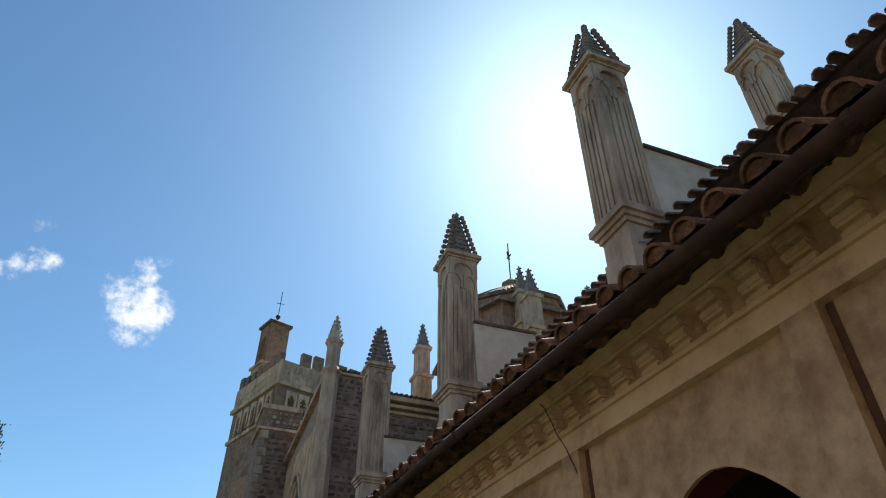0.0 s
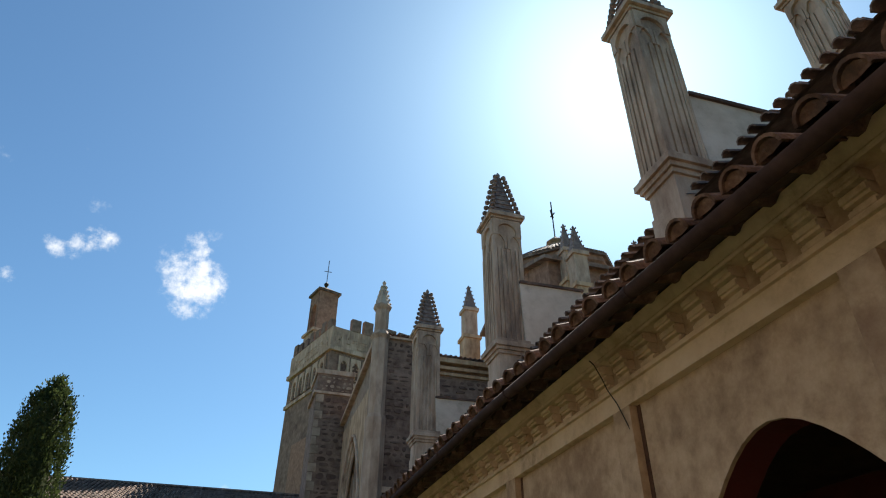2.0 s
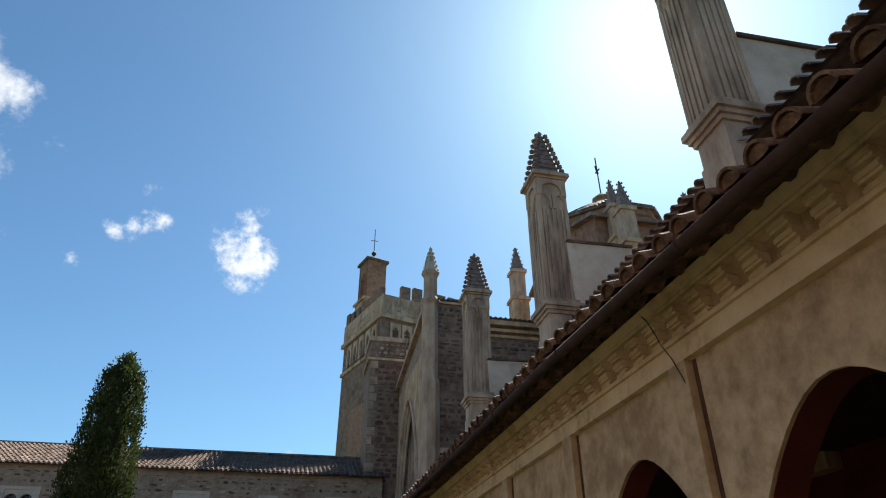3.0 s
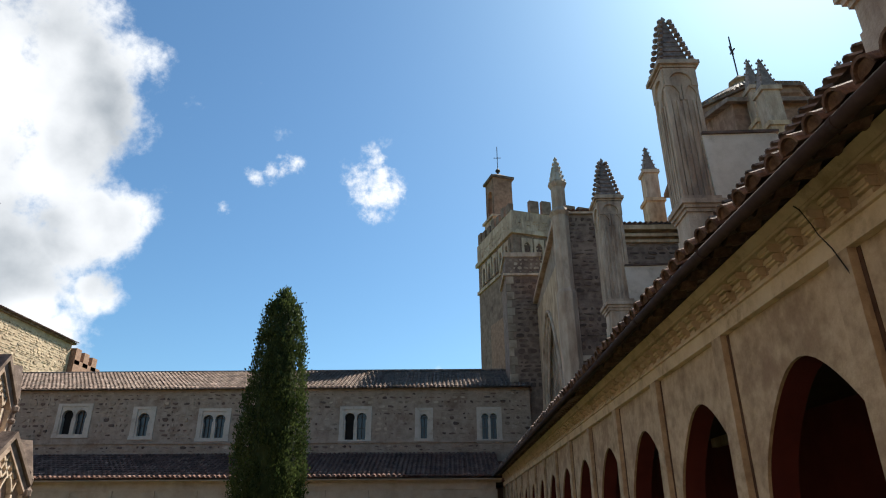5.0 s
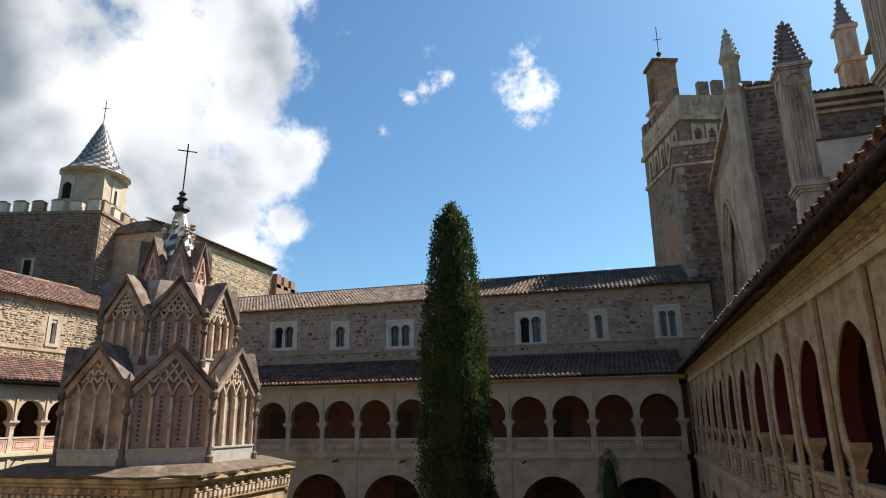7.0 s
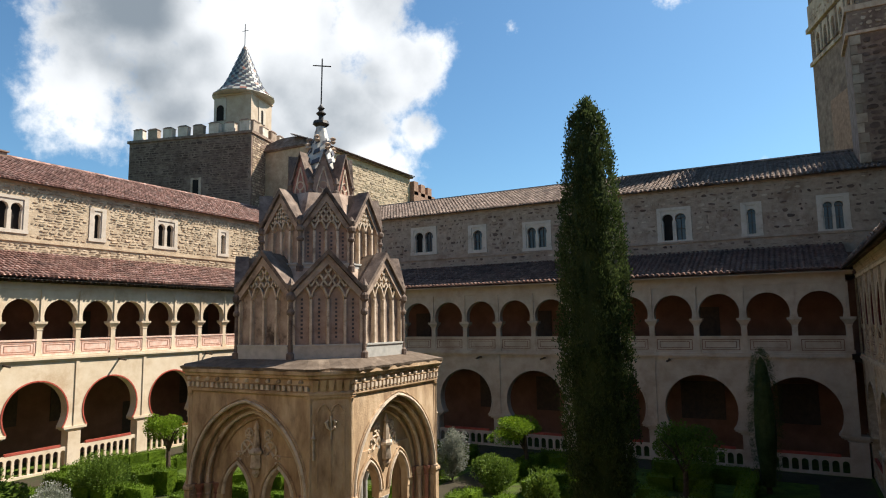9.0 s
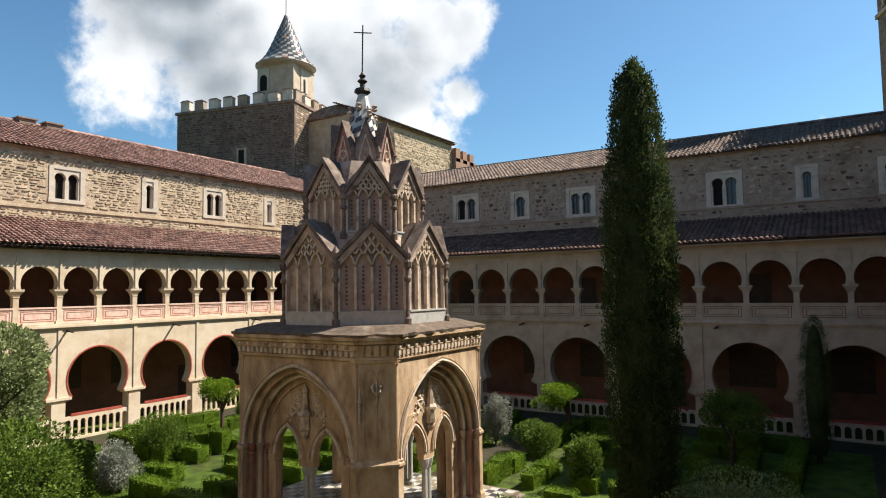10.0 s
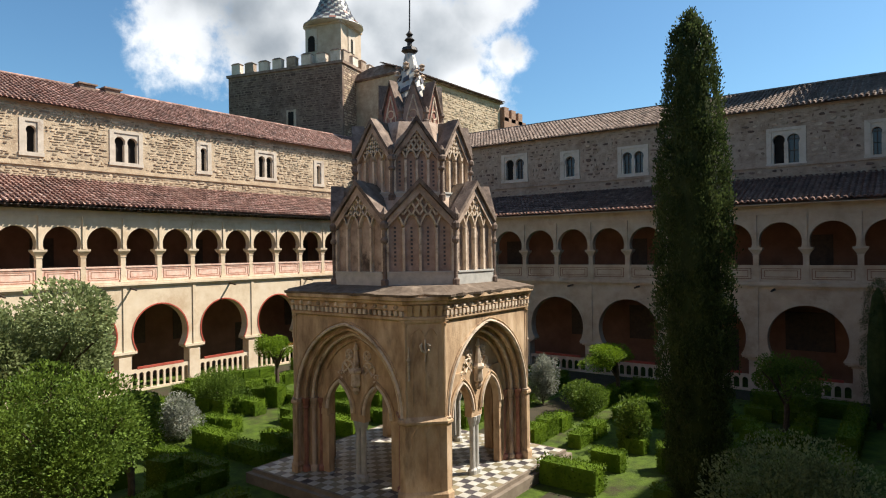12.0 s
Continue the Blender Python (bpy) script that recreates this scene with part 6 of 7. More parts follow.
part("plaster_band", fixed(bm), GREY, bt)
rng = random.Random(8)
for i in range(7):
    b = 0.5 + i * 0.95
    bm = bmesh.new()
    turned_box(bm, BO, bx_, by_, -0.1, 0.25, b - 0.3, b + 0.3, 27.7, 28.45 + rng.uniform(-0.15, 0.1))
    part("merlon", fixed(bm), MORTAR_DARK, bt)
for i in range(6):
    a = 1.75 + i * 0.98
    bm = bmesh.new()
    turned_box(bm, BO, bx_, by_, a - 0.36, a + 0.36, -0.1, 0.25, 27.7, 28.75 + rng.uniform(-0.15, 0.1))
    part("merlon", fixed(bm), MORTAR_DARK, bt)
blk = []
to = lambda u, d, z: (BO[0] + bx_[0] * u - by_[0] * d, BO[1] + bx_[1] * u - by_[1] * d, z)
blk += stones(to, 0.05, 5.5, 12, 23.4, [], 0.0, 90, 0.2, 0.36, 0.25, 0.8)
to2 = lambda u, d, z: (BO[0] + by_[0] * u - bx_[0] * d, BO[1] + by_[1] * u - bx_[1] * d, z)
blk += stones(to2, 0.0, 1.15, 14, 23.4, [], 0.0, 91, 0.25, 0.4, 0.35, 0.6)
stone_mesh("rubble", blk, STONE_DARK, bt)
# plaster arabesques on the top storey
bm = bmesh.new()
for u0, u1, z0, z1, tt in ((0.3, 6.5, 23.95, 25.8, to2), (0.2, 6.8, 23.95, 25.8, to), (0.3, 6.5, 26.3, 27.2, to2), (0.2, 6.8, 26.3, 27.2, to)):
    for p in stones(tt, u0, u1, z0, z1, [], 0.08, 93, 0.16, 0.26, 0.14, 0.3, fill=0.6):
        stone_block(bm, p)
part("plaster_relief", fixed(bm), GREY, bt, kind="stuff")
# belfry
bel = thing("belfry", "small brick belfry turret with open arch", "belfry", (2.3, 11.4, 27))
BC = (1.85, 11.6)
bm = bmesh.new()
turned_box(bm, BC, bx_, by_, -0.95, 0.95, -0.9, 0.9, 26.2, 29.3)
turned_box(bm, BC, bx_, by_, -1.1, 1.1, -1.05, 1.05, 29.3, 29.5)
part("base", fixed(bm), GREY, bel)
for sd in (-1, 1):
    bm = bmesh.new()
    tb = lambda u, d, z: (BC[0] + by_[0] * u + bx_[0] * sd * (0.8 + d), BC[1] + by_[1] * u + bx_[1] * sd * (0.8 + d), z)
    arch_panel(bm, tb, -0.75, 1.5, 29.5, 32.9, arch_curve(1.5, 29.5, 31.5, 0.45, 0.44, n=12), 0.0, -0.35)
    part("arch_wall", bm, BRICK, bel)
for sd in (-1, 1):
    bm = bmesh.new()
    turned_box(bm, BC, bx_, by_, -0.8, 0.8, sd * 0.72 - 0.13, sd * 0.72 + 0.13, 29.5, 32.9)
    part("side_wall", fixed(bm), BRICK, bel)
bm = bmesh.new()
turned_box(bm, BC, bx_, by_, -0.98, 0.98, -0.98, 0.98, 32.9, 33.1)
rings(bm, BC, [(1.3, 33.1), (0.1, 33.75)], 4, math.pi / 4 + ang_)
part("cap_roof", fixed(bm), TILE, bel)
bm = bmesh.new()
rings(bm, BC, [(0.05, 33.8), (0.2, 34.0), (0.2, 34.1), (0.03, 34.3)], 8)
tube(bm, [(*BC, 34.2), (*BC, 36.4)], 0.03, 6)
tube(bm, [(BC[0] - 0.3, BC[1], 35.3), (BC[0] + 0.3, BC[1], 35.3)], 0.03, 6)
part("weather_vane", bm, IRON, bel, "thin iron vane")

# small blind niches in two rows under the battlements
for tt_, us in ((to, (1.0, 1.9, 2.8, 3.7, 4.6)), (to2, (0.9, 2.0, 3.1, 4.2, 5.3))):
    for u in us:
        bm = bmesh.new()
        arch_panel(bm, tt_, u - 0.4, 0.8, 24.0, 25.6, arch_curve(0.8, 24.0, 24.95, 0.25, 0.23, 0.1, n=10), 0.16, 0.02)
        ni = part("blind_niche", bm, GREY, bt)
        bm = bmesh.new()
        block(bm, tt_, u - 0.3, u + 0.3, 0.0, 0.05, 24.0, 25.3)
        part("niche_back", fixed(bm), STONE_DARK, ni)

# the tower stands well behind the north range
for ob in (bt, bel):
    ob.matrix_basis = Matrix.Translation(EYE) @ Matrix.Scale(1.25, 4) @ Matrix.Translation(-Vector(EYE)) @ Matrix.Translation(ob.location)

# a dark stone buttress stands before the tower
tb_ = thing("tower_buttress", "tall dark slate rubble buttress with paler quoins", "buttress", (2.4, 4.5, GZ))
bm = bmesh.new()
hexa(bm, [(1.45, 4.0, GZ), (3.6, 4.0, GZ), (3.6, 7.0, GZ), (1.45, 7.0, GZ), (1.35, 4.0, 23.2), (3.6, 4.0, 23.2), (3.6, 7.0, 23.2), (1.35, 7.0, 23.2)])
part("buttress_body", fixed(bm), MORTAR_DARK, tb_)
bm = bmesh.new()
bx(bm, 1.2, 3.7, 3.88, 7.0, 21.9, 22.05)
bx(bm, 1.25, 3.7, 3.92, 7.0, 23.2, 23.5)
part("string_course", fixed(bm), GREY, tb_)
stone_mesh("rubble", stones(lambda u, d, z: (1.45 + u, 4.0 - d, z), 0.35, 2.1, 14.5, 21.8, [], 0.0, 96, 0.2, 0.42, 0.25, 0.7, 0.03, 0.97), STONE_DARK, tb_)
stone_mesh("rubble", stones(lambda u, d, z: (1.45 + u, 4.0 - d, z), 0.0, 2.1, 22.1, 23.1, [], 0.0, 97, 0.16, 0.3, 0.2, 0.4), STONE, tb_)
for i in range(14):
    z = 14.6 + 0.52 * i
    bm = bmesh.new()
    bx(bm, 1.38, 1.85 if i % 2 else 1.68, 3.955, 4.3, z, z + 0.48)
    part("quoin", fixed(bm), STONE, tb_)

# ---------------------------------------------------------------- keep and gabled block at the north-west
ka = math.radians(15)
kx, ky = (math.cos(ka), math.sin(ka)), (-math.sin(ka), math.cos(ka))
KO = (-43.7, 6.6)
kp = thing("battlemented_keep", "square rubble stone keep with weathered battlements", "tower", (-49, 10, GZ))
bm = bmesh.new()
turned_box(bm, KO, kx, ky, -12.8, 0, 0, 9.5, GZ, 24.6)
turned_box(bm, KO, kx, ky, -12.95, 0.15, -0.15, 9.6, 24.55, 24.8)
part("keep_wall", fixed(bm), MORTAR_DARK, kp)
kf = lambda u, d, z: (KO[0] - kx[0] * u - ky[0] * d, KO[1] - kx[1] * u - ky[1] * d, z)
kr = lambda u, d, z: (KO[0] + ky[0] * u + kx[0] * d, KO[1] + ky[1] * u + kx[1] * d, z)
hole = [(4.9, 6.2, 18.9, 20.9)]
# one rubble in two tones: darkened on the shaded front, brightened on the sunlit east
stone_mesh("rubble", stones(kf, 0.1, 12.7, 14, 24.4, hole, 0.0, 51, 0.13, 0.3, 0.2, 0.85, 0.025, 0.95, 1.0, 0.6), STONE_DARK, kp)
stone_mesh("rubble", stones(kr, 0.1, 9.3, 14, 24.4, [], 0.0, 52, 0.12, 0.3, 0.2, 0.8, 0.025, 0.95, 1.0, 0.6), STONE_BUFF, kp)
rng = random.Random(6)
for tt, n_m, a_m in ((kf, 8, 0.65), (kr, 6, 0.75)):
    for i in range(n_m):
        a, h_m = a_m + 1.6 * i + rng.uniform(-0.06, 0.06), 25.75 + rng.uniform(-0.1, 0.06)
        bm = bmesh.new()
        block(bm, tt, a - 0.5, a + 0.5, -0.45, 0.05, 24.8, h_m)
        me_ = part("merlon", fixed(bm), WHITEWASH if rng.random() < 0.75 else MORTAR, kp)
        bm = bmesh.new()
        hexa(bm, [tt(a - 0.57, -0.52, h_m), tt(a + 0.57, -0.52, h_m), tt(a + 0.57, 0.1, h_m), tt(a - 0.57, 0.1, h_m), tt(a - 0.3, -0.4, h_m + 0.16), tt(a + 0.3, -0.4, h_m + 0.16), tt(a + 0.3, 0.0, h_m + 0.16), tt(a - 0.3, 0.0, h_m + 0.16)])
        part("coping", fixed(bm), MORTAR_DARK, me_)
bm = bmesh.new()
block(bm, kf, 5.0, 6.1, -0.1, 0.06, 19.0, 20.8)
wk = part("keep_window", fixed(bm), GREY, kp)
# no glass here: a black sheet painted as inner shade
bm = bmesh.new()
block(bm, kf, 5.25, 5.85, -0.1, 0.075, 19.2, 20.6)
part("pane", fixed(bm), DARK, wk)
# turret with a chequered cone
tu = thing("tiled_turret", "square plaster turret with black and white tiled cone", "turret", (-47.0, 10.0, 24.8))
TUC = (-47.4, 9.1)
bm = bmesh.new()
turned_box(bm, TUC, kx, ky, -1.95, 1.95, -1.9, 1.9, 24.0, 29.0)
turned_box(bm, TUC, kx, ky, -2.05, 2.05, -2.0, 2.0, 28.85, 29.15)
part("drum", fixed(bm), PLASTER, tu)
tuf = lambda u, d, z: (TUC[0] + kx[0] * u - ky[0] * (1.9 + d), TUC[1] + kx[1] * u - ky[1] * (1.9 + d), z)
tur = lambda u, d, z: (TUC[0] + ky[0] * u + kx[0] * (1.95 + d), TUC[1] + ky[1] * u + kx[1] * (1.95 + d), z)
for tt, u, hw in ((tuf, -1.25, 0.4), (tur, 0.0, 0.22)):
    bm = bmesh.new()
    arch_panel(bm, tt, u - 0.62, 1.24, 26.5, 28.6, arch_curve(1.24, 26.5, 27.6, hw, hw * 0.98, n=12), 0.07, 0.0)
    fr_ = part("turret_window", bm, WHITE, tu, "small arched opening with pale surround")
    # the opening's inner shade is a painted black sheet
    bm = bmesh.new()
    block(bm, tt, u - hw, u + hw, 0.0, 0.02, 26.5, 28.0)
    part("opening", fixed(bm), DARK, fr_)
# concave round roof of glazed tiles, laid in courses
rprof = lambda z: 0.06 + 2.8 * (0.78 * (1 - (z - 29.2) / 5.4) + 0.22 * (1 - (z - 29.2) / 5.4) ** 9)
bm = bmesh.new()
rings(bm, TUC, [(2.6, 29.0), (2.9, 29.12)] + [(rprof(29.2 + 5.4 * i / 14), 29.2 + 5.4 * i / 14) for i in range(15)], 28)
cone = part("cone_roof", fixed(bm), WHITE_TILE, tu, "white glazed tile cone with dark diamonds")
RED_TILE_ = bmesh.new()
bm = bmesh.new()
rows_, n_ = 17, 28
for j in range(rows_):
    z0, z1 = 29.22 + 5.2 * j / rows_, 29.22 + 5.2 * (j + 1) / rows_
    for i in range(n_):
        if (i + j) % 2:
            continue
        P_ = []
        for zz, lift in ((z0, 0.06), (z1, 0.03)):
            for ii in (i, i + 1):
                a = 2 * math.pi * ii / n_
                r = rprof(zz) + lift
                P_.append((TUC[0] + r * math.cos(a), TUC[1] + r * math.sin(a), zz))
        tgt = RED_TILE_ if (i - j) % 8 == 0 and i % 3 == 0 else bm
        tgt.faces.new([tgt.verts.new(P_[k]) for k in (0, 1, 3, 2)])
part("dark_tiles", bm, BLACK_TILE, cone, "dark glazed tiles", kind="stuff")
part("red_tiles", RED_TILE_, REDSHAFT, cone, "dull red glazed tiles", kind="stuff")
bm = bmesh.new()
tube(bm, [(*TUC, 34.4), (*TUC, 36.8)], 0.04, 6)
tube(bm, [(TUC[0] - 0.35, TUC[1], 36.1), (TUC[0] + 0.35, TUC[1] + 0.1, 36.1)], 0.03, 6)
part("vane", bm, IRON, tu)
# sunlit block behind the north roof, its long side to the east
gb = thing("gabled_block", "sunlit rubble stone block with tiled eaves", "building", (-42, 17, GZ))
gto = lambda u, d, z: (-38.5 + d, 9.0 + u, z)
bm = bmesh.new()
bx(bm, -46, -38.5, 9.0, 25.2, GZ, 23.3)
part("block_wall", fixed(bm), MORTAR_BUFF, gb)
stone_mesh("rubble", stones(gto, 0.2, 16.0, 15, 22.9, [], 0.0, 61, 0.13, 0.34, 0.2, 0.8, 0.03, 0.85, 1.0, 0.8), STONE_BUFF, gb)
bm = bmesh.new()
bx(bm, -46.3, -38.2, 8.8, 25.4, 23.3, 23.42)
hexa(bm, [(-46.4, 8.7, 23.42), (-38.05, 8.7, 23.42), (-38.05, 25.5, 23.42), (-46.4, 25.5, 23.42), (-43, 9.5, 24.6), (-41.4, 9.5, 24.6), (-41.4, 24.5, 24.6), (-43, 24.5, 24.6)])
part("block_roof", fixed(bm), TILE, gb)
bm = bmesh.new()
tiles(bm, gto, -0.3, 16.4, (0.5, 23.45), (-2.6, 24.6), 0.28, seed=63)
part("eaves_tiles", bm, TILE, gb, kind="stuff")
pr = thing("brick_parapet", "small brick stepped parapet in shadow", "wall", (-37.5, 27, GZ))
bm = bmesh.new()
for i in range(3):
    bx(bm, -38.6, -38.0, 25.3 + 1.5 * i, 26.2 + 1.5 * i, 21.5, 23.0 - 0.1 * i)
bx(bm, -38.6, -38.0, 25.25, 30.0, GZ, 21.9)
part("parapet_wall", fixed(bm), BRICK, pr)


# ---------------------------------------------------------------- plants
def spot(az, depth_r):
    a = radians(az)
    return (EYE[0] + depth_r * math.sin(a), EYE[1] + depth_r * math.cos(a))


def leaves(bm, pts, size, rng, up=0.3):
    """Small folded leaf blades at points, each turned its own way."""
    for p, nrm in pts:
        d = (Vector(nrm) + Vector((rng.uniform(-1, 1), rng.uniform(-1, 1), rng.uniform(-0.6, 1) + up)) * 0.9).normalized()
        s = d.orthogonal().normalized()
        s.rotate(Matrix.Rotation(rng.uniform(0, 6.28), 3, d))
        k = size * rng.uniform(0.6, 1.4)
        p = Vector(p)
        a, b, c, e = p, p + d * k * 0.55 + s * k * 0.3, p + d * k, p + d * k * 0.55 - s * k * 0.3
        v = [bm.verts.new(q) for q in (a, b, c, e)]
        bm.faces.new((v[0], v[1], v[2]))
        bm.faces.new((v[0], v[2], v[3]))


def shell(c, r, n, rng, lumps=7, depth=0.25):
    """Points in the outer part of a lumpy crown."""
    lump = [(Vector((rng.gauss(0, 1), rng.gauss(0, 1), rng.gauss(0, 0.8))).normalized(), rng.uniform(0.7, 1.15)) for _ in range(lumps)]
    out = []
    for _ in range(n):
        d = Vector((rng.gauss(0, 1), rng.gauss(0, 1), rng.gauss(0, 1))).normalized()
        k = 0.72 + 0.32 * max(0, max(d.dot(l) * w for l, w in lump)) ** 3
        k *= 1 - depth * rng.random() ** 2
        out.append(((c[0] + d.x * r[0] * k, c[1] + d.y * r[1] * k, c[2] + d.z * r[2] * k), d))
    return out


def tree(name, label, x, y, trunk_h, crown_c, crown_r, n, leaf, material, seed, clumps=8):
    rng = random.Random(seed)
    t = thing(name, label, "tree", (x, y, GZ))
    bm = bmesh.new()
    cz = crown_c
    tube(bm, [(x, y, GZ - 0.1), (x + 0.05, y, GZ + trunk_h * 0.5), (x - 0.03, y + 0.04, cz)], (0.13, 0.10, 0.06), 8)
    for _ in range(6):
        a = rng.uniform(0, 6.28)
        tube(bm, [(x, y, GZ + trunk_h * rng.uniform(0.6, 0.95)), (x + crown_r[0] * 0.4 * math.cos(a), y + crown_r[0] * 0.4 * math.sin(a), cz - 0.1), (x + crown_r[0] * 0.7 * math.cos(a), y + crown_r[0] * 0.7 * math.sin(a), cz + crown_r[2] * 0.3)], (0.05, 0.035, 0.015), 6)
    part("trunk", bm, BARK, t)
    bm = bmesh.new()
    for _ in range(clumps):
        a, e = rng.uniform(0, 6.28), rng.uniform(-0.5, 0.9)
        k = rng.uniform(0.3, 0.62)
        c = (x + crown_r[0] * k * math.cos(a), y + crown_r[1] * k * math.sin(a), cz + crown_r[2] * e * 0.62)
        s = rng.uniform(0.42, 0.62)
        leaves(bm, shell(c, tuple(q * s for q in crown_r), n // clumps, rng, depth=0.6), leaf, rng)
    part("crown", bm, material, t)
    return t


def shrub(name, label, x, y, r, n, leaf, material, seed, z=None):
    rng = random.Random(seed)
    t = thing(name, label, "shrub", (x, y, GZ))
    bm = bmesh.new()
    for i in range(4):
        a = i * 1.6
        tube(bm, [(x, y, GZ - 0.05), (x + r[0] * 0.4 * math.cos(a), y + r[1] * 0.4 * math.sin(a), GZ + r[2] * 0.9)], (0.03, 0.012), 5)
    part("stems", bm, BARK, t)
    bm = bmesh.new()
    cz = (z if z is not None else GZ + r[2] * 0.75)
    for _ in range(6):
        a, k = rng.uniform(0, 6.28), rng.uniform(0.1, 0.5)
        c = (x + r[0] * k * math.cos(a), y + r[1] * k * math.sin(a), cz + r[2] * rng.uniform(-0.25, 0.3))
        leaves(bm, shell(c, tuple(q * rng.uniform(0.6, 0.72) for q in r), n // 6, rng, depth=0.5), leaf, rng)
    part("foliage", bm, material, t)
    return t


def cypress(x, y, top, r, n, seed, label):
    rng = random.Random(seed)
    t = thing("cypress_tree", label, "tree", (x, y, GZ))
    bm = bmesh.new()
    tube(bm, [(x, y, GZ - 0.1), (x, y, GZ + (top - GZ) * 0.85)], (0.2 * r, 0.04), 8)
    part("trunk", bm, BARK, t)
    h = top - GZ
    prof = lambda f: r * min(1.0, 0.62 + 1.1 * f) * (1 - max(0, (f - 0.42) / 0.58) ** 2.0 * 0.62) * (1 if f < 0.96 else max(0.25, (1 - f) / 0.04))
    bm = bmesh.new()
    # an inner dark core with gaps, then tufts that point upwards
    rings(bm, (x, y), [(prof(i / 14) * 0.72, GZ + 0.3 + (h - 0.6) * i / 14) for i in range(15)], 12)
    part("inner_foliage", bm, CYPRESS, t)
    bm = bmesh.new()
    for _ in range(n // 26):
        f = rng.random() ** 0.9
        a = rng.uniform(0, 6.28)
        rr = prof(f) * rng.uniform(0.74, 1.04)
        c = Vector((x + rr * math.cos(a), y + rr * math.sin(a), GZ + 0.25 + (h - 0.35) * f))
        out = Vector((math.cos(a), math.sin(a), 0))
        L = rng.uniform(0.25, 0.6) * min(1, r)
        for _k in range(26):
            q = rng.random()
            p = c + Vector((0, 0, L * (q - 0.4))) + out * (0.09 * (1 - q) + rng.uniform(-0.05, 0.05)) + Vector((rng.gauss(0, 0.055), rng.gauss(0, 0.055), rng.gauss(0, 0.04)))
            leaves(bm, [(p, out * 0.45 + Vector((0, 0, 0.9)))], 0.075 * min(1, r), rng, 0.6)
    part("foliage", bm, CYPRESS, t)
    return t


cx, cy = spot(-15.25, 18.0)
cypress(cx, cy, 13.55, 0.93, 62000, 21, "tall dark green columnar cypress tree")
cx, cy = spot(-2.4, 29.5)
cypress(cx, cy, 6.1, 0.55, 11000, 22, "small dark columnar cypress in shade")
tree("citrus_tree", "broad grey-green orange tree with dense crown", *spot(-69.5, 19.0), 3.0, 4.9, (2.3, 2.3, 1.9), 40000, 0.10, ORANGE_LEAF, 31, 10)
tree("garden_tree", "leafy green garden tree with open crown", *spot(-67.6, 15.8), 1.9, 3.45, (1.85, 1.85, 1.75), 26000, 0.075, BUSH, 32, 14)
tree("garden_tree", "small leafy green tree beside the hedges", *spot(-63.2, 19.5), 1.2, 2.5, (0.95, 0.95, 1.2), 15000, 0.07, BUSH, 33, 8)
shrub("blossom_shrub", "pale blossoming shrub with drooping stems", *spot(-59.2, 26.0), (1.0, 1.0, 1.15), 9000, 0.07, PALE, 34)
shrub("round_shrub", "dark green rounded evergreen shrub", *spot(-55.9, 30.5), (1.6, 1.3, 1.15), 13000, 0.075, BUSH, 35)
tree("clipped_tree", "small bright green round-headed tree", *spot(-51.6, 32.0), 1.7, 2.55, (0.95, 0.95, 0.8), 8500, 0.07, LIME, 36, 6)
shrub("blossom_shrub", "pale flowering shrub beside the pavilion", *spot(-28.0, 29.5), (0.75, 0.75, 1.4), 8000, 0.07, PALE, 37)
tree("clipped_tree", "bright green umbrella-shaped small tree", *spot(-21.6, 30.5), 1.6, 2.35, (1.5, 1.5, 0.62), 12000, 0.07, LIME, 38, 8)
shrub("round_shrub", "dark green shrub in half shade", *spot(-24.5, 27.8), (1.2, 1.0, 0.95), 9000, 0.075, BUSH, 39)
shrub("topiary", "shaggy upright clipped green bush", *spot(-20.2, 23.2), (0.6, 0.6, 1.25), 4000, 0.09, BUSH, 40)
shrub("lavender_bush", "large grey-green feathery bush in shade", *spot(-7.5, 17.0), (2.2, 1.8, 1.55), 22000, 0.075, ORANGE_LEAF, 41)
tree("garden_tree", "dark leafy tree in the shade of the court", *spot(-8.6, 27.5), 1.6, 2.4, (1.5, 1.5, 1.1), 11000, 0.08, BUSH, 42, 8)
shrub("round_shrub", "green shrub at the foot of the trees", *spot(-72, 15.5), (1.3, 1.3, 1.0), 10000, 0.07, BOX, 43)


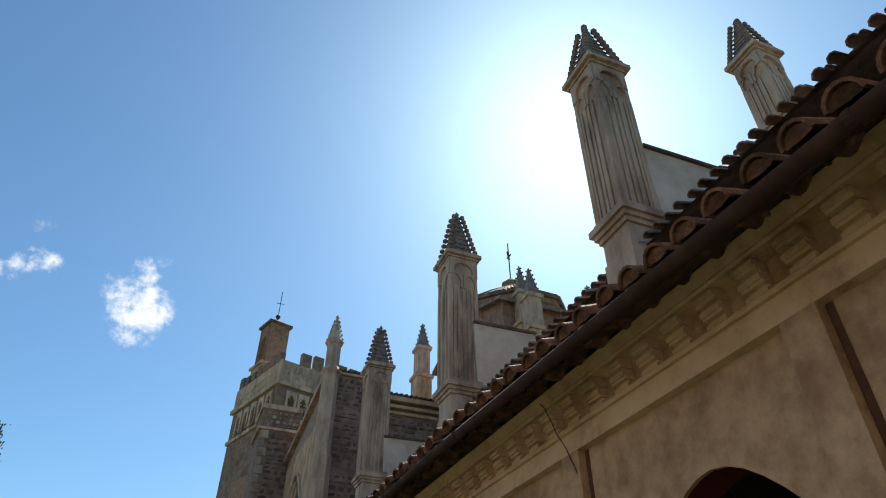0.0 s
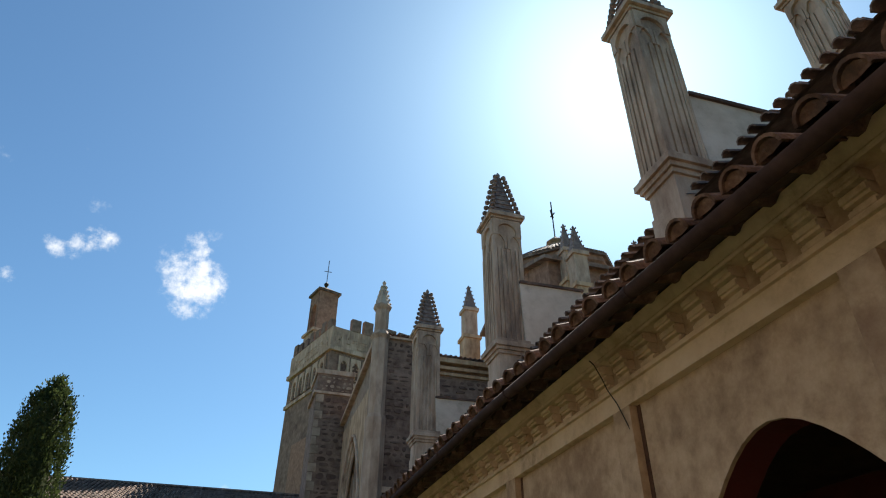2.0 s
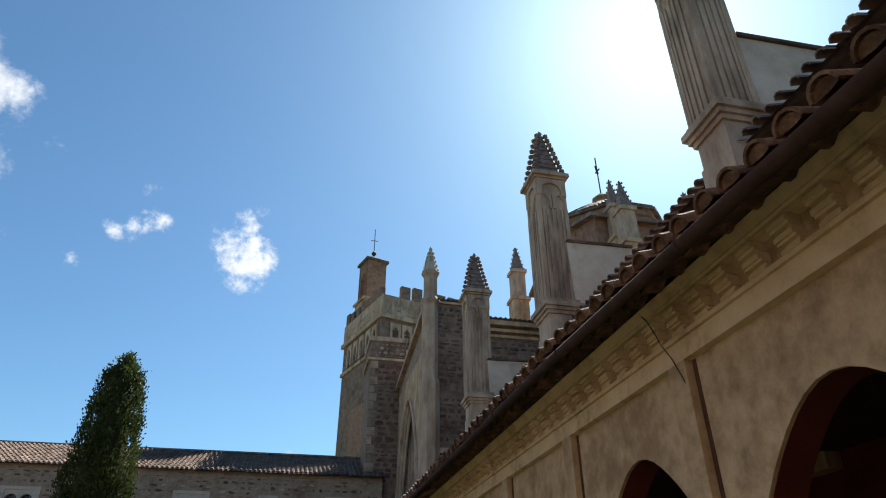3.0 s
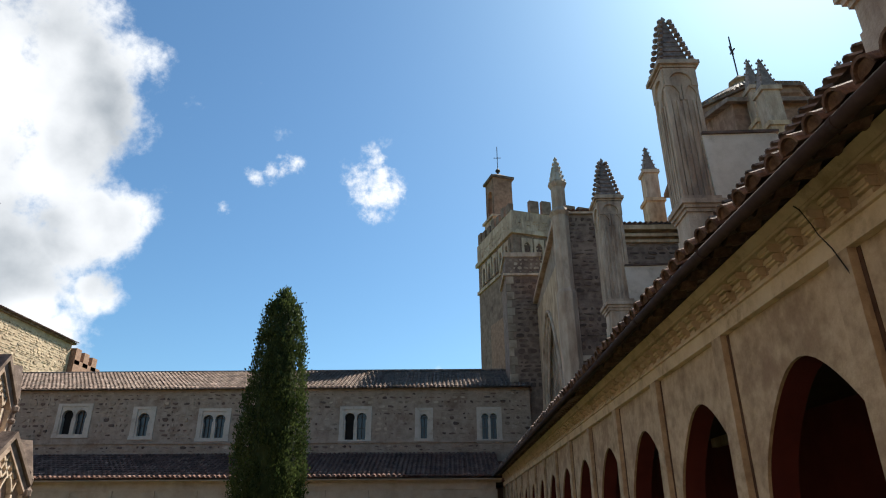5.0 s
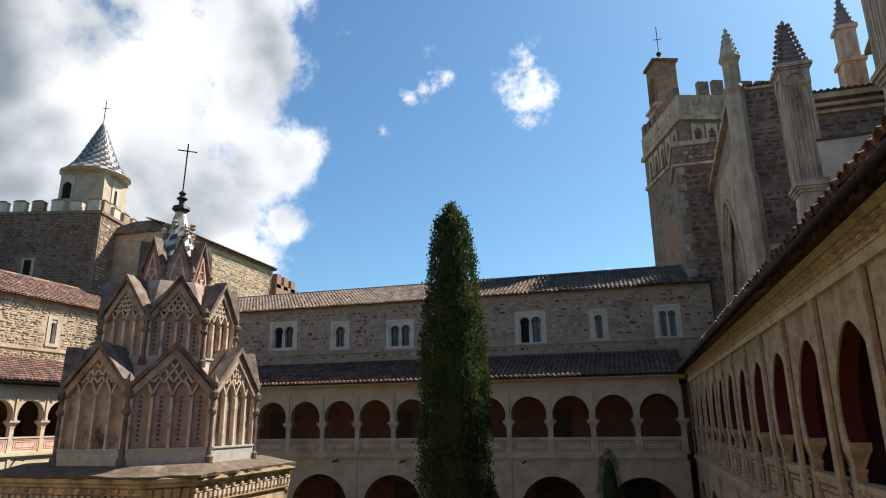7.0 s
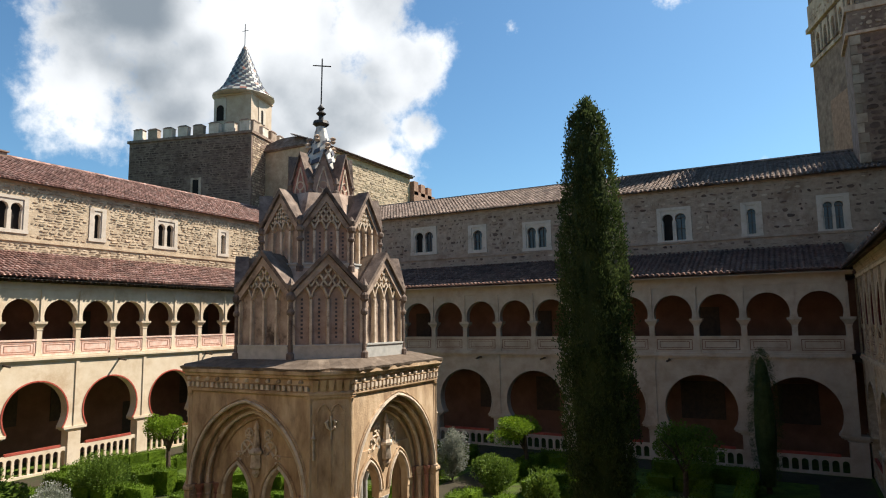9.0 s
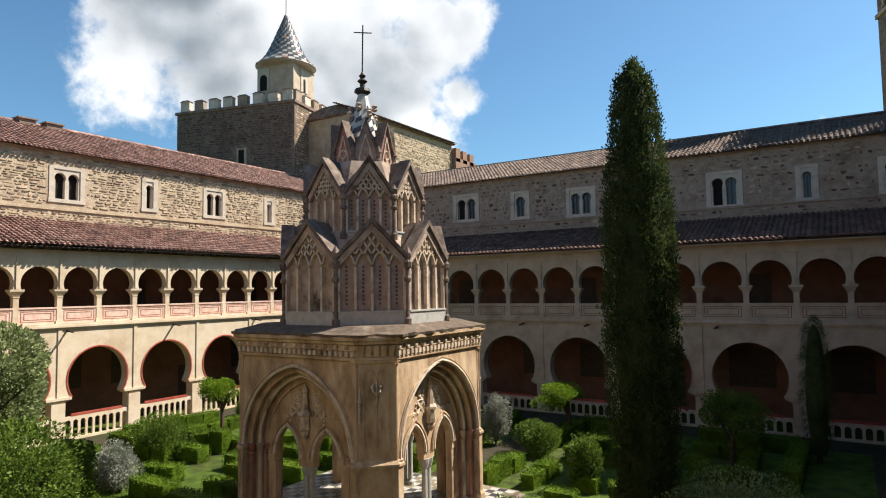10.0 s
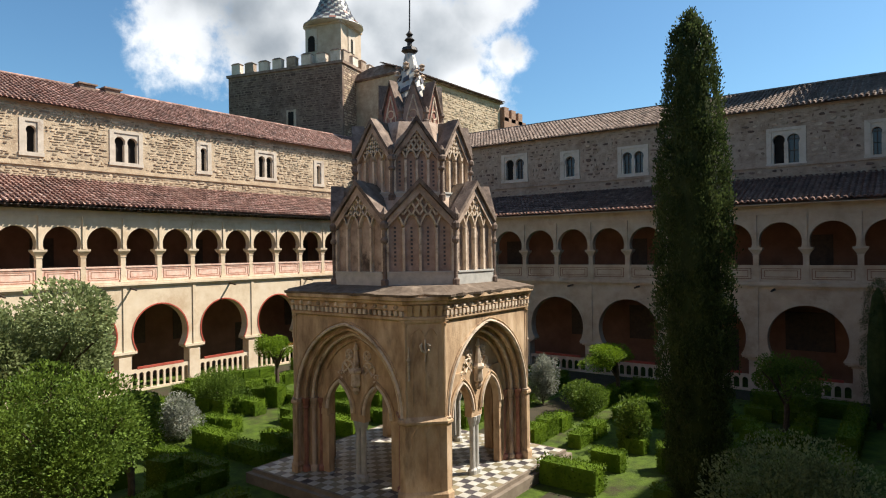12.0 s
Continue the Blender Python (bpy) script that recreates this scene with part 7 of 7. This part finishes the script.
def hedge(x, y, lx, ly, h, turn, seed):
    """A clipped box hedge: a rounded block covered in small leaves."""
    rng = random.Random(seed)
    t = thing("box_hedge", "low clipped bright green box hedge", "hedge", (x, y, GZ), group="clipped hedges")
    m = Matrix.Translation((x, y, GZ)) @ Matrix.Rotation(turn, 4, "Z")
    bm = bmesh.new()
    p = [m @ Vector(c) for c in ((-lx * .47, -ly * .47, -.05), (lx * .47, -ly * .47, -.05), (lx * .47, ly * .47, -.05), (-lx * .47, ly * .47, -.05), (-lx * .45, -ly * .45, h * .94), (lx * .45, -ly * .45, h * .94), (lx * .45, ly * .45, h * .94), (-lx * .45, ly * .45, h * .94))]
    hexa(bm, p)
    n = int((lx * ly + 1.2 * h * (lx + ly)) * 430)
    pts = []
    for _ in range(n):
        u, v, w = rng.uniform(-.5, .5), rng.uniform(-.5, .5), rng.random()
        f = rng.random() * (lx * ly + 2 * h * (lx + ly))
        if f < lx * ly:
            q, d = (u * lx, v * ly, h + rng.uniform(-.05, .03)), (0, 0, 1)
        elif f < lx * ly + 2 * h * lx:
            s = rng.choice((-1, 1))
            q, d = (u * lx, s * ly * .49, w * h), (0, s, 0.2)
        else:
            s = rng.choice((-1, 1))
            q, d = (s * lx * .49, v * ly, w * h), (s, 0, 0.2)
        pts.append((m @ Vector(q), m.to_3x3() @ Vector(d)))
    leaves(bm, pts, 0.062, rng)
    part("foliage", bm, BOX, t)


HEDGES = []
rng = random.Random(17)


def row(xa, ya, xb, yb, h, w=0.6, seg=1.3):
    """A row of clipped blocks from one end to the other."""
    L = math.hypot(xb - xa, yb - ya)
    n = max(1, round(L / seg))
    for i in range(n):
        f = (i + 0.5) / n
        HEDGES.append((xa + (xb - xa) * f, ya + (yb - ya) * f, L / n - rng.uniform(0.0, 0.16), w * rng.uniform(0.9, 1.12), h * rng.uniform(0.85, 1.15), math.atan2(yb - ya, xb - xa)))


for x0, x1, y0, y1 in ((-13.6, -4.2, -16.6, -3.4), (-32, -17.0, -16.6, -3.4), (-32, -17.0, -32, -20.6), (-13.6, -4.2, -32, -20.6)):
    mx, my = (x0 + x1) / 2, (y0 + y1) / 2
    row(x0, y0, mx - 0.7, y0, 0.7, seg=2.6)
    row(mx + 0.7, y0, x1, y0, 0.7, seg=2.6)
    row(x0, y1, mx - 0.7, y1, 0.65, seg=2.6)
    row(mx + 0.7, y1, x1, y1, 0.65, seg=2.6)
    for xx in (x0, x1):
        row(xx, y0 + 0.5, xx, my - 0.7, 0.68, seg=1.0 if xx == x0 else 2.6)
        row(xx, my + 0.7, xx, y1 - 0.5, 0.68, seg=2.6)
    for k in (0.36, 0.68):
        a, b = (x1 - x0) / 2 * k, (y1 - y0) / 2 * k
        for sx in (-1, 1):
            for sy in (-1, 1):
                row(mx + sx * a, my + sy * 0.8, mx + sx * a, my + sy * b, 0.55, 0.55, 1.1)
                row(mx + sx * 0.8, my + sy * b, mx + sx * a, my + sy * b, 0.55, 0.55, 1.1)
    for _ in range(8):
        HEDGES.append((rng.uniform(x0 + 0.8, x1 - 0.8), rng.uniform(y0 + 0.8, y1 - 0.8), rng.uniform(0.6, 0.85), rng.uniform(0.6, 0.85), rng.uniform(0.75, 1.1), rng.uniform(0, 1)))
for x_, y_ in ((-21.5, -17.6), (-24.5, -19.2), (-27.5, -17.5), (-30.2, -19.0), (-20.6, -19.3)):
    row(x_ - 0.9, y_, x_ + 0.9, y_ + 0.3, 0.6, 0.6, 1.2)
HEDGES = [h_ for h_ in HEDGES if max(abs(h_[0] - TC[0]), abs(h_[1] - TC[1])) > 4.5]
for i, h_ in enumerate(HEDGES):
    hedge(*h_, 100 + i)

# paths: four arms to the pavilion, a walk round the court
bm = bmesh.new()
Z1 = GZ + 0.012
for x0, x1, y0, y1 in ((WEST_X + 0.2, EAST_X - 0.2, -2.2, -0.2), (WEST_X + 0.2, EAST_X - 0.2, SOUTH_Y, -32.6), (WEST_X + 0.2, WEST_X + 2.2, -32.6, -2.2), (EAST_X - 2.2, EAST_X - 0.2, -32.6, -2.2),
                       (TC[0] - 0.9, TC[0] + 0.9, -14.0, -2.2), (TC[0] - 0.9, TC[0] + 0.9, -32.6, -22.7), (TC[0] + 4.3, EAST_X - 2.2, TC[1] - 0.9, TC[1] + 0.9)):
    bx(bm, x0, x1, y0, y1, GZ - 0.05, Z1)
tagged(part("garden_path", fixed(bm), EARTH, None), "worn earth and stone garden path", "path", kind="structure")

# ---------------------------------------------------------------- stones of the upper storeys, last
rng = random.Random(71)
rng.shuffle(north_stones)
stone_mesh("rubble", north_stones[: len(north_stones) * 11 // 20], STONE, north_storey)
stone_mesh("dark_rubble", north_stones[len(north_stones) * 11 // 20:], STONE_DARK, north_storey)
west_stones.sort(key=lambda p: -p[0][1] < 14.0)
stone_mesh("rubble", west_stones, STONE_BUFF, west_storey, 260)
